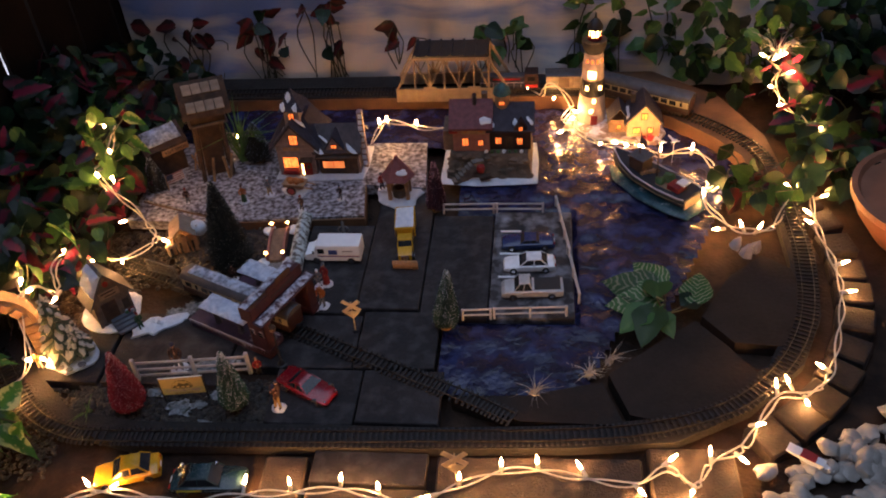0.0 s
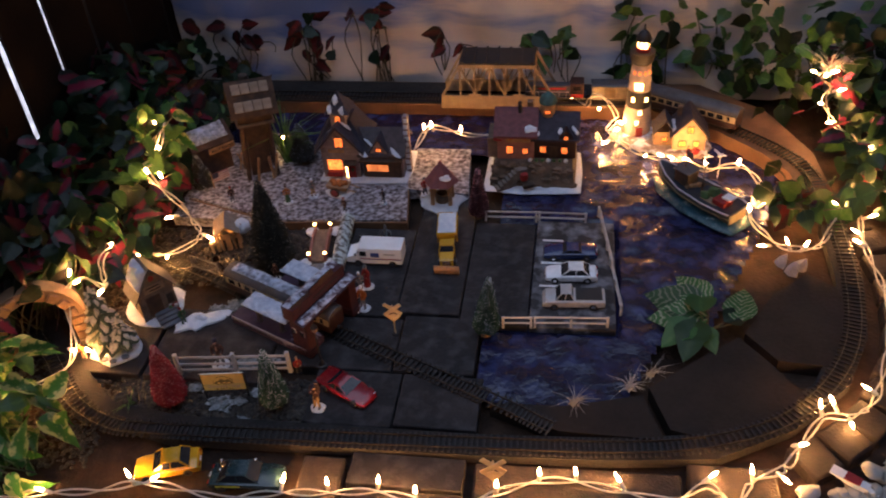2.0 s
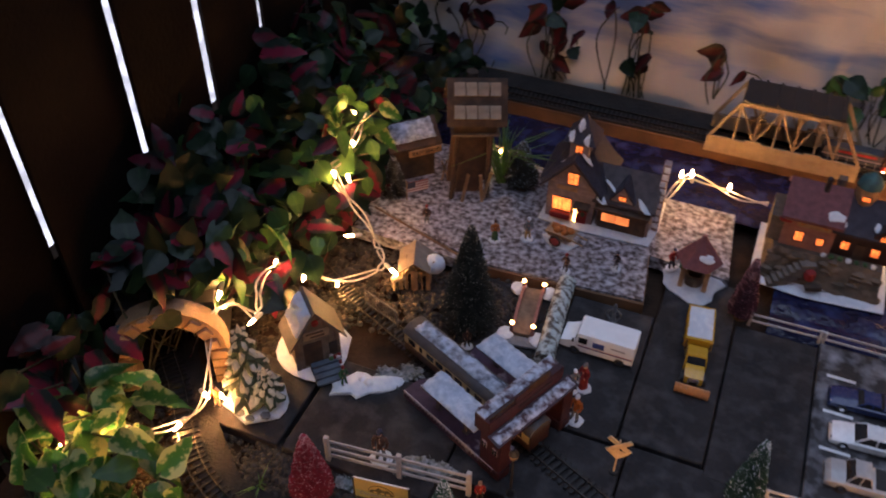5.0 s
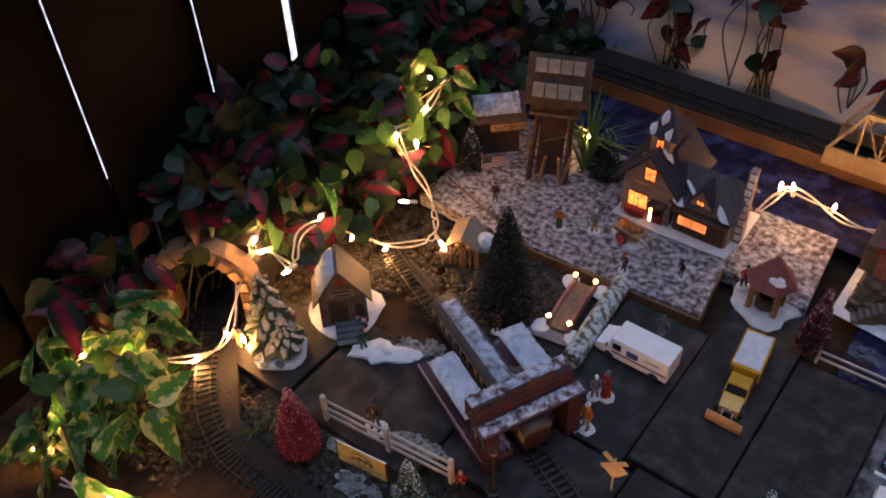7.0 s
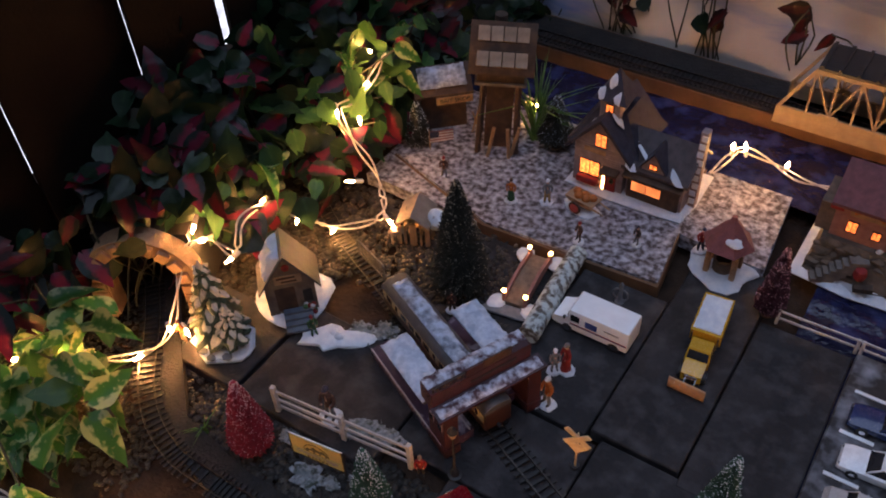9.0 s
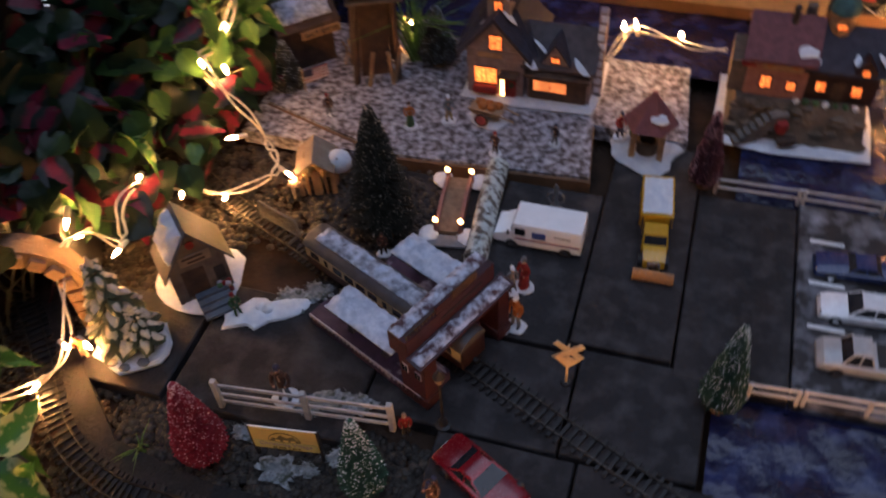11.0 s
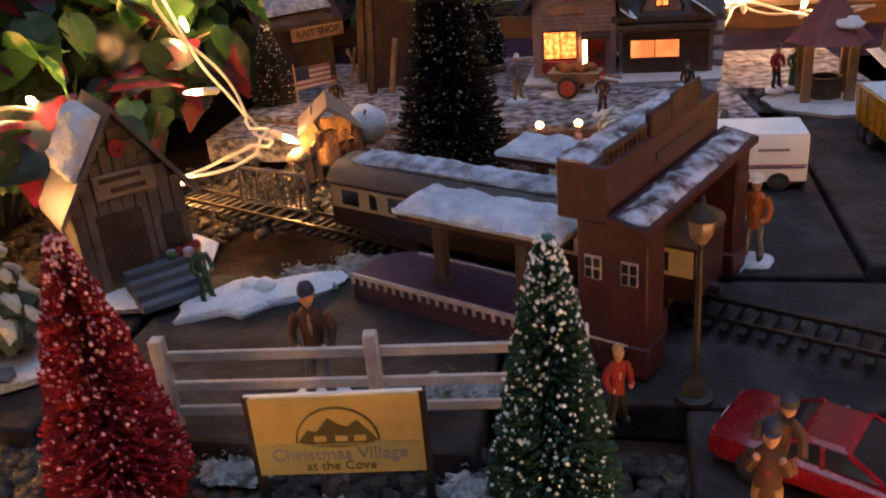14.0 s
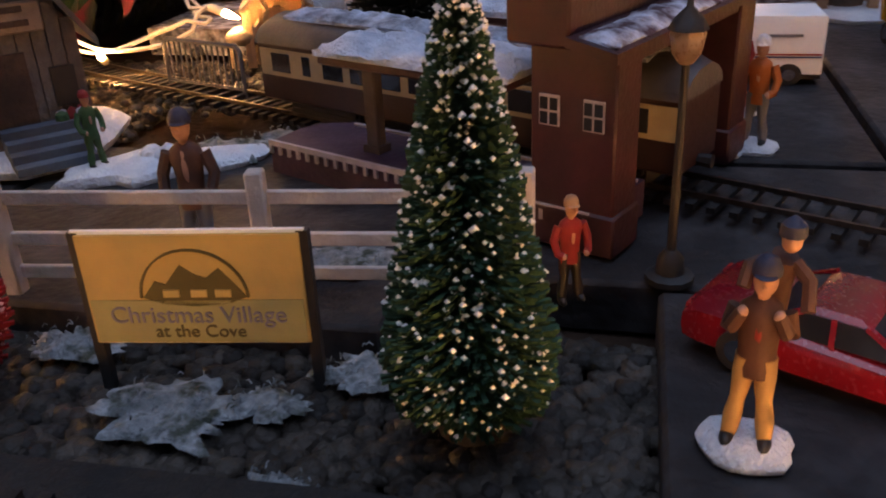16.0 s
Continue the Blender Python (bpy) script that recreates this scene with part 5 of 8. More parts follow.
for k in range(7):
    a = radians(160 - k * 23)
    part("lettering_bar", Mesh().at(-0.026 + 0.015 * math.cos(a), -0.0309, 0.082 + 0.006 * math.sin(a), 0.003, 0.0006, 0.0022), M_ORANGE, w1)
window(w1, -0.040, -0.0295, 0.058, 0.010, 0.014)
window(w1, -0.014, -0.0295, 0.058, 0.008, 0.010)
window(w2, 0.016, -0.0245, 0.058, 0.009, 0.012)
window(w2, 0.052, -0.0245, 0.056, 0.009, 0.012)
part("door", Mesh().at(0.034, -0.0246, 0.046, 0.012, 0.002, 0.024), M_DARKWOOD, h2)
dm = part("dormer", Mesh().gable(0.024, 0.022, 0.008, 0.012, pose(0.054, -0.018, 0.084, 0, 0, 90)), M_MAROON, h2)
window(dm, 0.054, -0.0306, 0.087, 0.006, 0.007)
tu = part("turret", Mesh().cyl(0.0125, 0.0125, 0.030, pose(0.022, 0.010, 0.106), 10), M_TANWOOD, h2, "round wooden turret")
part("turret_roof", Mesh().lathe([(0.0155, 0), (0.013, 0.010), (0.006, 0.016), (0.001, 0.020)], 10, pose(0.022, 0.010, 0.136)), M_TEAL, tu, "teal turret roof")
window(tu, 0.022, -0.0028, 0.120, 0.009, 0.006)
part("chimney", Mesh().cyl(0.004, 0.003, 0.018, pose(-0.024, 0.0, 0.118), 8).ball(0.004, pose(-0.024, 0, 0.138), 8, 6), M_BLACKP, h2, "black chimney pot")
part("chimney", Mesh().at(-0.008, 0.02, 0.112, 0.010, 0.010, 0.020), M_ROCK, h2)
for k, (x, y, z, rx, r) in enumerate(((-0.006, -0.026, 0.103, 38, 0.011), (0.008, -0.020, 0.094, 38, 0.009), (0.046, -0.018, 0.097, 38, 0.009), (0.070, -0.016, 0.098, 38, 0.011))):
    patch(h2, pose(x, y, z, rx, 0, 30 * k), r, k + 40)
for k in range(7):
    part("planter", Mesh().blob(0.004, pose(-0.005 + k * 0.010, -0.034, 0.048), 1, 0.4, k), M_GREEN if k % 3 else M_SNOW, h2)

# ---- little well house between the houses
wh = thing("well_house", "small brown roofed shelter with snow on top", "shelter", pose(-0.012, 1.272, 0.002))
part("base", puddle(Mesh(), oval(0.040, 0.030, 16, 0.5, 3), 0.005), M_SNOW, wh, "white snow base")
for x, y in ((-0.015, -0.012), (0.015, -0.012), (-0.015, 0.012), (0.015, 0.012)):
    part("post", Mesh().at(x, y, 0.004, 0.006, 0.006, 0.046), M_TANWOOD, wh)
part("well", Mesh().lathe([(0.012, 0), (0.012, 0.018), (0.009, 0.018), (0.009, 0.004)], 12, pose(0, 0, 0.004)), M_ROCK, wh)
part("roof", Mesh().lathe([(0.030, 0.048), (0.022, 0.056), (0.010, 0.074), (0.004, 0.080), (0.003, 0.086)], 6), M_MAROONROOF, wh, "dark red tiered roof")
patch(wh, pose(0.010, -0.016, 0.062, 40, 0, 0), 0.009, 61)

# ---- lighthouse and keeper's cottage
lh = thing("lighthouse", "white toy lighthouse with black bands and lit windows", "lighthouse", pose(0.317, 1.515, 0.002))
def lhr(z):
    return 0.0265 - 0.0115 * z / 0.165
for z0, z1, mt, lb in ((0.006, 0.060, M_LHWHITE, "white lower tower"), (0.060, 0.092, M_BLACKP, "black tower band"), (0.092, 0.142, M_LHWHITE, "white upper tower")):
    part("tower_section", Mesh().lathe([(lhr(z0), z0), (lhr((z0 + z1) / 2) + 0.0004, (z0 + z1) / 2), (lhr(z1), z1)], 22), mt, lh, lb)
part("gallery", Mesh().lathe([(0.015, 0.140), (0.021, 0.152), (0.022, 0.160), (0.022, 0.165), (0.012, 0.166)], 22), M_BLACKP, lh, "black gallery")
lr = part("lantern_room", Mesh().cyl(0.010, 0.010, 0.020, pose(0, 0, 0.166), 12), M_WARMER, lh, "glowing lantern room")
for k in range(8):
    a = k * math.pi / 4
    part("glazing_bar", Mesh().at(0.0103 * math.cos(a), 0.0103 * math.sin(a), 0.166, 0.0022, 0.0022, 0.021, math.degrees(a)), M_BLACKP, lr)
part("dome", Mesh().lathe([(0.014, 0.186), (0.013, 0.192), (0.008, 0.200), (0.002, 0.205), (0.0015, 0.214)], 16), M_BLACKP, lh, "black lantern dome")
for z, a, w, h, mt in ((0.030, -95, 0.0055, 0.007, M_WARMER), (0.050, -84, 0.0055, 0.007, M_WARMER), (0.074, -120, 0.005, 0.008, M_WARMER), (0.074, -55, 0.005, 0.008, M_WARMER), (0.098, -98, 0.014, 0.013, M_WARMER), (0.126, -130, 0.004, 0.0065, M_WARM), (0.126, -100, 0.004, 0.0065, M_WARM), (0.126, -70, 0.004, 0.0065, M_WARM), (0.126, -40, 0.004, 0.0065, M_WARM)):
    r = lhr(z)
    part("window", Mesh().at(-0.0004, 0, 0, 0.003, w, h), mt, lh, "warm lit window", pose(r * math.cos(radians(a)), r * math.sin(radians(a)), z, 0, 0, a))
part("lantern_ring", Mesh().lathe([(0.0125, 0.1662), (0.0125, 0.172), (0.0108, 0.1722)], 16), M_REDC, lh, "red ring under the lantern")
part("door", Mesh().at(0.004, -0.0262, 0.004, 0.012, 0.003, 0.020), M_REDC, lh, "red door")
isl = Mesh()
puddle(isl, [(-0.05, -0.03), (-0.02, -0.052), (0.04, -0.075), (0.11, -0.085), (0.13, -0.05), (0.12, 0.01), (0.05, 0.04), (-0.03, 0.03)], 0.008)
solo("rock_islet", isl, mat("snowy_rock", (0.40, 0.32, 0.26), (0.2, 0.15, 0.12), 0.85, scale=60, bump=0.8, frost=SNOWC, amount=0.5, fscale=70), "snowy brown islet under the lighthouse", "islet", pose(0.317, 1.515, -0.001))
ct = thing("keeper_cottage", "cream toy cottage with lit windows and grey roof", "toy house", pose(0.398, 1.470, 0.010))
cw = part("wall", Mesh().gable(0.050, 0.056, 0.030, 0.032, pose(0.008, 0, 0, 0, 0, 90)), mat("cottage_cream", (0.52, 0.33, 0.18), (0.4, 0.25, 0.14), 0.7, scale=110, bump=0.4), ct, "cream gabled wall")
part("roof", Mesh().roof(0.054, 0.058, 0.034, 0.005, 0.004, pose(0.008, 0.002, 0.030, 0, 0, 90)), M_NAVYROOF, ct, "dark grey gable roof")
part("wing", Mesh().at(-0.034, 0.006, 0, 0.036, 0.032, 0.026), M_TANWOOD, ct, "small side wing")
part("wing_roof", Mesh().roof(0.038, 0.036, 0.024, 0.003, 0.003, pose(-0.034, 0.006, 0.026, 0, 0, 90)), M_NAVYROOF, ct, "dark grey wing roof")
window(cw, -0.004, -0.0257, 0.008, 0.011, 0.010)
window(cw, 0.020, -0.0257, 0.008, 0.008, 0.010, glow("red_glow", (1.0, 0.2, 0.04), 5.0), label="red lit doorway")
window(cw, 0.008, -0.0257, 0.036, 0.009, 0.011)
window(ct, -0.034, -0.0105, 0.008, 0.007, 0.008)
part("snow", snowcap(Mesh(), 0.010, 0.040, pose(-0.018, 0.0, 0.036, 0, -38, 0), 0.003, 2), M_SNOW, ct, "snow along the eaves")
part("bush", Mesh().blob(0.007, pose(0.020, -0.033, 0.002), 1, 0.4, 3).blob(0.006, pose(0.008, -0.034, 0.002), 1, 0.4, 5), M_REDC, ct, "red flowering bushes")
part("chimney", Mesh().at(-0.010, 0.012, 0.050, 0.008, 0.008, 0.018), M_ROCK, ct)

# ---- fishing boat
bt = thing("fishing_boat", "navy toy fishing boat on a teal wave base", "boat", pose(0.408, 1.297, 0.001, 0, 0, 135))
hull = []
for u, hw, zt, zb in ((-0.080, 0.023, 0.030, 0.006), (-0.070, 0.026, 0.030, 0.004), (-0.030, 0.028, 0.029, 0.004), (0.020, 0.026, 0.031, 0.004), (0.055, 0.017, 0.037, 0.006), (0.075, 0.007, 0.043, 0.012), (0.084, 0.001, 0.046, 0.020)):
    hull.append([(u, -hw, zt), (u, -hw * 0.85, (zt + zb) / 2), (u, -hw * 0.45, zb), (u, hw * 0.45, zb), (u, hw * 0.85, (zt + zb) / 2), (u, hw, zt)])
part("hull", Mesh().loft(hull), mat("hull_navy", (0.020, 0.025, 0.035), None, 0.4, scale=120, bump=0.1), bt, "dark navy hull")
for s in (-1, 1):
    part("gunwale", Mesh().tube([(u, s * hw * 1.02, zt + 0.001) for u, hw, zt in ((-0.080, 0.023, 0.030), (-0.070, 0.026, 0.030), (-0.030, 0.028, 0.029), (0.020, 0.026, 0.031), (0.055, 0.017, 0.037), (0.075, 0.007, 0.043), (0.084, 0.001, 0.046))], 0.0016, 5), M_LACE, bt, "pale gunwale")
    part("waterline", Mesh().tube([(u, s * hw * 0.93, z) for u, hw, z in ((-0.080, 0.023, 0.020), (-0.030, 0.028, 0.019), (0.020, 0.026, 0.021), (0.055, 0.017, 0.026), (0.078, 0.005, 0.034))], 0.0008, 4), M_CREAM, bt, "thin cream line")
part("transom", Mesh().at(-0.0808, 0, 0.010, 0.002, 0.040, 0.016), M_CREAM, bt, "cream transom board")
part("deck", Mesh().at(-0.012, 0, 0.0265, 0.125, 0.034, 0.003), M_TANWOOD, bt)
cb = part("wheelhouse", Mesh().at(0.026, 0, 0.029, 0.028, 0.026, 0.026, bevel=0.001), M_DARKWOOD, bt, "dark wheelhouse")
part("wheelhouse_roof", Mesh().at(0.026, 0, 0.055, 0.034, 0.032, 0.003, bevel=0.001), M_ROOFGREY, cb)
for y in (-0.009, 0, 0.009):
    part("window", Mesh().at(0.0402, y, 0.042, 0.001, 0.007, 0.008), M_GLASS, cb)
for x, h in ((0.030, 0.098), (-0.008, 0.100)):
    part("mast", Mesh().cyl(0.0014, 0.0009, h - 0.028, pose(x, 0, 0.028), 6), M_DARKWOOD, bt)
part("boom", Mesh().tube([(-0.008, 0, 0.045), (-0.060, 0.006, 0.062)], 0.001, 5), M_DARKWOOD, bt)
part("flag", Mesh().loft([[(0.030, 0, 0.092), (0.030, 0.0006, 0.092), (0.030, 0.0006, 0.080), (0.030, 0, 0.080)], [(0.014, 0.004, 0.090), (0.014, 0.0046, 0.090), (0.014, 0.0046, 0.078), (0.014, 0.004, 0.078)]]), M_NAVY, bt, "dark blue flag")
part("crate", Mesh().at(-0.052, 0.004, 0.029, 0.024, 0.022, 0.010, bevel=0.001), M_REDC, bt, "red deck crate")
part("crate", Mesh().at(-0.058, -0.004, 0.039, 0.016, 0.016, 0.003), M_WHITE, bt, "white crate lid")
part("net_heap", Mesh().blob(0.011, pose(-0.028, -0.006, 0.032), 2, 0.5, 4).blob(0.009, pose(-0.022, 0.008, 0.031), 2, 0.5, 8), M_GREEN, bt, "green heap of nets")
for k in range(5):
    part("lobster_pot", Mesh().at(0.000 + 0.003 * k, -0.012 + 0.006 * k, 0.029 + 0.001 * (k % 2), 0.006, 0.006, 0.006), M_TANWOOD, bt)
part("wave_base", puddle(Mesh(), [(0.090, 0), (0.06, 0.026), (0.0, 0.038), (-0.06, 0.036), (-0.094, 0.028), (-0.096, -0.026), (-0.06, -0.038), (0, -0.040), (0.06, -0.026)], 0.007), mat("wave_teal", (0.03, 0.10, 0.125), (0.015, 0.05, 0.07), 0.25, scale=60, bump=0.6, frost=(0.55, 0.65, 0.68), amount=0.2, fscale=60), bt, "teal wave base")
for x, y, z in ((0.432, 1.395, 0.03), (0.450, 1.375, 0.045)):
    g2 = Mesh().blob(0.0035, Matrix.Translation((0, 0, 0)) @ Matrix.Diagonal((2, 1, 1, 1)), 1, 0.1, 2)
    g2.loft([[(0.002, 0, 0.001), (-0.003, 0, 0.001), (-0.003, 0, 0.002), (0.002, 0, 0.002)], [(0.0, 0.013, 0.006), (-0.003, 0.013, 0.006), (-0.003, 0.013, 0.0066), (0.0, 0.013, 0.0066)]])
    g2.loft([[(0.002, 0, 0.001), (-0.003, 0, 0.001), (-0.003, 0, 0.002), (0.002, 0, 0.002)], [(0.0, -0.013, 0.006), (-0.003, -0.013, 0.006), (-0.003, -0.013, 0.0066), (0.0, -0.013, 0.0066)]])
    g2.cyl(0.0005, 0.0005, z, pose(0, 0, -z), 5)
    solo("seagull", g2, M_WHITE, "white toy seagull on a thin wire", "toy bird", pose(x, y, z, 0, 0, 40), "seagulls")

# ---- water tower, bait shop
tw = thing("water_mill_tower", "tall wooden tower house on stilts with plank roof", "toy tower", pose(-0.352, 1.338, 0.012, 0, 3, 27) @ Matrix.Diagonal((0.88, 0.88, 1.0, 1)))
for x in (-0.024, 0.024):
    for y in (-0.020, 0.020):
        part("stilt", Mesh().tube([(x * 1.2, y * 1.2, 0), (x, y, 0.13)], 0.0045, 6), M_DARKWOOD, tw)
bx = part("cabin", Mesh().gable(0.066, 0.058, 0.030, 0.036, pose(0, 0, 0.112)), M_DARKWOOD, tw, "dark plank cabin")
rr = part("roof", Mesh().roof(0.076, 0.066, 0.040, 0.008, 0.004, pose(0, 0, 0.140)), M_DARKWOOD, tw, "steep plank roof")
for s in (-1, 1):
    for k in range(4):
        for j in range(2):
            part("plank", Mesh().at(0, 0, 0, 0.0165, 0.019, 0.0022, bevel=0.0005).data("plank", M_GREYWOODL), None, rr, "", pose(-0.027 + k * 0.018, s * (0.011 + j * 0.021), 0.172 - j * 0.024, s * -48, 0, rnd.uniform(-3, 3)))
part("cabin_floor", Mesh().at(0, 0, 0.110, 0.074, 0.066, 0.004), M_GREYWOOD, tw)
part("body", Mesh().at(0.0, 0.006, 0, 0.040, 0.030, 0.112), M_DARKWOOD, tw, "dark plank shaft")
part("chimney", Mesh().cyl(0.010, 0.009, 0.020, pose(-0.006, 0.016, 0.166), 10), M_DARKWOOD, tw)
for x, y, r, ry in ((-0.012, -0.034, 0, 20), (0.020, -0.036, 0, -16), (0.022, -0.030, 0, 30)):
    part("brace", Mesh().tube([(x, y, 0.0), (x + 0.02 * math.sin(radians(ry)), y + 0.004, 0.045)], 0.0028, 6), M_TANWOOD, tw)

bs = thing("bait_shop", "dark wooden toy shack with a snow-covered roof", "toy house", pose(-0.450, 1.350, 0.010, 0, 0, 44))
part("wall", Mesh().gable(0.062, 0.050, 0.062, 0.018), M_DARKWOOD, bs, "dark plank wall")
rf = part("roof", Mesh().roof(0.068, 0.054, 0.022, 0.006, 0.004, pose(0, 0, 0.062)), M_DARKWOOD, bs)
part("snow", snowcap(Mesh(), 0.064, 0.030, pose(0, -0.016, 0.079, 39, 0, 0), 0.004, 9), M_SNOWTHINB, rf, "patchy bluish roof snow")
sg = part("sign_board", Mesh().at(0.014, -0.0335, 0.046, 0.050, 0.002, 0.011, bevel=0.0006), M_TANWOOD, bs, "light wooden lettered sign")
writing("BAIT SHOP", 0.0085, pose(0.014, -0.0348, 0.0492, 90, 0, 0), M_BLACKP, sg, "lettering")
fl = part("flag", Mesh().at(-0.012, -0.070, 0.014, 0.032, 0.0008, 0.018), mat("flag_red", (0.30, 0.12, 0.12), (0.24, 0.1, 0.1), 0.7, bump=0), bs, "small red and white striped flag")
for k in range(4):
    part("stripe", Mesh().at(-0.012, -0.0706, 0.015 + k * 0.0042, 0.032, 0.0006, 0.0018), M_LACE, fl)
part("canton", Mesh().at(-0.022, -0.0712, 0.022, 0.012, 0.0006, 0.010), M_NAVY, fl)
part("flag_pole", Mesh().cyl(0.0010, 0.0008, 0.036, pose(-0.0285, -0.0700, 0.0), 6), M_TANWOOD, fl)
for x0, x1 in ((0.034, 0.044), (0.046, 0.036)):
    part("oar", Mesh().tube([(x0, -0.044, 0.0), (x1, -0.042, 0.034)], 0.0014, 5), M_TANWOOD, bs)
part("rowing_boat", Mesh().loft([[(0.060 + 0.0 * k, -0.046 + dy, 0.004 + 0.034 * u + dz) for dy, dz in ((-wd, 0.0), (0, -0.004), (wd, 0.0), (0, 0.002))] for k, (u, wd) in enumerate(((0, 0.001), (0.2, 0.006), (0.5, 0.008), (0.8, 0.006), (1.0, 0.001)))]), M_TANWOOD, bs, "tan dinghy leaning on the wall")

# ---- cottage hut on the left
hu = thing("gift_hut", "grey timber toy hut with a snowy roof edge", "toy house", pose(-0.413, 0.984, 0.0, 0, 0, 46) @ Matrix.Diagonal((1, 1, 1.12, 1)))
part("base", puddle(Mesh(), oval(0.044, 0.044, 18, 0.25, 5), 0.006), M_SNOW, hu, "white snow base")
hw = part("wall", Mesh().gable(0.036, 0.052, 0.046, 0.034, pose(0, -0.009, 0.004, 0, 0, 90)), M_GREYWOOD, hu, "grey plank gable wall")
hr = part("roof", Mesh().roof(0.034, 0.054, 0.036, 0.007, 0.0035, pose(0, -0.012, 0.050, 0, 0, 90)), M_ROOFGREY, hu, "dark shingle roof")
part("snow", snowcap(Mesh(), 0.032, 0.042, pose(-0.0135, -0.013, 0.0725, 0, -53, 0), 0.008, 11), M_SNOW, hr, "thick white snow on the roof edge")
for k in range(9):
    part("plank", Mesh().at(-0.0245 + k * 0.0061, -0.0282, 0.006, 0.0054, 0.0016, 0.042 + (0.028 - abs(-0.0245 + k * 0.0061)) * 1.1), M_GREYWOOD, hw)
part("doorway", Mesh().at(-0.006, -0.0296, 0.012, 0.022, 0.0016, 0.030), M_DARKWOOD, hw, "dark open doorway")
part("window", Mesh().at(0.018, -0.0296, 0.020, 0.010, 0.0014, 0.015), M_BLACKP, hw)
sg = part("sign_board", Mesh().at(0.0, -0.0305, 0.049, 0.030, 0.0018, 0.011, bevel=0.0006), M_GREYWOODL, hu, "pale wooden lettered sign")
for x, z, w in ((-0.002, 0.0565, 0.020), (0.001, 0.0515, 0.017)):
    part("lettering_bar", Mesh().at(x, -0.0317, z, w, 0.0005, 0.0022), M_DARKWOOD, sg)
part("wreath", Mesh().lathe([(0.0042, 0), (0.0042, 0.0014), (0.0018, 0.0014), (0.0018, 0)], 10, pose(0, -0.0298, 0.070, 90, 0, 0)), M_REDC, hu, "red wreath")
for k in range(4):
    part("step", Mesh().at(0.004, -0.056 + k * 0.0065, 0.004, 0.032, 0.0068, 0.003 + k * 0.003), mat("slate_step", (0.10, 0.12, 0.15), (0.06, 0.07, 0.09), 0.7), hu, "blue-grey step")
for k in range(16):
    part("gift", Mesh().blob(0.0032, pose(0.016 + rnd.uniform(-0.006, 0.008), -0.034 + rnd.uniform(-0.004, 0.003), 0.007 + rnd.uniform(0, 0.012)), 1, 0.3, k), (M_REDC, M_LACE, M_GREEN, M_ORANGE)[k % 4], hu)


# ---- resin pine with snow
sp = thing("snowy_pine", "resin pine tree with cream snow on its boughs", "tree", pose(-0.437, 0.893, 0.0))
part("base", puddle(Mesh(), oval(0.036, 0.031, 18, 0.35, 8), 0.007), M_SNOW, sp, "white snow base")
M_PAD = mat("cream_snow", (0.66, 0.60, 0.48), (0.46, 0.42, 0.34), 0.85, scale=150, bump=0.6)
for tx, ty, H, R, nt in ((-0.008, 0.006, 0.116, 0.030, 7), (0.019, 0.000, 0.066, 0.017, 4)):
    part("trunk", Mesh().cyl(0.005, 0.002, H * 0.9, pose(tx, ty, 0.004), 8), M_DARKWOOD, sp)
    for k in range(nt):
        u = k / (nt - 1)
        z, r = 0.024 + u * (H - 0.038), R * (1 - 0.80 * u)
        n = 7 - k // 2
        for j in range(n):
            a = 2 * math.pi * (j + 0.5 * (k % 2)) / n + rnd.uniform(-0.2, 0.2)
            out = pose(tx, ty, z, 0, 0, math.degrees(a)) @ pose(r * 0.56, 0, 0, 0, 30 + 10 * u, 0)
            part("bough", Mesh().blob(1.0, out @ Matrix.Diagonal((r * 0.60 + 0.002, r * 0.33 + 0.002, 0.0050, 1)), 2, 0.6, k * 9 + j), M_PINE, sp, "dark green drooping bough")
            part("snow_pad", Mesh().blob(1.0, out @ Matrix.Translation((0.001, 0, 0.0042)) @ Matrix.Diagonal((r * 0.47 + 0.0010, r * 0.17 + 0.0010, 0.0026, 1)), 2, 0.7, k * 7 + j), M_PAD, sp, "cream snow pad")
    part("tip", Mesh().lathe([(0.005, H - 0.016), (0.003, H - 0.006), (0.0005, H + 0.002)], 8, pose(tx, ty, 0)), M_PAD, sp, "snow-covered tip")
for k, (x, y) in enumerate(((0.010, -0.028), (0.024, -0.018), (-0.004, -0.026))):
    part("stone", Mesh().blob(0.0055, Matrix.Translation((x, y, 0.007)) @ Matrix.Diagonal((1.3, 1, 0.5, 1)), 1, 0.3, k), M_GREYC, sp, "grey stone in the snow")

# ---- tunnel portal
tp = thing("tunnel_portal", "orange-brown stone tunnel portal over the track", "tunnel portal", pose(-0.540, 0.893, -0.004, 0, 0, 30) @ Matrix.Diagonal((0.90, 1, 0.95, 1)))
arch = [(-0.070, 0), (-0.047, 0)] + [(-0.047 * math.cos(a), 0.058 + 0.047 * math.sin(a)) for a in np.linspace(0, math.pi, 14)] + [(0.047, 0), (0.072, 0)] + [(0.070 * math.cos(a), 0.060 + 0.064 * math.sin(a)) for a in np.linspace(0, math.pi, 14)]
part("arch", Mesh().prism(arch, -0.012, 0.012, pose(0, 0, 0, 90, 0, 0)), M_STONE, tp, "stone arch")
for k in range(9):
    a = math.pi * (k + 0.5) / 9
    part("voussoir", Mesh().at(0, 0, 0, 0.0145, 0.006, 0.015, bevel=0.001).data("voussoir", M_STONE), None, tp, "", pose(0, -0.0135, 0.058) @ pose(0, 0, 0, 0, 90 - math.degrees(a), 0) @ Matrix.Translation((0, 0, 0.048)))
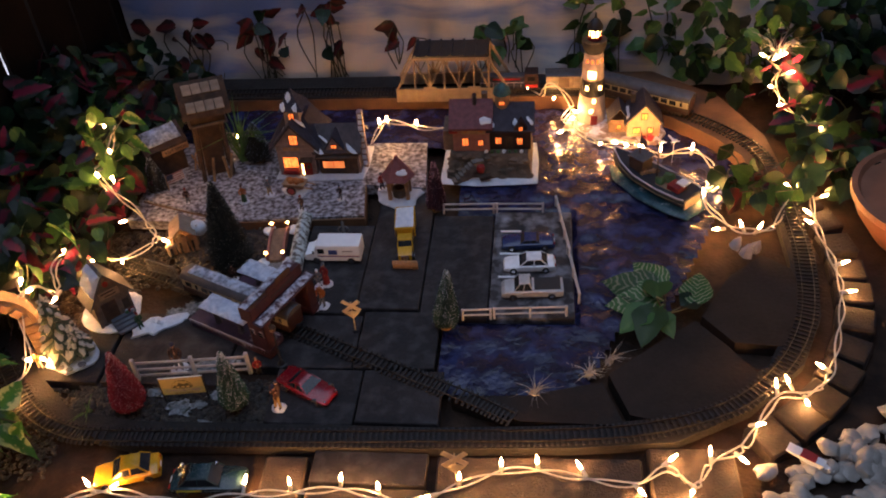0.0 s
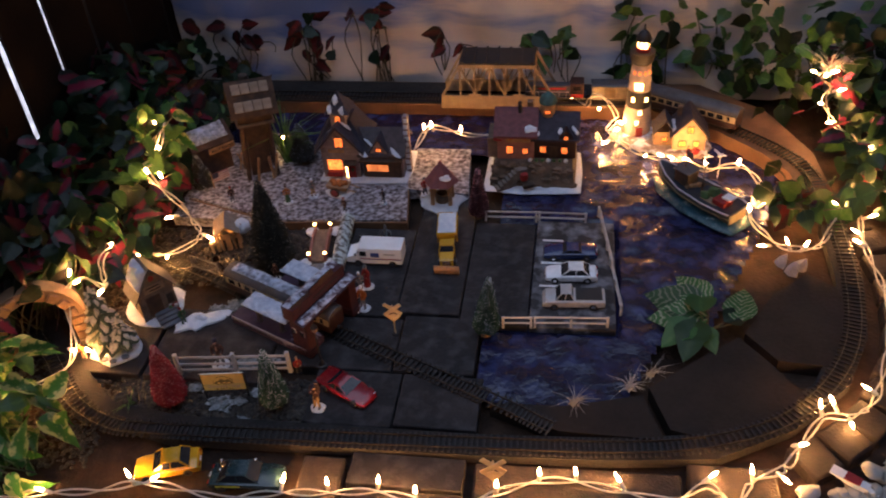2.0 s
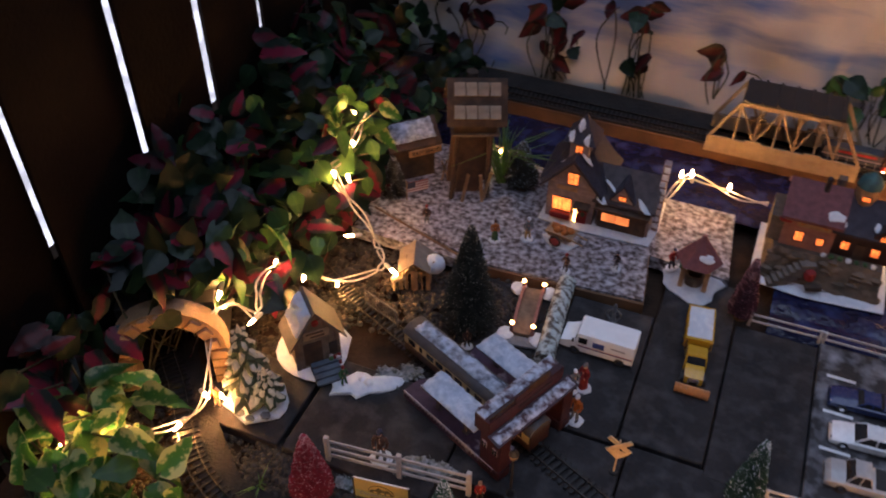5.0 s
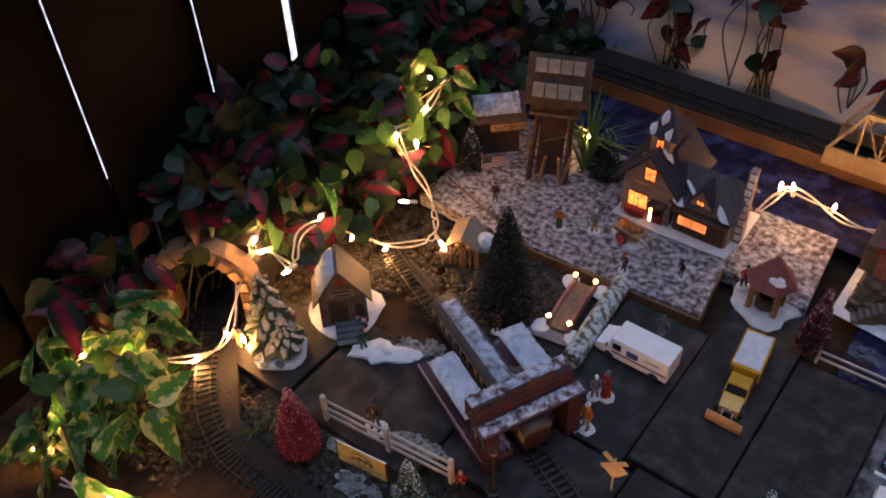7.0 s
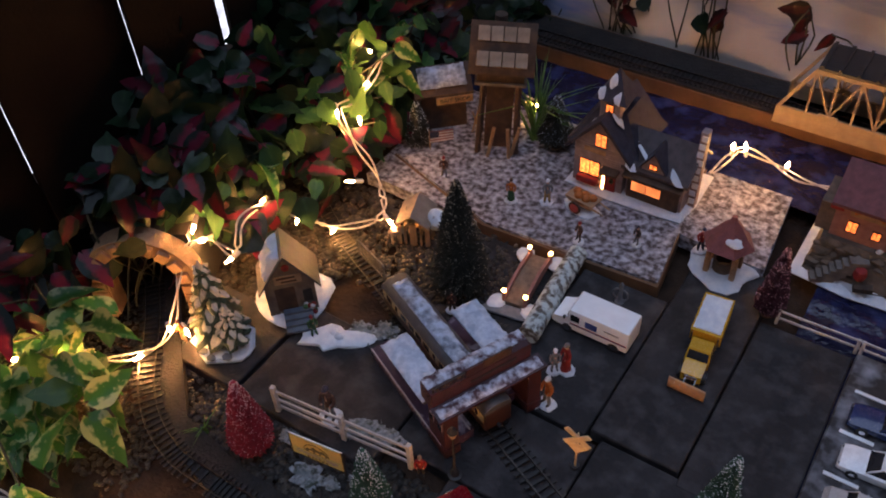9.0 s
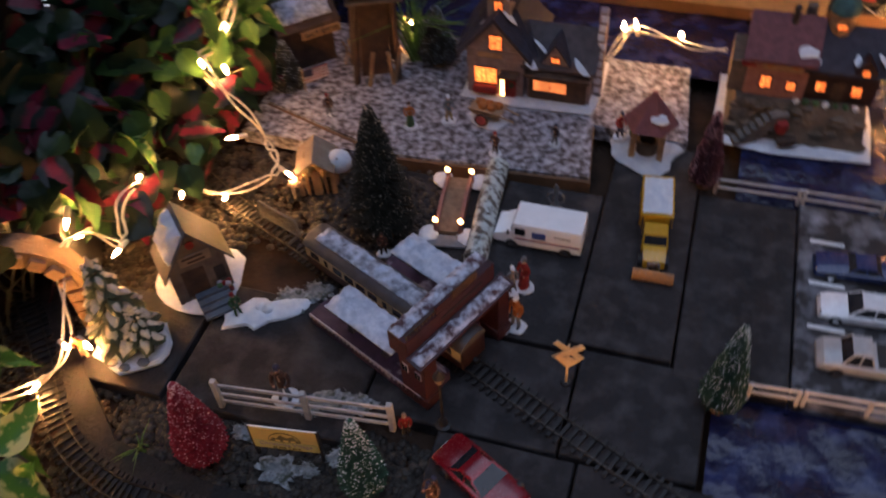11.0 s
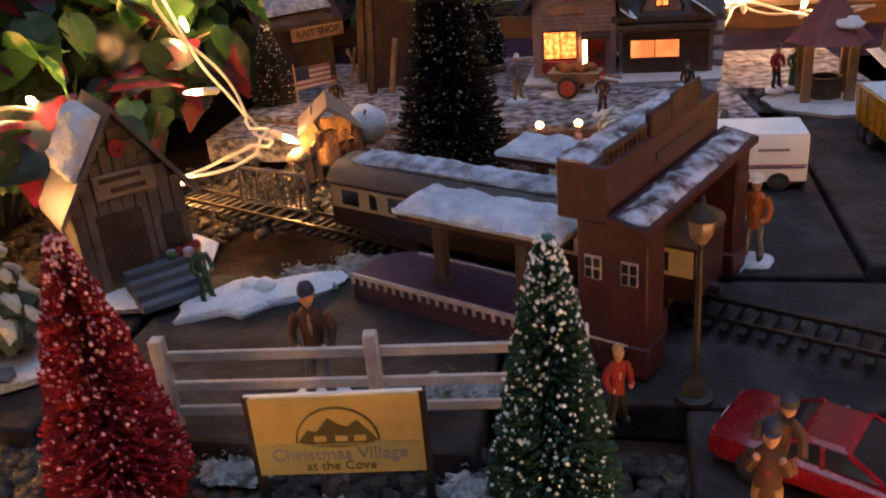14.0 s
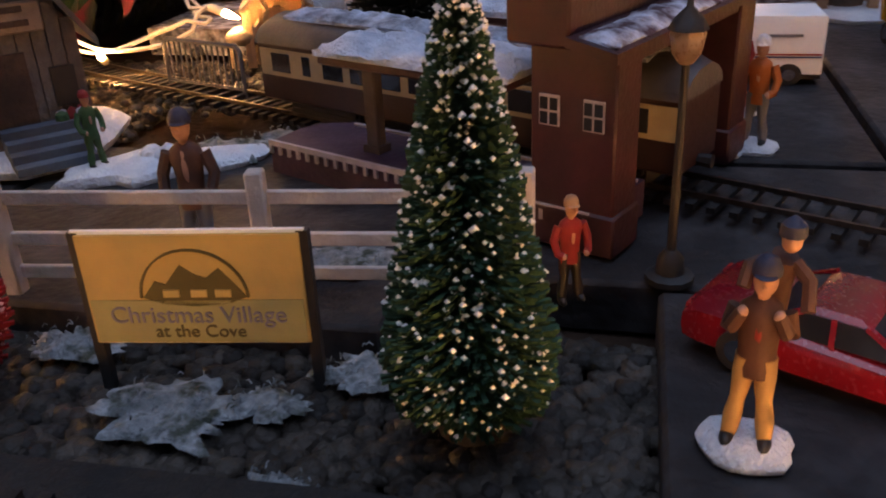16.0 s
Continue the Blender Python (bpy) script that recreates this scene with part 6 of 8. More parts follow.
for s in (-1, 1):
    for k in range(4):
        part("stone", Mesh().at(s * 0.059, -0.0135, k * 0.0145, 0.022, 0.006, 0.0132, bevel=0.001), M_STONE, tp)
part("tunnel_lining", Mesh().prism([(-0.060, 0), (-0.060, 0.11), (0.060, 0.11), (0.060, 0), (0.055, 0), (0.055, 0.104), (-0.055, 0.104), (-0.055, 0)], -0.16, -0.013, pose(0, 0, 0, 90, 0, 0)), M_BLACKP, tp)
part("tunnel_end", Mesh().at(0, 0.162, 0, 0.12, 0.004, 0.11), M_BLACKP, tp)

# ---- stone footbridge with lamps
sb = thing("stone_bridge", "small stone footbridge with four glowing lamps", "footbridge", pose(-0.194, 1.143, 0, 0, 0, 7) @ Matrix.Diagonal((0.90, 0.92, 0.76, 1)))
dk = []
for k in range(9):
    u = -1 + k / 4
    z = 0.008 + 0.009 * (1 - u * u)
    dk.append([(-0.014, u * 0.044, max(z - 0.006, 0)), (0.014, u * 0.044, max(z - 0.006, 0)), (0.014, u * 0.044, z), (-0.014, u * 0.044, z)])
part("deck", Mesh().loft(dk), mat("warm_cobble", (0.30, 0.20, 0.13), (0.17, 0.11, 0.07), 0.8, scale=110, bump=0.9), sb, "cobbled deck")
for s in (-1, 1):
    part("parapet", Mesh().loft([[(s * 0.0135 + dx, -0.044 + 0.011 * k, zz) for dx, zz in ((-0.002, 0.006), (0.002, 0.006), (0.002, 0.016 + 0.008 * (1 - (k / 4 - 1) ** 2)), (-0.002, 0.016 + 0.008 * (1 - (k / 4 - 1) ** 2)))] for k in range(9)]), M_PINKWALL, sb, "low brick parapet")
    for y in (-0.042, 0.040):
        lamp = part("lamp_post", Mesh().cyl(0.003, 0.0022, 0.022, pose(s * 0.0145, y, 0.002), 8), M_PINKWALL, sb)
        part("lamp_globe", Mesh().ball(0.0032, pose(s * 0.0145, y, 0.0265), 10, 7), M_WARMER, lamp, "glowing round lamp globe")
        part("snowdrift", Mesh().blob(0.012, Matrix.Translation((s * 0.022, y + math.copysign(0.004, y), 0.002)) @ Matrix.Diagonal((1, 1.1, 0.6, 1)), 2, 0.3, int(y * 900 + s)), M_SNOW, sb, "white snowdrift")
part("base", puddle(Mesh(), [(-0.040, -0.064), (0.030, -0.062), (0.036, -0.045), (-0.030, -0.046)], 0.003), M_GREYC, sb)
lg = Mesh()
lg.tube([(-0.150, 1.066, 0.012), (-0.153, 1.10, 0.0125), (-0.158, 1.15, 0.012), (-0.162, 1.206, 0.012)], 0.0118, 14)
solo("log", lg, M_BIRCH, "frosted log lying beside the footbridge", "log")

# ---- manger stable with reindeer
sh = thing("stable", "small tan stable shelter with a pale roof", "shelter", pose(-0.348, 1.142, 0.002, 0, 0, 20))
for x, y in ((-0.018, -0.016), (0.0, -0.017), (0.018, -0.016), (-0.018, 0.014), (0.018, 0.014)):
    part("post", Mesh().at(x, y, 0, 0.004, 0.004, 0.034), M_TANWOOD, sh)
part("back_wall", Mesh().at(0, 0.014, 0, 0.038, 0.003, 0.034), M_TANWOOD, sh)
part("roof", Mesh().roof(0.040, 0.036, 0.015, 0.003, 0.002, pose(0, 0, 0.034, 0, 0, 90)), M_GREYWOODL, sh, "weathered roof")
for k in range(6):
    part("slat", Mesh().at(-0.016 + k * 0.0064, -0.0175, 0.0, 0.0022, 0.0016, 0.033), M_TANWOOD, sh)
part("snow_bag", Mesh().blob(0.013, Matrix.Translation((0.026, 0.0, 0.030)) @ Matrix.Diagonal((1, 1, 1.1, 1)), 2, 0.2, 7), M_SNOW, sh, "white snow-covered sack")
for k, (x, r) in enumerate(((-0.012, 160), (0.012, 20))):
    d = Mesh().blob(0.006, Matrix.Translation((0, 0, 0.016)) @ Matrix.Diagonal((1.8, 0.9, 0.9, 1)), 2, 0.1, k).blob(0.0042, Matrix.Translation((0.014, 0, 0.025)) @ Matrix.Diagonal((1.4, 0.8, 0.9, 1)), 1, 0.1, k)
    d.tube([(0.007, 0, 0.018), (0.013, 0, 0.025)], 0.003, 6)
    for lx in (-0.007, 0.007):
        for ly in (-0.003, 0.003):
            d.cyl(0.0014, 0.0018, 0.014, pose(lx, ly, 0), 5)
    for s in (-1, 1):
        d.tube([(0.013, s * 0.002, 0.028), (0.010, s * 0.006, 0.036), (0.012, s * 0.008, 0.042)], 0.0009, 4)
    solo("toy_deer", d, M_GREYWOODL, "pale tan toy deer above the stable roof", "toy deer", pose(-0.348 + x, 1.158 - 0.012 * k, 0.030 if k == 0 else 0.002, 0, 0, r) if k else pose(-0.362, 1.122, 0.002, 0, 0, 40) @ Matrix.Scale(1.12, 4), "toy deer")

# ---- crowd barrier
cbz = thing("crowd_barrier", "grey metal crowd barrier beside the track", "barrier", pose(-0.388, 1.077, 0.0, 0, 0, -20) @ Matrix.Diagonal((0.79, 1, 0.92, 1)))
part("frame", Mesh().tube([(0, 0, 0), (0, 0, 0.028), (0.003, 0, 0.031), (0.067, 0, 0.031), (0.070, 0, 0.028), (0.070, 0, 0)], 0.0013, 6).tube([(0, 0, 0.007), (0.070, 0, 0.007)], 0.001, 5), M_ROOFGREY, cbz)
for k in range(13):
    part("bar", Mesh().cyl(0.0007, 0.0007, 0.024, pose(0.005 + k * 0.005, 0, 0.007), 5), M_ROOFGREY, cbz)
for x in (0.008, 0.062):
    part("foot", Mesh().at(x, 0, 0, 0.003, 0.022, 0.002), M_ROOFGREY, cbz)


# ---------------------------------------------------------------- figurines (one plain mesh each)
def figure(label, m, h, coat, legs, hat, base=True, rider=None, skirt=False):
    f = Mesh()
    mats = [M_SNOW, coat, legs, M_SKIN, hat, M_BLACKP, M_REDC]
    k = h / 0.05
    z = 0.0
    if base:
        f.slot = 0
        puddle(f, oval(0.0132 * k, 0.0106 * k, 18, 0.2, h * 900), 0.0024)
        z = 0.0026
    f.slot = 2
    if skirt:
        f.lathe([(0.0078 * k, z), (0.0070 * k, z + 0.008 * k), (0.0050 * k, z + 0.022 * k)], 14, None, 0.15, h * 300)
    else:
        for s in (-1, 1):
            f.tube([(s * 0.0046 * k, -0.0012 * k, z + 0.001), (s * 0.0041 * k, -0.0006 * k, z + 0.006 * k), (s * 0.0033 * k, -0.0010 * k, z + 0.0115 * k), (s * 0.0027 * k, 0, z + 0.0175 * k), (s * 0.0022 * k, 0.0002 * k, z + 0.0225 * k)], lambda u: (0.0020 + 0.0004 * math.sin(u * 9) + 0.0010 * u) * k, 9)
        f.slot = 5
        for s in (-1, 1):
            f.blob(0.0026 * k, Matrix.Translation((s * 0.0048 * k, -0.0026 * k, z + 0.0010)) @ Matrix.Diagonal((0.78, 1.5, 0.7, 1)), 2, 0.1, 1)
    f.slot = 1
    f.lathe([(0.0052 * k, z + 0.0180 * k), (0.0053 * k, z + 0.0205 * k), (0.0047 * k, z + 0.0240 * k), (0.0052 * k, z + 0.0295 * k), (0.0059 * k, z + 0.0335 * k), (0.0050 * k, z + 0.0358 * k), (0.0022 * k, z + 0.0378 * k)], 16, Matrix.Diagonal((1.0, 0.68, 1, 1)), 0.16, h * 500)
    f.slot = 6 if rider else 3
    f.blob(0.0030 * k, Matrix.Translation((0, -0.0029 * k, z + 0.0312 * k)) @ Matrix.Diagonal((0.40, 0.34, 1.7, 1)), 2, 0.2, 2)
    f.slot = 1
    for s in (-1, 1):
        arm = [(s * 0.0060 * k, 0, z + 0.0345 * k), (s * 0.0086 * k, -0.0006 * k, z + 0.0285 * k), (s * 0.0078 * k, -0.0034 * k, z + 0.0238 * k), (s * 0.0058 * k, -0.0056 * k, z + 0.0232 * k)]
        if rider:
            arm = [(s * 0.0060 * k, 0, z + 0.0345 * k), (s * 0.0076 * k, -0.0008 * k, z + 0.0290 * k), (s * 0.0066 * k, -0.0036 * k, z + 0.0310 * k), (s * 0.0044 * k, -0.0040 * k, z + 0.0350 * k)]
        f.tube(arm, lambda u: (0.0023 - 0.0006 * u) * k, 8)
        f.slot = 3
        f.ball(0.0015 * k, pose(*arm[-1]), 8, 6)
        f.slot = 1
    f.slot = 3
    f.cyl(0.0016 * k, 0.0016 * k, 0.003 * k, pose(0, -0.0004 * k, z + 0.0368 * k), 8)
    f.ball(0.0034 * k, Matrix.Translation((0, -0.0010 * k, z + 0.0418 * k)) @ Matrix.Diagonal((0.88, 0.95, 1.12, 1)), 12, 9)
    f.blob(0.0008 * k, pose(0, -0.0044 * k, z + 0.0414 * k), 1, 0, 1)
    f.slot = 4
    f.lathe([(0.0037 * k, z + 0.0432 * k), (0.0037 * k, z + 0.0448 * k), (0.0026 * k, z + 0.0468 * k), (0.0008 * k, z + 0.0476 * k)], 12, Matrix.Translation((0, -0.0004 * k, 0)), 0.15, 4)
    f.blob(0.0030 * k, Matrix.Translation((0, -0.0030 * k, z + 0.0436 * k)) @ Matrix.Diagonal((0.95, 0.9, 0.16, 1)), 2, 0.1, 3)
    if rider:
        f.slot = 1
        f.tube([(0.0010 * k, 0.0052 * k, z + 0.0320 * k), (0.0022 * k, 0.0050 * k, z + 0.0400 * k), (0.0036 * k, 0.0034 * k, z + 0.0462 * k)], lambda u: (0.0046 - 0.0012 * u) * k, 10)
        f.tube([(0.0060 * k, 0.003 * k, z + 0.0450 * k), (0.0098 * k, 0.0010 * k, z + 0.0420 * k), (0.0104 * k, -0.0026 * k, z + 0.0365 * k)], 0.0018 * k, 7)
        f.tube([(0.0000 * k, 0.003 * k, z + 0.0450 * k), (-0.0044 * k, 0.0004 * k, z + 0.0440 * k), (-0.0050 * k, -0.0022 * k, z + 0.0400 * k)], 0.0018 * k, 7)
        f.slot = 3
        f.ball(0.0029 * k, Matrix.Translation((0.0046 * k, 0.0020 * k, z + 0.0508 * k)) @ Matrix.Diagonal((0.9, 0.95, 1.1, 1)), 10, 8)
        f.slot = 4
        f.lathe([(0.0033 * k, 0.0515 * k), (0.0030 * k, 0.0540 * k), (0.0006 * k, 0.0558 * k)], 10, pose(0.0046 * k, 0.0024 * k, z))
    ob = new("figurine", f.data("figurine", mats))
    ob.matrix_basis = m @ Matrix.Diagonal((0.86, 0.90, 1.0, 1))
    return tagged(ob, label, "figurine", "village figurines")


figure("figurine of a man carrying a child on a snow base", pose(-0.115, 0.812, 0, 0, 0, -12), 0.046, M_BROWN, M_TAN, M_NAVY, rider=True)
figure("figurine of a man in brown coat and navy cap", pose(-0.271, 0.877, 0, 0, 0, 10), 0.053, M_BROWN, M_GREYC, M_NAVY)
figure("small figurine with red jacket behind the green tree", pose(-0.157, 0.872, 0, 0, 0, 30), 0.034, M_REDC, M_BLACKP, M_TANWOOD, base=False)
figure("figurine of a woman in a bright red coat", pose(-0.098, 1.054, 0, 0, 0, -30), 0.044, M_REDC, M_REDC, M_GREYC, skirt=True)
figure("figurine in grey coat beside the red one", pose(-0.108, 1.047, 0, 0, 0, 40), 0.036, M_GREYC, M_GREYC, M_WHITE)
figure("figurine in an orange coat on a grey base", pose(-0.094, 1.006, 0, 0, 0, -20), 0.046, M_ORANGE, M_GREYC, M_SNOW)
figure("figurine in a grey coat on a grey base", pose(-0.108, 1.000, 0, 0, 0, 20), 0.042, M_GREYC, M_NAVY, M_GREYC)
figure("figurine in green and orange on the snow mat", pose(-0.276, 1.245, 0.0125, 0, 0, 20), 0.036, M_ORANGE, M_GREEN, M_BROWN, skirt=True)
figure("figurine with tan sack on the snow mat", pose(-0.236, 1.265, 0.0125, 0, 0, 30), 0.038, M_GREYC, M_TAN, M_SNOW)
figure("figurine in brown coat on the snow mat edge", pose(-0.170, 1.222, 0.0125, 0, 0, -20), 0.032, M_BROWN, M_DARKWOOD, M_REDC)
figure("figurine of a child in dark clothes on the mat", pose(-0.110, 1.252, 0.0125, 0, 0, -20), 0.030, M_MAROON, M_GREYC, M_NAVY)
figure("figurine in red beside the brown shelter", pose(-0.044, 1.284, 0.010, 0, 0, 30), 0.036, M_REDC, M_NAVY, M_NAVY)
figure("figurine in green beside the brown shelter", pose(-0.030, 1.290, 0.010, 0, 0, 0), 0.034, M_GREEN, M_GREEN, M_BROWN, skirt=True)
figure("figurine in brown near the bait shop", pose(-0.376, 1.245, 0.009, 0, 0, 20), 0.034, M_BROWN, M_GREYC, M_REDC)
figure("figurine with green trousers on the ice patch", pose(-0.354, 0.951, 0.004, 0, 0, 60), 0.034, M_GREEN, M_GREEN, M_REDC, base=False)
figure("reddish figurine beside the resin pine", pose(-0.470, 0.868, 0.006, 0, 0, 0), 0.036, M_ORANGE, M_SKIN, M_BROWN, base=False)
figure("dark figurine standing near the station line", pose(-0.245, 1.062, 0.0, 0, 0, 30), 0.032, M_BROWN, M_DARKWOOD, M_DARKWOOD)
ice = Mesh()
puddle(ice, oval(0.033, 0.017, 20, 0.9, 17), 0.004, pose(-0.340, 0.955, 0.0, 0, 0, 25))
ice.blob(0.006, pose(-0.328, 0.962, 0.005), 2, 0.3, 3).blob(0.005, pose(-0.337, 0.964, 0.005), 2, 0.3, 5)
solo("snow_patch", ice, M_SNOW, "white snow plate with a small snow heap", "snow base")

# hand cart
hc = thing("hand_cart", "wooden hand cart with orange pumpkins on snow", "cart", pose(-0.192, 1.276, 0.0125, 0, 0, -10))
part("base", puddle(Mesh(), oval(0.024, 0.014, 14, 0.3, 6), 0.003), M_SNOW, hc, "white snow base")
part("tray", Mesh().loft([[(-0.016, -0.009, 0.013), (0.016, -0.009, 0.013), (0.016, 0.009, 0.013), (-0.016, 0.009, 0.013)], [(-0.020, -0.011, 0.021), (0.020, -0.011, 0.021), (0.020, 0.011, 0.021), (-0.020, 0.011, 0.021)]]), M_TANWOOD, hc, "wooden tray")
for s in (-1, 1):
    wq = part("wheel", Mesh().cyl(0.0085, 0.0085, 0.002, pose(-0.003, s * 0.0125, 0.0105, 90, 0, 0), 18), M_DARKWOOD, hc)
    part("hub", Mesh().cyl(0.0060, 0.0060, 0.003, pose(-0.003, s * 0.0128 + 0.0004, 0.0105, 90, 0, 0), 14), mat("wheel_red", (0.5, 0.07, 0.06), None, 0.5), wq, "red wheel disc")
    part("handle", Mesh().tube([(0.016, s * 0.008, 0.017), (0.034, s * 0.007, 0.014)], 0.0011, 5), M_TANWOOD, hc)
for k in range(5):
    part("pumpkin", Mesh().ball(0.0058, Matrix.Translation((-0.011 + 0.0055 * k, 0.003 * (-1) ** k, 0.0225)) @ Matrix.Diagonal((1, 1, 0.75, 1)), 9, 6), M_ORANGE, hc, "orange pumpkin")
# ---------------------------------------------------------------- stones and ground details
def pebbles(name, label, n, area, size, mt, seed, z=-0.016, flat=0.7):
    """A scatter of small stones joined into one stuff object."""
    rg = random.Random(seed)
    unit = bmesh.new()
    bmesh.ops.create_icosphere(unit, subdivisions=1, radius=1.0)
    base = [v.co.copy() for v in unit.verts]
    fs = [[v.index for v in f.verts] for f in unit.faces]
    unit.free()
    vs, faces = [], []
    for i in range(n):
        x, y = area(rg)
        s = rg.uniform(*size)
        sc = Vector((s * rg.uniform(0.8, 1.4), s, s * flat * rg.uniform(0.7, 1.2)))
        rot = Euler((rg.uniform(-0.4, 0.4), rg.uniform(-0.4, 0.4), rg.uniform(0, 6.3))).to_matrix()
        k = len(vs)
        for c in base:
            p = c * (1 + 0.22 * noise.noise(c * 1.7 + Vector((i * 1.3, 0, 0))))
            vs.append(rot @ Vector((p.x * sc.x, p.y * sc.y, p.z * sc.z)) + Vector((x, y, z + sc.z * 0.5)))
        faces += [[a + k for a in f] for f in fs]
    me = bpy.data.meshes.new(name)
    me.from_pydata(vs, [], faces)
    me.materials.append(mt)
    me.shade_smooth()
    return tagged(new(name, me), label, "stones", kind="stuff")


def island(m, lo, hi):
    """Lets each joined stone take its own shade."""
    n, l = m.node_tree.nodes, m.node_tree.links
    geo, ramp = n.new("ShaderNodeNewGeometry"), n.new("ShaderNodeValToRGB")
    ramp.color_ramp.elements[0].color, ramp.color_ramp.elements[1].color = (*lo, 1), (*hi, 1)
    l.new(geo.outputs["Random Per Island"], ramp.inputs["Fac"])
    mul = n.new("ShaderNodeMixRGB")
    mul.blend_type = "MULTIPLY"
    mul.inputs["Fac"].default_value = 1.0
    src = n["Principled BSDF"].inputs["Base Color"].links[0].from_socket
    l.new(src, mul.inputs[1]), l.new(ramp.outputs["Color"], mul.inputs[2])
    l.new(mul.outputs[0], n["Principled BSDF"].inputs["Base Color"])
    return m


M_GRIT = island(mat("bed_gravel", (0.080, 0.070, 0.060), (0.034, 0.032, 0.026), 0.7, scale=90, bump=0.6), (0.12, 0.10, 0.09), (1.0, 0.92, 0.86))
M_GRITD = island(mat("dark_gravel", (0.075, 0.062, 0.050), (0.036, 0.030, 0.024), 0.6, scale=90, bump=0.6), (0.2, 0.2, 0.2), (1.0, 0.95, 0.9))
M_COTTON = mat("cotton_snow", (0.42, 0.46, 0.50), (0.13, 0.15, 0.16), 0.95, scale=120, bump=1.0, frost=(0.05, 0.06, 0.045), amount=0.44, fscale=150, soft=0.2)
M_WPEB = mat("white_pebble", (0.42, 0.39, 0.35), (0.27, 0.25, 0.22), 0.5, scale=40, bump=0.3)
pebbles("bed_gravel", "small brown and grey stones in the planted bed", 3600, lambda r: (r.uniform(-0.41, -0.13), r.uniform(0.770, 0.868)), (0.0018, 0.0050), M_GRIT, 1, -0.014)
pebbles("track_gravel", "dark gravel and debris around the tall tree", 1500, lambda r: (r.gauss(-0.30, 0.06), r.gauss(1.12, 0.035)), (0.0015, 0.005), M_GRITD, 2, -0.004)
pebbles("wet_gravel", "dark wet gravel behind the huts", 1500, lambda r: (r.uniform(-0.56, -0.40), r.uniform(0.96, 1.20)), (0.002, 0.006), M_GRITD, 3, -0.018)
def cotton(x, y, r, k, z):
    """A torn, fuzzy pad of cotton snow: a thin lumpy sheet with ragged rim and loose fibres."""
    rg = random.Random(300 + k)
    f = Mesh()
    rings = []
    n = 60
    for u, h in ((1.0, 0.0), (0.95, 0.0005), (0.80, 0.0013), (0.6, 0.0018), (0.4, 0.0021), (0.2, 0.0022), (0.05, 0.0022)):
        ring = []
        for i in range(n):
            a = 2 * math.pi * i / n
            rag = 1 + 0.42 * noise.noise((math.cos(a) * 1.6 + k * 2.1, math.sin(a) * 1.6, k)) + 0.40 * noise.noise((math.cos(a) * 5, math.sin(a) * 5, k + 5)) + 0.22 * noise.noise((math.cos(a) * 14, math.sin(a) * 14, k))
            px, py = r * u * rag * math.cos(a), r * 0.62 * u * rag * math.sin(a)
            ring.append((px, py, h + (0.0022 * noise.noise((px * 170, py * 170, k)) if u < 0.97 else 0) + 0.001))
        rings.append(ring)
    f.loft(rings)
    for j in range(26):
        a, u = rg.uniform(0, 6.28), rg.uniform(0.3, 1.1)
        p = Vector((r * u * math.cos(a), r * 0.62 * u * math.sin(a), 0.0035))
        d = Vector((rg.gauss(0, 1), rg.gauss(0, 1), rg.uniform(0.1, 0.9))).normalized() * rg.uniform(0.001, 0.0025)
        f.tube([p, p + d * 0.5 + Vector((0, 0, 0.0008)), p + d], 0.00022, 3)
    return solo("snow_tuft", f, M_COTTON, "torn pad of white cotton snow on the stones", "snow tuft", pose(x, y, z, 0, 0, rg.uniform(-20, 20)), "cotton snow tufts")


for k, (x, y, r) in enumerate(((-0.251, 0.814, 0.020), (-0.228, 0.820, 0.010), (-0.296, 0.840, 0.014), (-0.232, 0.884, 0.020), (-0.207, 0.888, 0.016), (-0.205, 0.838, 0.015), (-0.31, 0.985, 0.020), (-0.290, 1.000, 0.016), (-0.278, 0.776, 0.014), (-0.345, 0.842, 0.013), (-0.212, 0.790, 0.009), (-0.250, 0.872, 0.012))):
    cotton(x, y, r, k, -0.008 if y < 0.85 else 0.0)
wp = thing("white_pebbles", "heap of smooth white pebbles beside the edging", "pebbles", pose(0, 0, 0), kind="structure")
ST = [Mesh().blob(0.012, Matrix.Diagonal((1.25, 1.0, 0.72, 1)), 2, 0.35, k).data("pebble", M_WPEB) for k in range(6)]
for k in range(290):
    x, y = rnd.uniform(0.49, 0.74), rnd.uniform(0.62, 0.85)
    if (x - 0.36) ** 2 + (y - 1.12) ** 2 < 0.40 ** 2 or x + (0.85 - y) * 0.1 < 0.50:
        continue
    s = rnd.uniform(0.5, 1.05)
    part("pebble", ST[k % 6], None, wp, "", Matrix.Translation((x, y, -0.016 + 0.009 * rnd.random() ** 2 + 0.004 * s)) @ Euler((rnd.uniform(-0.4, 0.4), rnd.uniform(-0.4, 0.4), rnd.uniform(0, 6))).to_matrix().to_4x4() @ Matrix.Diagonal((s, s, s, 1)))
pot = thing("clay_pot", "round brown terracotta bowl lying at the edge", "pot", pose(0.822, 1.195, -0.03))
part("bowl", Mesh().lathe([(0.05, 0), (0.09, 0.02), (0.118, 0.06), (0.125, 0.09), (0.117, 0.09), (0.108, 0.06), (0.08, 0.026), (0.02, 0.02)], 40), mat("terracotta", (0.30, 0.12, 0.07), (0.20, 0.08, 0.045), 0.55, scale=20, bump=0.2), pot)
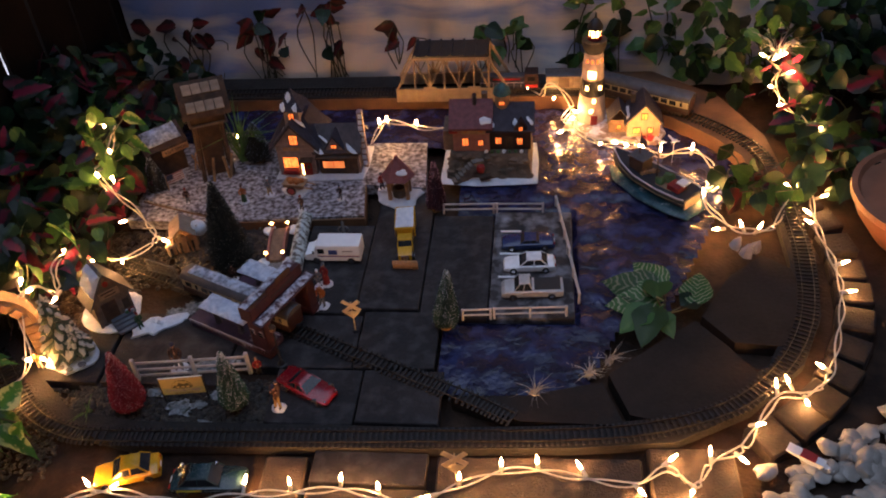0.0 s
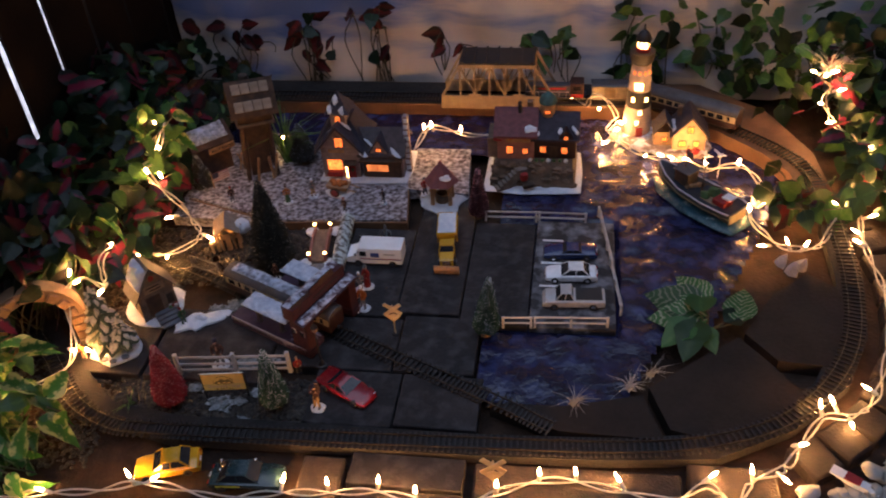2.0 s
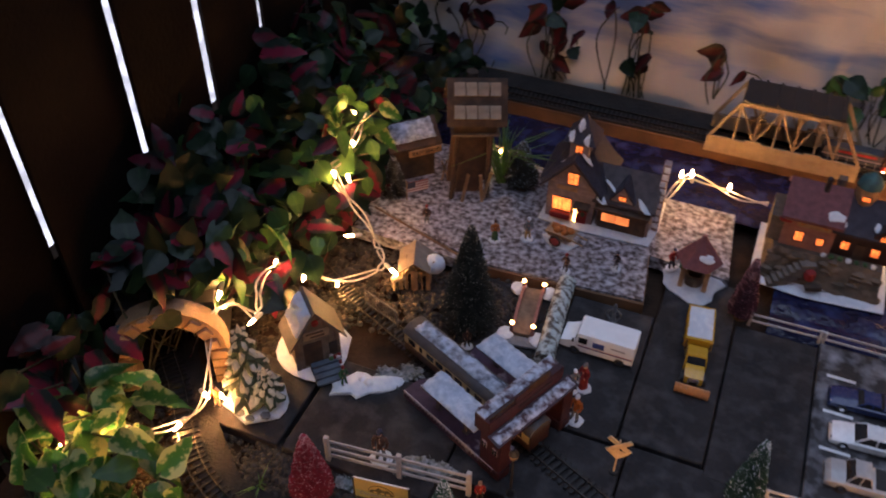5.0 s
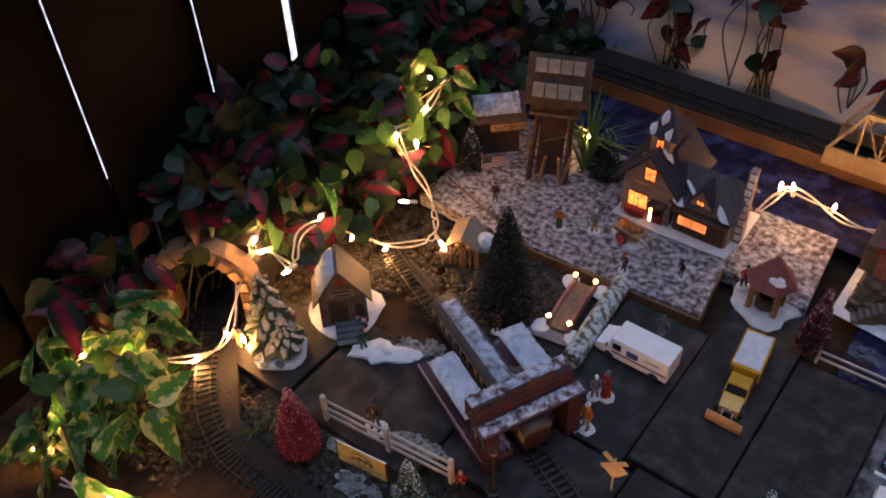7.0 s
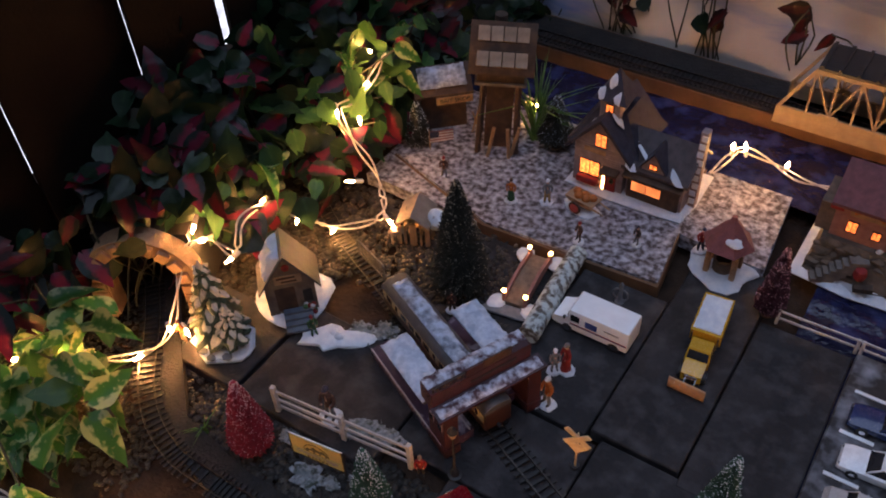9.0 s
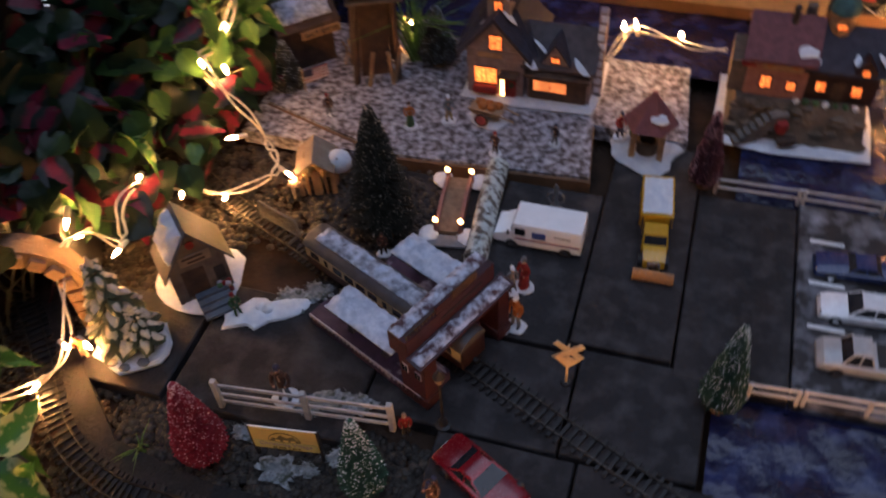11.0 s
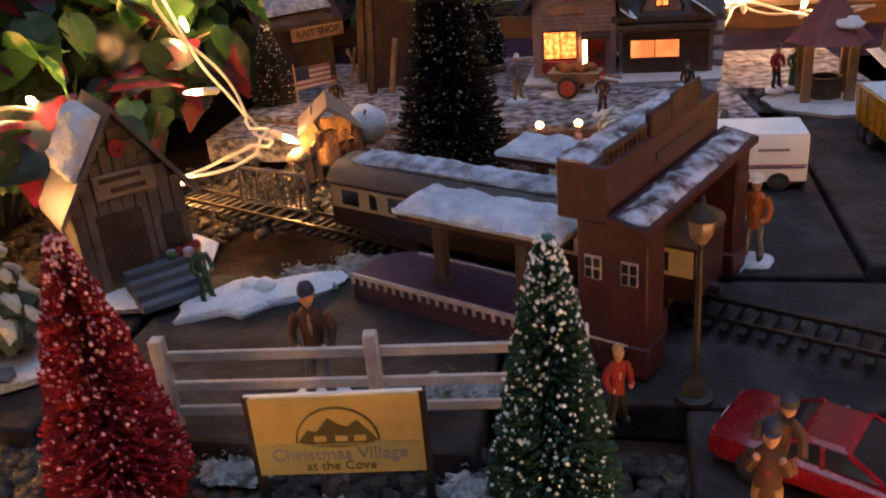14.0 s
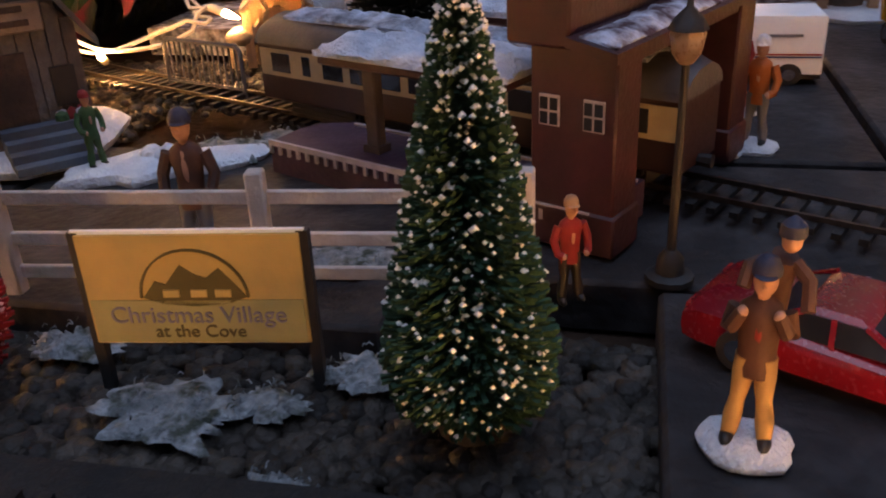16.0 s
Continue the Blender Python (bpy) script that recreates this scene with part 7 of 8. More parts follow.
part("rim", Mesh().lathe([(0.124, 0.084), (0.131, 0.086), (0.131, 0.097), (0.122, 0.098), (0.116, 0.09)], 40), mat("terracotta_rim", (0.34, 0.14, 0.08), (0.24, 0.1, 0.055), 0.5, scale=20, bump=0.2), pot)
tb = thing("paint_tube", "white squeezed paint tube with a red label", "tube", pose(0.541, 0.757, 0.002, 0, 8, -32))
part("body", Mesh().loft([[(-0.026, -0.007, 0.0), (-0.026, 0.007, 0.0), (-0.026, 0.007, 0.001), (-0.026, -0.007, 0.001)], [(0.0, -0.006, -0.003), (0.0, 0.006, -0.003), (0.0, 0.006, 0.004), (0.0, -0.006, 0.004)], [(0.018, -0.005, -0.004), (0.018, 0.005, -0.004), (0.018, 0.005, 0.006), (0.018, -0.005, 0.006)]]), M_WHITE, tb)
part("label_bar", Mesh().loft([[(-0.010, -0.0066, 0.0030), (-0.010, 0.0066, 0.0030), (-0.010, 0.0066, 0.0042), (-0.010, -0.0066, 0.0042)], [(0.008, -0.0058, 0.0048), (0.008, 0.0058, 0.0048), (0.008, 0.0058, 0.006), (0.008, -0.0058, 0.006)]]), M_RED, tb, "red label bar")
part("nozzle", Mesh().cyl(0.004, 0.0015, 0.012, pose(0.018, 0, 0.001, 0, 90, 0), 10), M_WHITE, tb)
orn = thing("wire_ornament", "small silver wire figure ornament on the slate", "ornament", pose(-0.092, 1.172, 0.0))
part("ring", Mesh().tube([(0.009 * math.cos(a), 0.0, 0.011 + 0.009 * math.sin(a)) for a in np.linspace(0, 6.2, 18)], 0.0012, 5), M_GREYC, orn)
part("post", Mesh().lathe([(0.006, 0), (0.003, 0.004), (0.002, 0.02), (0.003, 0.026), (0.001, 0.030)], 8), M_GREYC, orn)

pebbles("tunnel_gravel", "dark grit round the tunnel track", 2200, lambda r: (r.uniform(-0.60, -0.40), r.uniform(0.70, 0.93)), (0.0012, 0.0036), M_GRITD, 4, -0.0185)

# ---------------------------------------------------------------- string lights
BULB = Mesh().lathe([(0.0013, 0), (0.0019, 0.0024), (0.0020, 0.0044), (0.0014, 0.0080), (0.0005, 0.0118), (0.0002, 0.0126)], 10).data("bulb", M_BULB)
SOCKET = Mesh().lathe([(0.0014, -0.011), (0.0026, -0.009), (0.0027, 0.0), (0.0020, 0.001)], 8).data("socket", M_CORD)


def light_string(label, pts, bulbs, seed=0):
    """Two twisted cords along pts; bulbs as (position, direction)."""
    rg = random.Random(seed)
    t = thing("light_string", label, "string lights", pose(0, 0, 0), "warm string lights")
    path = spline(pts, 0.006)
    for s in (0, math.pi):
        line = []
        for i, p in enumerate(path):
            d = (path[min(i + 1, len(path) - 1)] - path[max(i - 1, 0)]).normalized()
            a = d.orthogonal().normalized()
            b = d.cross(a)
            ph = i * 0.33 + s
            am = 0.0022 + 0.0028 * (0.5 + 0.5 * noise.noise((i * 0.07, seed, s)))
            q = p + (a * math.cos(ph) + b * math.sin(ph)) * am
            line.append(q)
        part("cord", Mesh().tube(line, 0.00125, 5), M_CORD, t)
    for p, d in bulbs:
        p, d = Vector(p), Vector(d).normalized()
        m = Matrix.Translation(p) @ d.to_track_quat("Z", "Y").to_matrix().to_4x4()
        so = part("socket", SOCKET, None, t, m=m)
        part("bulb", BULB, None, so, "glowing warm glass bulb")
    return t


U = (0, 0.15, 1)
light_string("warm white string lights on white cord along the front", [(-0.50, 0.640, -0.01), (-0.434, 0.655, -0.008), (-0.36, 0.664, -0.006), (-0.305, 0.672, 0.006), (-0.25, 0.672, 0.0), (-0.20, 0.668, -0.004), (-0.15, 0.676, -0.002), (-0.12, 0.680, 0.0), (-0.072, 0.684, 0.0), (-0.011, 0.692, 0.0), (0.036, 0.684, 0.0), (0.08, 0.678, 0.0), (0.131, 0.702, 0.002), (0.18, 0.722, 0.003), (0.223, 0.726, 0.003), (0.278, 0.718, 0.002), (0.337, 0.712, 0.002), (0.375, 0.735, 0.003), (0.405, 0.712, 0.003), (0.427, 0.744, 0.004), (0.465, 0.765, 0.005), (0.49, 0.80, 0.005), (0.525, 0.848, 0.006), (0.56, 0.852, 0.006), (0.595, 0.885, 0.004), (0.625, 0.96, 0.004), (0.648, 1.04, 0.006), (0.652, 1.10, 0.008), (0.648, 1.20, 0.01), (0.66, 1.28, 0.015), (0.682, 1.32, 0.02)],
             [((-0.425, 0.655, -0.002), (-1, 0.1, 0.2)), ((-0.318, 0.677, 0.008), (-0.5, 0.4, 0.5)), ((-0.290, 0.676, 0.008), (0.6, 0.2, 0.4)), ((-0.128, 0.690, 0.004), (0.1, 0.8, 0.6)), ((-0.072, 0.692, 0.006), U), ((-0.011, 0.700, 0.006), (0.1, 0.2, 1)), ((0.036, 0.690, 0.006), U), ((0.098, 0.684, 0.004), (-0.8, -0.5, 0.3)), ((0.131, 0.706, 0.008), (0.02, 0.1, 1)), ((0.180, 0.727, 0.009), U), ((0.223, 0.732, 0.009), (-0.1, 0.15, 1)), ((0.275, 0.728, 0.006), (-0.5, 0.5, 0.6)), ((0.340, 0.704, 0.004), (0.5, -0.8, 0.2)), ((0.378, 0.744, 0.006), (0.8, 0.5, 0.4)), ((0.401, 0.705, 0.004), (-0.3, -0.8, 0.3)), ((0.427, 0.752, 0.008), (-0.1, 0.5, 0.9)), ((0.462, 0.752, 0.006), (0.5, -0.8, 0.2)), ((0.488, 0.800, 0.008), (0.6, -0.3, 0.6)), ((0.523, 0.858, 0.010), (-0.1, 0.6, 0.7)), ((0.540, 0.866, 0.010), (-0.4, 0.7, 0.6)), ((0.556, 0.842, 0.006), (0.0, -0.8, 0.2)), ((0.590, 0.896, 0.008), (-0.8, 0.3, 0.4)), ((0.655, 1.040, 0.010), (1, 0, 0.2)), ((0.660, 1.098, 0.012), (1, 0.1, 0.4)), ((0.640, 1.190, 0.014), (-0.9, 0.2, 0.4)), ((0.642, 1.215, 0.014), (-0.8, 0.4, 0.4)), ((0.668, 1.255, 0.016), (0.8, -0.2, 0.6)), ((0.672, 1.305, 0.024), (0.2, 0.3, 0.9)), ((0.652, 1.300, 0.024), (-0.8, 0.3, 0.5))], 1)
light_string("warm white string lights climbing the flowering ivy", [(0.682, 1.32, 0.02), (0.685, 1.36, 0.04), (0.680, 1.39, 0.05), (0.668, 1.44, 0.05), (0.655, 1.48, 0.045), (0.645, 1.50, 0.055), (0.632, 1.505, 0.085), (0.640, 1.505, 0.105), (0.618, 1.505, 0.125), (0.632, 1.505, 0.142)],
             [((0.690, 1.370, 0.048), (0.6, -0.2, 0.6)), ((0.672, 1.400, 0.056), (-0.6, -0.3, 0.6)), ((0.684, 1.395, 0.054), (0.5, -0.4, 0.5)), ((0.650, 1.490, 0.045), (-0.8, -0.4, 0.2)), ((0.628, 1.497, 0.078), (-0.6, -0.5, 0.4)), ((0.650, 1.497, 0.104), (0.8, -0.4, 0.5)), ((0.606, 1.497, 0.138), (-0.7, -0.3, 0.5)), ((0.634, 1.497, 0.138), (0.5, -0.4, 0.5)), ((0.622, 1.495, 0.132), (0.1, -0.6, 0.5))], 2)
light_string("warm white string lights looping round the harbour shore", [(0.196, 1.575, 0.034), (0.225, 1.56, 0.03), (0.232, 1.54, 0.062), (0.255, 1.53, 0.065), (0.280, 1.52, 0.030), (0.265, 1.49, 0.02), (0.285, 1.475, 0.022), (0.290, 1.45, 0.02), (0.327, 1.415, 0.016), (0.366, 1.405, 0.016), (0.40, 1.395, 0.018), (0.43, 1.37, 0.018), (0.460, 1.378, 0.022), (0.49, 1.378, 0.022), (0.512, 1.345, 0.014), (0.505, 1.30, 0.01), (0.488, 1.27, 0.01), (0.492, 1.235, 0.01), (0.505, 1.21, 0.01), (0.52, 1.18, 0.012), (0.545, 1.172, 0.012), (0.58, 1.182, 0.012), (0.612, 1.24, 0.02)],
             [((0.196, 1.575, 0.038), (0.2, -0.8, 0.4)), ((0.248, 1.548, 0.030), (0.1, -0.6, 0.6)), ((0.262, 1.455, 0.016), (-0.5, -0.7, 0.2)), ((0.283, 1.488, 0.024), (-0.3, -0.6, 0.4)), ((0.290, 1.505, 0.026), (-0.5, -0.4, 0.6)), ((0.330, 1.412, 0.018), (-0.2, -0.8, 0.3)), ((0.352, 1.416, 0.018), (0.5, -0.7, 0.3)), ((0.372, 1.408, 0.018), (0.3, -0.8, 0.3)), ((0.395, 1.404, 0.018), (0.5, -0.7, 0.3)), ((0.428, 1.375, 0.024), U), ((0.482, 1.378, 0.026), (0.1, 0.1, 1)), ((0.512, 1.338, 0.012), (-0.1, -0.8, 0.3)), ((0.488, 1.262, 0.014), (-0.2, 0.3, 0.9)), ((0.500, 1.180, 0.010), (-0.9, -0.3, 0.2)), ((0.512, 1.285, 0.012), (0.6, 0.3, 0.4)), ((0.534, 1.180, 0.014), (-0.3, 0.3, 0.6)), ((0.557, 1.176, 0.014), (0.4, 0.3, 0.5)), ((0.620, 1.265, 0.026), (-0.6, 0.2, 0.6))], 3)
light_string("warm white string lights strung between the houses", [(-0.078, 1.40, 0.030), (-0.066, 1.425, 0.045), (-0.055, 1.44, 0.050), (-0.02, 1.445, 0.040), (0.02, 1.43, 0.040), (0.055, 1.425, 0.045)],
             [((-0.066, 1.430, 0.052), (0.0, -0.1, 1)), ((-0.052, 1.437, 0.052), (-0.15, -0.1, 1)), ((0.0, 1.440, 0.044), (0.1, -0.3, 0.8))], 4)
light_string("warm white string lights draped over the ivy bank", [(-0.475, 1.27, 0.150), (-0.475, 1.236, 0.130), (-0.478, 1.20, 0.12), (-0.471, 1.167, 0.130), (-0.455, 1.165, 0.095), (-0.428, 1.168, 0.055), (-0.408, 1.155, 0.030), (-0.385, 1.125, 0.032), (-0.405, 1.105, 0.022), (-0.437, 1.085, 0.020), (-0.462, 1.062, 0.045), (-0.480, 1.03, 0.075), (-0.478, 0.99, 0.085), (-0.470, 0.964, 0.060), (-0.485, 0.945, 0.09), (-0.50, 0.92, 0.08), (-0.479, 0.866, 0.03), (-0.487, 0.836, 0.012), (-0.51, 0.80, 0.02), (-0.53, 0.784, 0.035), (-0.56, 0.74, 0.05), (-0.56, 0.69, 0.02), (-0.53, 0.65, 0.0)],
             [((-0.475, 1.230, 0.130), (0.4, -0.6, 0.2)), ((-0.468, 1.160, 0.134), (0.5, -0.5, -0.2)), ((-0.428, 1.130, 0.063), (-0.6, -0.5, 0.1)), ((-0.372, 1.119, 0.034), (0.8, -0.3, -0.2)), ((-0.463, 1.062, 0.042), (-0.2, -0.3, -0.8)), ((-0.432, 1.085, 0.016), (0.2, -0.4, 0.2)), ((-0.497, 0.944, 0.108), (-0.1, -0.5, -0.8)), ((-0.470, 0.960, 0.057), (-0.5, -0.5, -0.5)), ((-0.49, 0.826, 0.013), (0.1, -0.8, 0.2)), ((-0.53, 0.780, 0.035), (-0.2, -0.7, 0.1)), ((-0.479, 0.861, 0.030), (0.6, -0.3, 0.2)), ((-0.468, 0.872, 0.022), (0.7, -0.3, 0.0)), ((-0.545, 0.650, 0.006), (0.3, -0.6, 0.2)), ((-0.470, 1.20, 0.10), (0.4, -0.4, -0.5)), ((-0.500, 0.955, 0.075), (0.0, -0.6, 0.2)), ((-0.555, 0.735, 0.060), (0.3, -0.5, 0.6)), ((-0.540, 0.690, 0.030), (0.4, -0.5, 0.5)), ((-0.478, 1.245, 0.165), (0.4, -0.5, 0.6)), ((-0.480, 1.030, 0.085), (0.3, -0.6, 0.3))], 5)

light_string("short run of string lights beside the shop", [(-0.345, 1.40, 0.05), (-0.324, 1.40, 0.048), (-0.295, 1.39, 0.055), (-0.262, 1.375, 0.050)], [((-0.324, 1.395, 0.048), (0.3, -0.6, 0.5))], 6)

# ---------------------------------------------------------------- plants
def leaf_mesh(name, mt, L=0.05, W=0.036, curl=0.25, fold=0.25, point=0.7, nu=7):
    """One leaf from its base at the origin along +y, face up."""
    bm = bmesh.new()
    rows = []
    for i in range(nu + 1):
        u = i / nu
        wd = W / 2 * math.sin(math.pi * min(1.0, u ** point * 0.97 + 0.03)) ** 1.05 + 0.0003 + 0.0010 * math.sin(u * 15 + L * 900)
        z = -curl * L * u * u
        rows.append([bm.verts.new((s * wd, L * u - (0.10 * L * abs(s) * (1 - u)), z + fold * wd * abs(s) + 0.0012 * math.sin(u * 16 + s))) for s in (-1, -0.5, 0, 0.5, 1)])
    for a, b in zip(rows, rows[1:]):
        for k in range(4):
            bm.faces.new((a[k], a[k + 1], b[k + 1], b[k]))
    me = bpy.data.meshes.new(name)
    bm.to_mesh(me)
    bm.free()
    me.materials.append(mt)
    me.shade_smooth()
    return me


# on the ivy, leaf_dark also carries shade and leaf_green the bulb light
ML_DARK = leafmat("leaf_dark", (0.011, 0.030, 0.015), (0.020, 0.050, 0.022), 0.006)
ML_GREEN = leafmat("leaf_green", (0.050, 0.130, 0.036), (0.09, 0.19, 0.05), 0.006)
ML_PINK = leafmat("leaf_pink", (0.013, 0.024, 0.020), (0.155, 0.014, 0.034), 0.0125)
ML_RED = leafmat("leaf_red", (0.026, 0.014, 0.014), (0.105, 0.016, 0.018), 0.012)
ML_POTHOS = leafmat("leaf_pothos", (0.42, 0.48, 0.20), (0.045, 0.17, 0.035), 0.0235, speck=True)
ML_VEIN = leafmat("leaf_veined", (0.05, 0.15, 0.035), (0.36, 0.40, 0.22), 0.0125, veins=640.0)
M_STEM = mat("stem", (0.06, 0.065, 0.03), (0.04, 0.03, 0.02), 0.7, scale=90, bump=0.2)
LV = {
    "dark": [leaf_mesh("leaf", ML_DARK, 0.046, 0.038), leaf_mesh("leaf", ML_DARK, 0.040, 0.034, 0.4, 0.1)],
    "green": [leaf_mesh("leaf", ML_GREEN, 0.044, 0.034), leaf_mesh("leaf", ML_GREEN, 0.036, 0.026, 0.35)],
    "pink": [leaf_mesh("leaf", ML_PINK, 0.056, 0.036, 0.2, 0.2), leaf_mesh("leaf", ML_PINK, 0.048, 0.034, 0.35, 0.15)],
    "red": [leaf_mesh("leaf", ML_RED, 0.050, 0.034, 0.25)],
    "pothos": [leaf_mesh("leaf", ML_POTHOS, 0.066, 0.036, 0.35, 0.45, 0.55, 11), leaf_mesh("leaf", ML_POTHOS, 0.052, 0.027, 0.6, 0.5, 0.55, 11), leaf_mesh("leaf", ML_POTHOS, 0.060, 0.024, 0.45, 0.7, 0.6, 11)],
    "vein": [leaf_mesh("leaf", ML_VEIN, 0.080, 0.058, 0.15, 0.15)],
}


def bush(name, label, where, n, kinds, face, seed, root=None, size=(0.60, 1.05), spread=0.7, stems=24, category="plant"):
    """Leaves as parts round places given by where(rng), facing about face, on thin stems from root(place)."""
    rg = random.Random(seed)
    t = thing(name, label, category, pose(0, 0, 0), "artificial garden plants")
    names = [k for k, wgt in kinds for _ in range(wgt)]
    for i in range(n):
        p = Vector(where(rg))
        nrm = (Vector(face) + Vector((rg.gauss(0, spread), rg.gauss(0, spread), rg.gauss(0, spread)))).normalized()
        tip = Vector((rg.gauss(0.2 * face[0], 0.7), rg.gauss(0.3 * face[1], 0.7), rg.gauss(-0.45, 0.5)))
        tip = (tip - nrm * tip.dot(nrm)).normalized()
        side = tip.cross(nrm)
        m = Matrix((side, tip, nrm)).transposed().to_4x4()
        s = rg.uniform(*size)
        kind = LV[rg.choice(names)]
        part("leaf", kind[i % len(kind)], None, t, "", Matrix.Translation(p) @ m @ Matrix.Diagonal((s, s, s, 1)))
        if i < stems:
            r = Vector(root(p, rg)) if root else Vector((p.x, p.y + 0.03, -0.02))
            mid = (p + r) / 2 + Vector((rg.gauss(0, 0.015), rg.gauss(0, 0.015), 0.02))
            part("stem", Mesh().tube(spline([r, mid, p], 0.02), 0.0013, 5), M_STEM, t)
    return t


def bank(y0, y1, top=0.30, x0=-0.612, x1=-0.475):
    def where(r):
        u = r.random() ** 0.8
        y = r.uniform(y0, y1)
        x = x0 + (x1 - x0) * u + r.gauss(0, 0.012)
        z = top * (1 - 0.72 * u ** 1.3) * r.uniform(0.72, 1.08) * (1 - 0.25 * abs((y - 1.25) / 0.45) ** 2 * 0.4)
        return x, y, z
    return where


rootL = lambda p, r: (-0.59 + 0.02 * r.random(), p.y + r.uniform(-0.06, 0.06), -0.02)
F = (0.55, -0.45, 0.75)
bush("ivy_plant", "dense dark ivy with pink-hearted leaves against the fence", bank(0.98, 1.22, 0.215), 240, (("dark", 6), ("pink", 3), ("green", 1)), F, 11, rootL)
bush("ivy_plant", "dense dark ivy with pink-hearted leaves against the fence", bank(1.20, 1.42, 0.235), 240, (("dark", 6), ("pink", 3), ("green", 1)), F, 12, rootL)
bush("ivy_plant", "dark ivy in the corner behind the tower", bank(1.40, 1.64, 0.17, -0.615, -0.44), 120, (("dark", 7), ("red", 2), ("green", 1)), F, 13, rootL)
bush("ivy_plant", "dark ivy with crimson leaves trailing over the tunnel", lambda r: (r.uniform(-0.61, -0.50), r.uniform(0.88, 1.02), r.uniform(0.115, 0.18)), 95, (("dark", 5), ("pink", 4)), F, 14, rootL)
bush("ivy_plant", "crimson leaved plant beside the tunnel mouth", lambda r: (r.uniform(-0.618, -0.578), r.uniform(0.74, 0.86), r.uniform(0.03, 0.15)), 36, (("pink", 4), ("red", 2), ("dark", 3)), F, 15, lambda p, r: (-0.63, 0.83, -0.02))
# next two bushes: bulb light put into the leaf colour by mostly leaf_green
bush("ivy_plant", "ivy leaves coloured brighter green as if lit by string lights", lambda r: (lambda u: (-0.512 + 0.08 * (u - 0.5) * 0.6 + r.gauss(0, 0.014), 0.93 + 0.36 * u, r.uniform(0.04, 0.13) + 0.05 * u))(r.random()), 80, (("green", 6), ("pink", 1), ("pothos", 1)), F, 16, rootL, size=(0.6, 1.0))
bush("ivy_plant", "ivy leaves coloured brighter green as if lit, beside the wooden tower", lambda r: (r.gauss(-0.490, 0.018), r.uniform(1.20, 1.38), r.uniform(0.06, 0.19)), 60, (("green", 5), ("pothos", 2), ("dark", 2)), F, 17, rootL, size=(0.5, 0.85))
bush("pothos_plant", "bright variegated pothos with large cream-edged leaves", lambda r: (r.gauss(-0.528, 0.036), r.gauss(0.742, 0.034), r.uniform(0.02, 0.095)), 64, (("pothos", 7), ("green", 1)), (0.15, -0.35, 0.9), 18, lambda p, r: (-0.60, 0.75, -0.02), size=(0.65, 1.10), spread=0.5)
bush("pothos_plant", "trailing variegated pothos at the bed corner", lambda r: (r.gauss(-0.515, 0.040), r.gauss(0.680, 0.026), r.uniform(-0.005, 0.040)), 40, (("pothos", 6), ("green", 1)), (0.15, -0.35, 0.9), 19, lambda p, r: (-0.60, 0.70, -0.02), size=(0.55, 0.9), spread=0.5)
FR = (-0.35, -0.6, 0.7)
rootR = lambda p, r: (p.x + 0.05, p.y + 0.05, -0.02)
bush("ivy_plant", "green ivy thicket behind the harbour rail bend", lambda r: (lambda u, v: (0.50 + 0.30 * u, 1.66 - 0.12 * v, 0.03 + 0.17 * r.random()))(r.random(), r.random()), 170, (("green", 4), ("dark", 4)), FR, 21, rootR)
bush("ivy_plant", "ivy in shade-dark leaf colours with pink flowers and lights", lambda r: (lambda u: (0.64 + 0.22 * r.random(), 1.66 - 0.40 * u, 0.02 + 0.16 * (1 - u) * r.random() + 0.03 * r.random()))(r.random()), 190, (("dark", 6), ("pink", 2), ("green", 1)), FR, 22, rootR)
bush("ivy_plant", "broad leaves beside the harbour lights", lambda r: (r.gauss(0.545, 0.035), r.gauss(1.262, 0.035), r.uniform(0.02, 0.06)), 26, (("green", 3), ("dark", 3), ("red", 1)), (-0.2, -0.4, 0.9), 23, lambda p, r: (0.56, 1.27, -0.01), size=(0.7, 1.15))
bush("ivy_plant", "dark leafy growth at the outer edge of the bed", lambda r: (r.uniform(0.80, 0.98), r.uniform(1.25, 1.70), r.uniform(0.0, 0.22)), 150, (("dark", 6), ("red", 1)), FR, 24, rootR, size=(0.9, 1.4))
bush("ivy_plant", "green leaves behind the lighthouse", lambda r: (r.uniform(0.28, 0.52), r.uniform(1.648, 1.672), r.uniform(0.05, 0.19)), 60, (("green", 4), ("dark", 3)), (-0.1, -0.8, 0.5), 25, lambda p, r: (p.x, 1.675, 0.0), size=(0.7, 1.1))
vp = thing("veined_plant", "large green leaves with cream veins over the water", "plant", pose(0, 0, 0), "artificial garden plants")
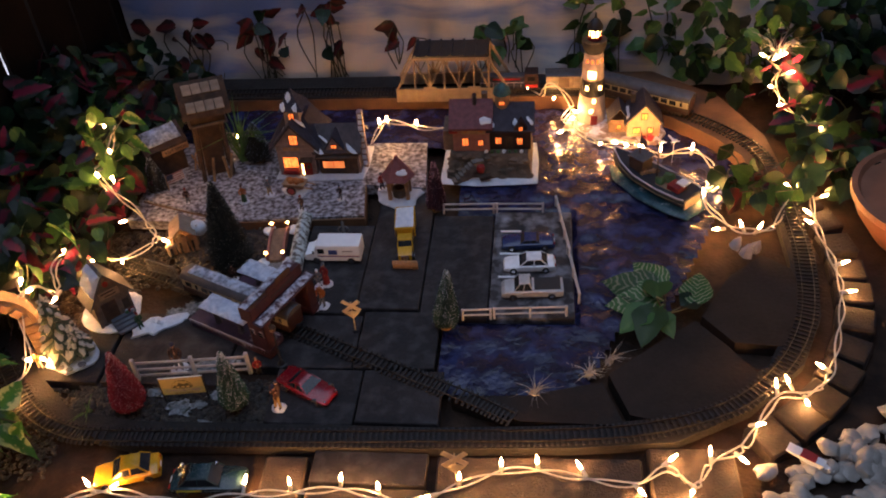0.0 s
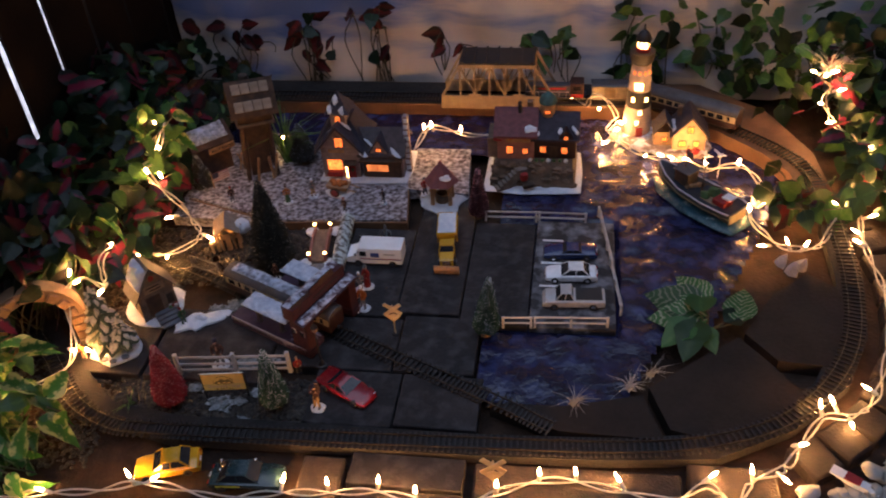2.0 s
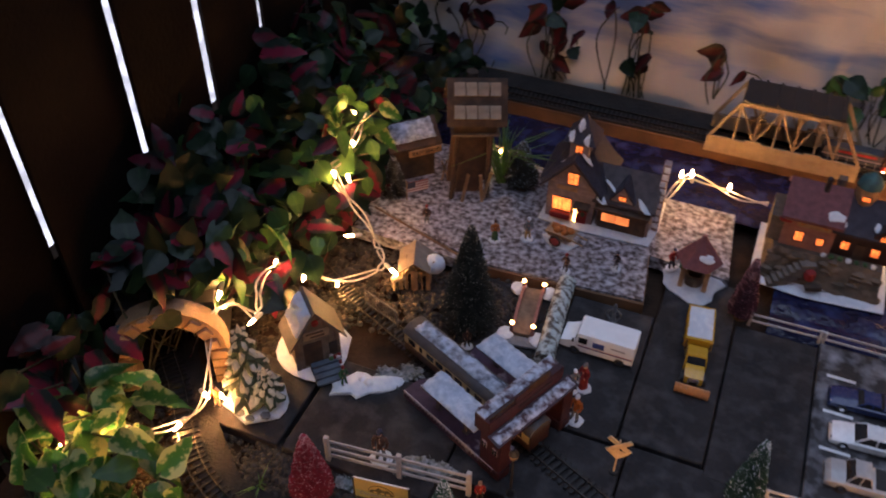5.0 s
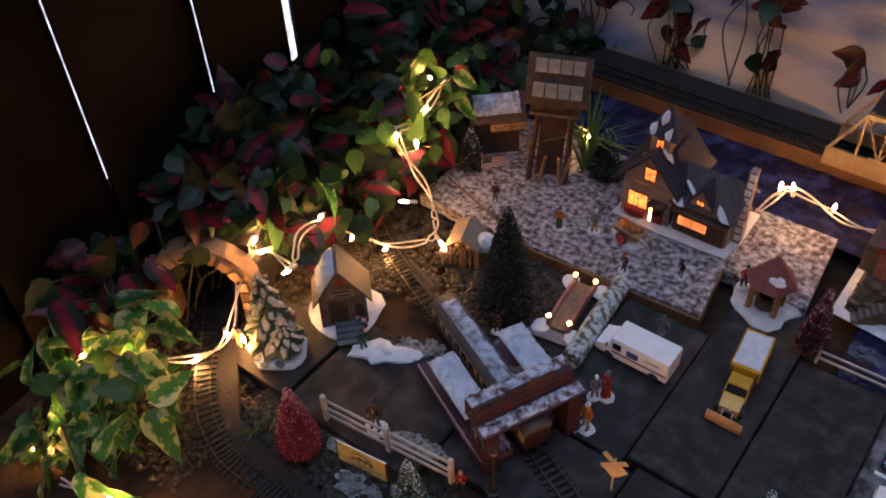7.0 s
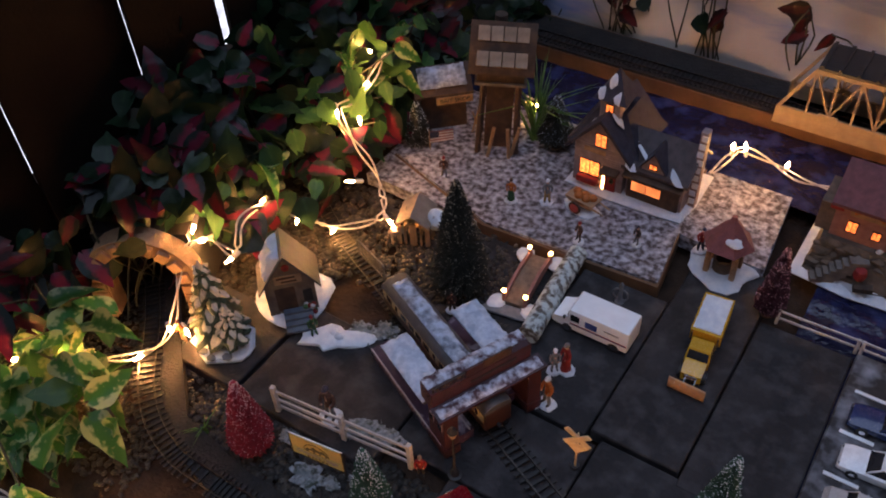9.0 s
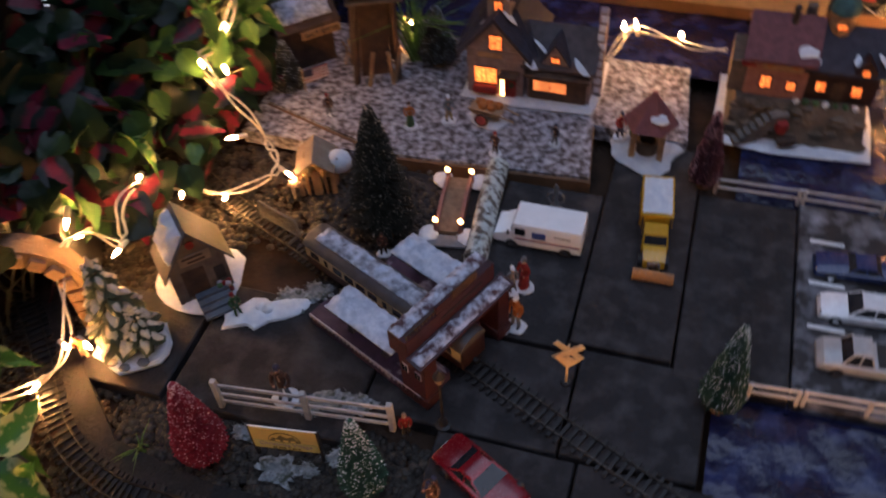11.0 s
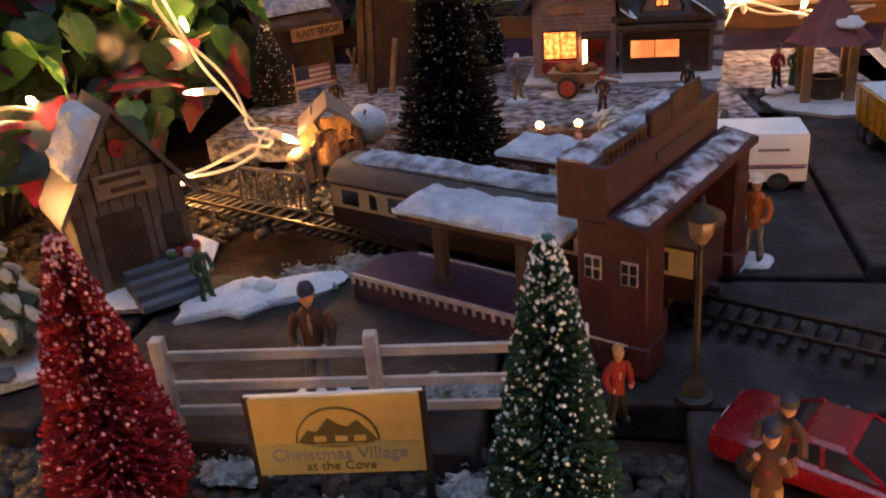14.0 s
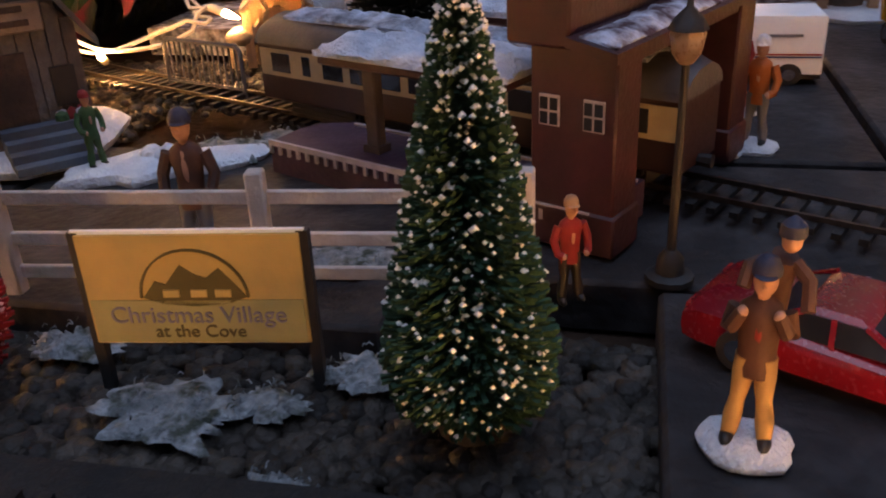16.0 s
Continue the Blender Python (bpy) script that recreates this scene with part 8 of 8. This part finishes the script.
for kind, base, tip, s in (("vein", (0.392, 1.022, 0.018), (-1.0, 0.32, 0.10), 1.05), ("vein", (0.392, 1.008, 0.014), (-0.9, -0.05, 0.05), 0.95), ("vein", (0.398, 1.030, 0.024), (-0.6, 0.75, 0.15), 0.80), ("green", (0.388, 1.010, 0.026), (0.1, 0.9, 0.1), 1.2),
                           ("green", (0.382, 0.990, 0.020), (-0.35, -1.0, -0.05), 1.45), ("green", (0.374, 0.992, 0.018), (-0.75, -0.7, -0.05), 1.25), ("vein", (0.440, 1.010, 0.012), (0.25, 1.0, 0.2), 0.80), ("dark", (0.425, 1.005, 0.012), (0.8, 0.6, 0.1), 0.9), ("green", (0.392, 0.985, 0.012), (0.3, -0.9, 0.0), 0.9)):
    t = Vector(tip).normalized()
    nrm = (Vector((-0.15, -0.25, 1)) - t * Vector((-0.15, -0.25, 1)).dot(t)).normalized()
    m = Matrix((t.cross(nrm), t, nrm)).transposed().to_4x4()
    part("leaf", LV[kind][0], None, vp, "cream-veined leaf" if kind == "vein" else "", Matrix.Translation(base) @ m @ Matrix.Diagonal((s, s, s, 1)))
    part("stem", Mesh().tube(spline([(0.40, 1.0, -0.002), Vector(base) - t * 0.006], 0.01), 0.0012, 5), M_STEM, vp)
for k, (x, z, n) in enumerate(((-0.196, 0.165, 8), (-0.051, 0.130, 5), (-0.34, 0.15, 9), (-0.33, 0.10, 5), (0.125, 0.115, 6), (0.175, 0.105, 8), (-0.19, 0.10, 3), (-0.47, 0.12, 7))):
    bush("coleus_sprig", "dark red coleus sprig standing before the cloth" if k not in (4, 5) else "small green sprig standing before the cloth", lambda r, x=x, z=z: (r.gauss(x, 0.018), r.uniform(1.648, 1.662), r.gauss(z, 0.016)), n, (("red", 3), ("dark", 1)) if k not in (4, 5) else (("green", 2), ("dark", 1)), (0, -0.85, 0.5), 40 + k, lambda p, r: (p.x, 1.664, 0.02), size=(0.6, 0.9), spread=0.4, stems=n)
M_PETAL = mat("pink_petal", (0.30, 0.025, 0.085), (0.2, 0.015, 0.05), 0.6, scale=120, bump=0.1)
for k, (x, y, z) in enumerate(((0.655, 1.52, 0.10), (0.69, 1.50, 0.075), (0.66, 1.47, 0.06), (0.70, 1.44, 0.05), (0.72, 1.40, 0.05), (0.705, 1.37, 0.07), (0.73, 1.33, 0.04), (0.60, 1.52, 0.045), (0.615, 1.50, 0.11), (0.665, 1.505, 0.125), (0.70, 1.42, 0.09))):
    f = thing("pink_flower", "small pink artificial flower among the ivy", "flower", pose(x, y, z, 40, 0, 30 * k), "pink flowers")
    for j in range(5):
        part("petal", Mesh().blob(0.006, pose(0, 0, 0, 0, 0, 72 * j) @ Matrix.Translation((0.0055, 0, 0.002)) @ Matrix.Diagonal((1.1, 0.8, 0.3, 1)), 1, 0.2, j), M_PETAL, f)


def tuft(label, x, y, n, h, mt, seed, lean=0.5, z=0.0, w=0.0011):
    rg = random.Random(seed)
    t = Mesh()
    for i in range(n):
        a = rg.uniform(0, 6.28)
        l, k = h * rg.uniform(0.6, 1.1), rg.uniform(0.15, lean)
        t.tube([(rg.gauss(0, 0.003), rg.gauss(0, 0.003), 0), (l * k * 0.4 * math.cos(a), l * k * 0.4 * math.sin(a), l * 0.6), (l * k * 1.3 * math.cos(a), l * k * 1.3 * math.sin(a), l * (1 - 0.3 * k))], lambda u: w * (1.05 - u), 4)
    return solo("grass_tuft", t, mt, label, "grass", pose(x, y, z), "grass tufts")


M_STRAW = mat("frosted_straw", (0.46, 0.42, 0.38), (0.30, 0.27, 0.24), 0.7, scale=120, bump=0.1)
M_BLADE = mat("green_blade", (0.10, 0.22, 0.04), (0.06, 0.14, 0.03), 0.5, scale=120, bump=0.1)
tuft("dry frosted grass tuft at the water edge", 0.219, 0.846, 30, 0.022, M_STRAW, 1, 1.6, 0.0, 0.0007)
tuft("dry frosted grass tuft at the water edge", 0.290, 0.880, 36, 0.022, M_STRAW, 2, 1.6, 0.0, 0.0007)
tuft("dry frosted grass tuft at the water edge", 0.318, 0.905, 24, 0.020, M_STRAW, 3, 1.6, 0.0, 0.0007)
tuft("bright green grass tuft behind the wooden tower", -0.312, 1.375, 34, 0.11, M_BLADE, 4, 0.8, 0.012, 0.0022)
tuft("dry grass tuft above the climbing lights", 0.630, 1.51, 40, 0.05, M_STRAW, 5, 1.4, 0.125, 0.001)
tuft("small green weed by the red tree", -0.375, 0.80, 14, 0.018, M_BLADE, 6, 1.5, -0.008)
for k, (x, y) in enumerate(((0.530, 1.125), (0.545, 1.135), (0.515, 1.145))):
    solo("glass_crystal", Mesh().lathe([(0.002, 0), (0.010, 0.005), (0.008, 0.016), (0.001, 0.026)], 6, None, 0.5, k), mat("crystal", (0.55, 0.48, 0.45), (0.4, 0.35, 0.33), 0.08, scale=80, bump=0.4), "clear crumpled plastic ice on the shore", "ornament", pose(x, y, 0.0, 10 * k, 8, 30 * k), "plastic ice")
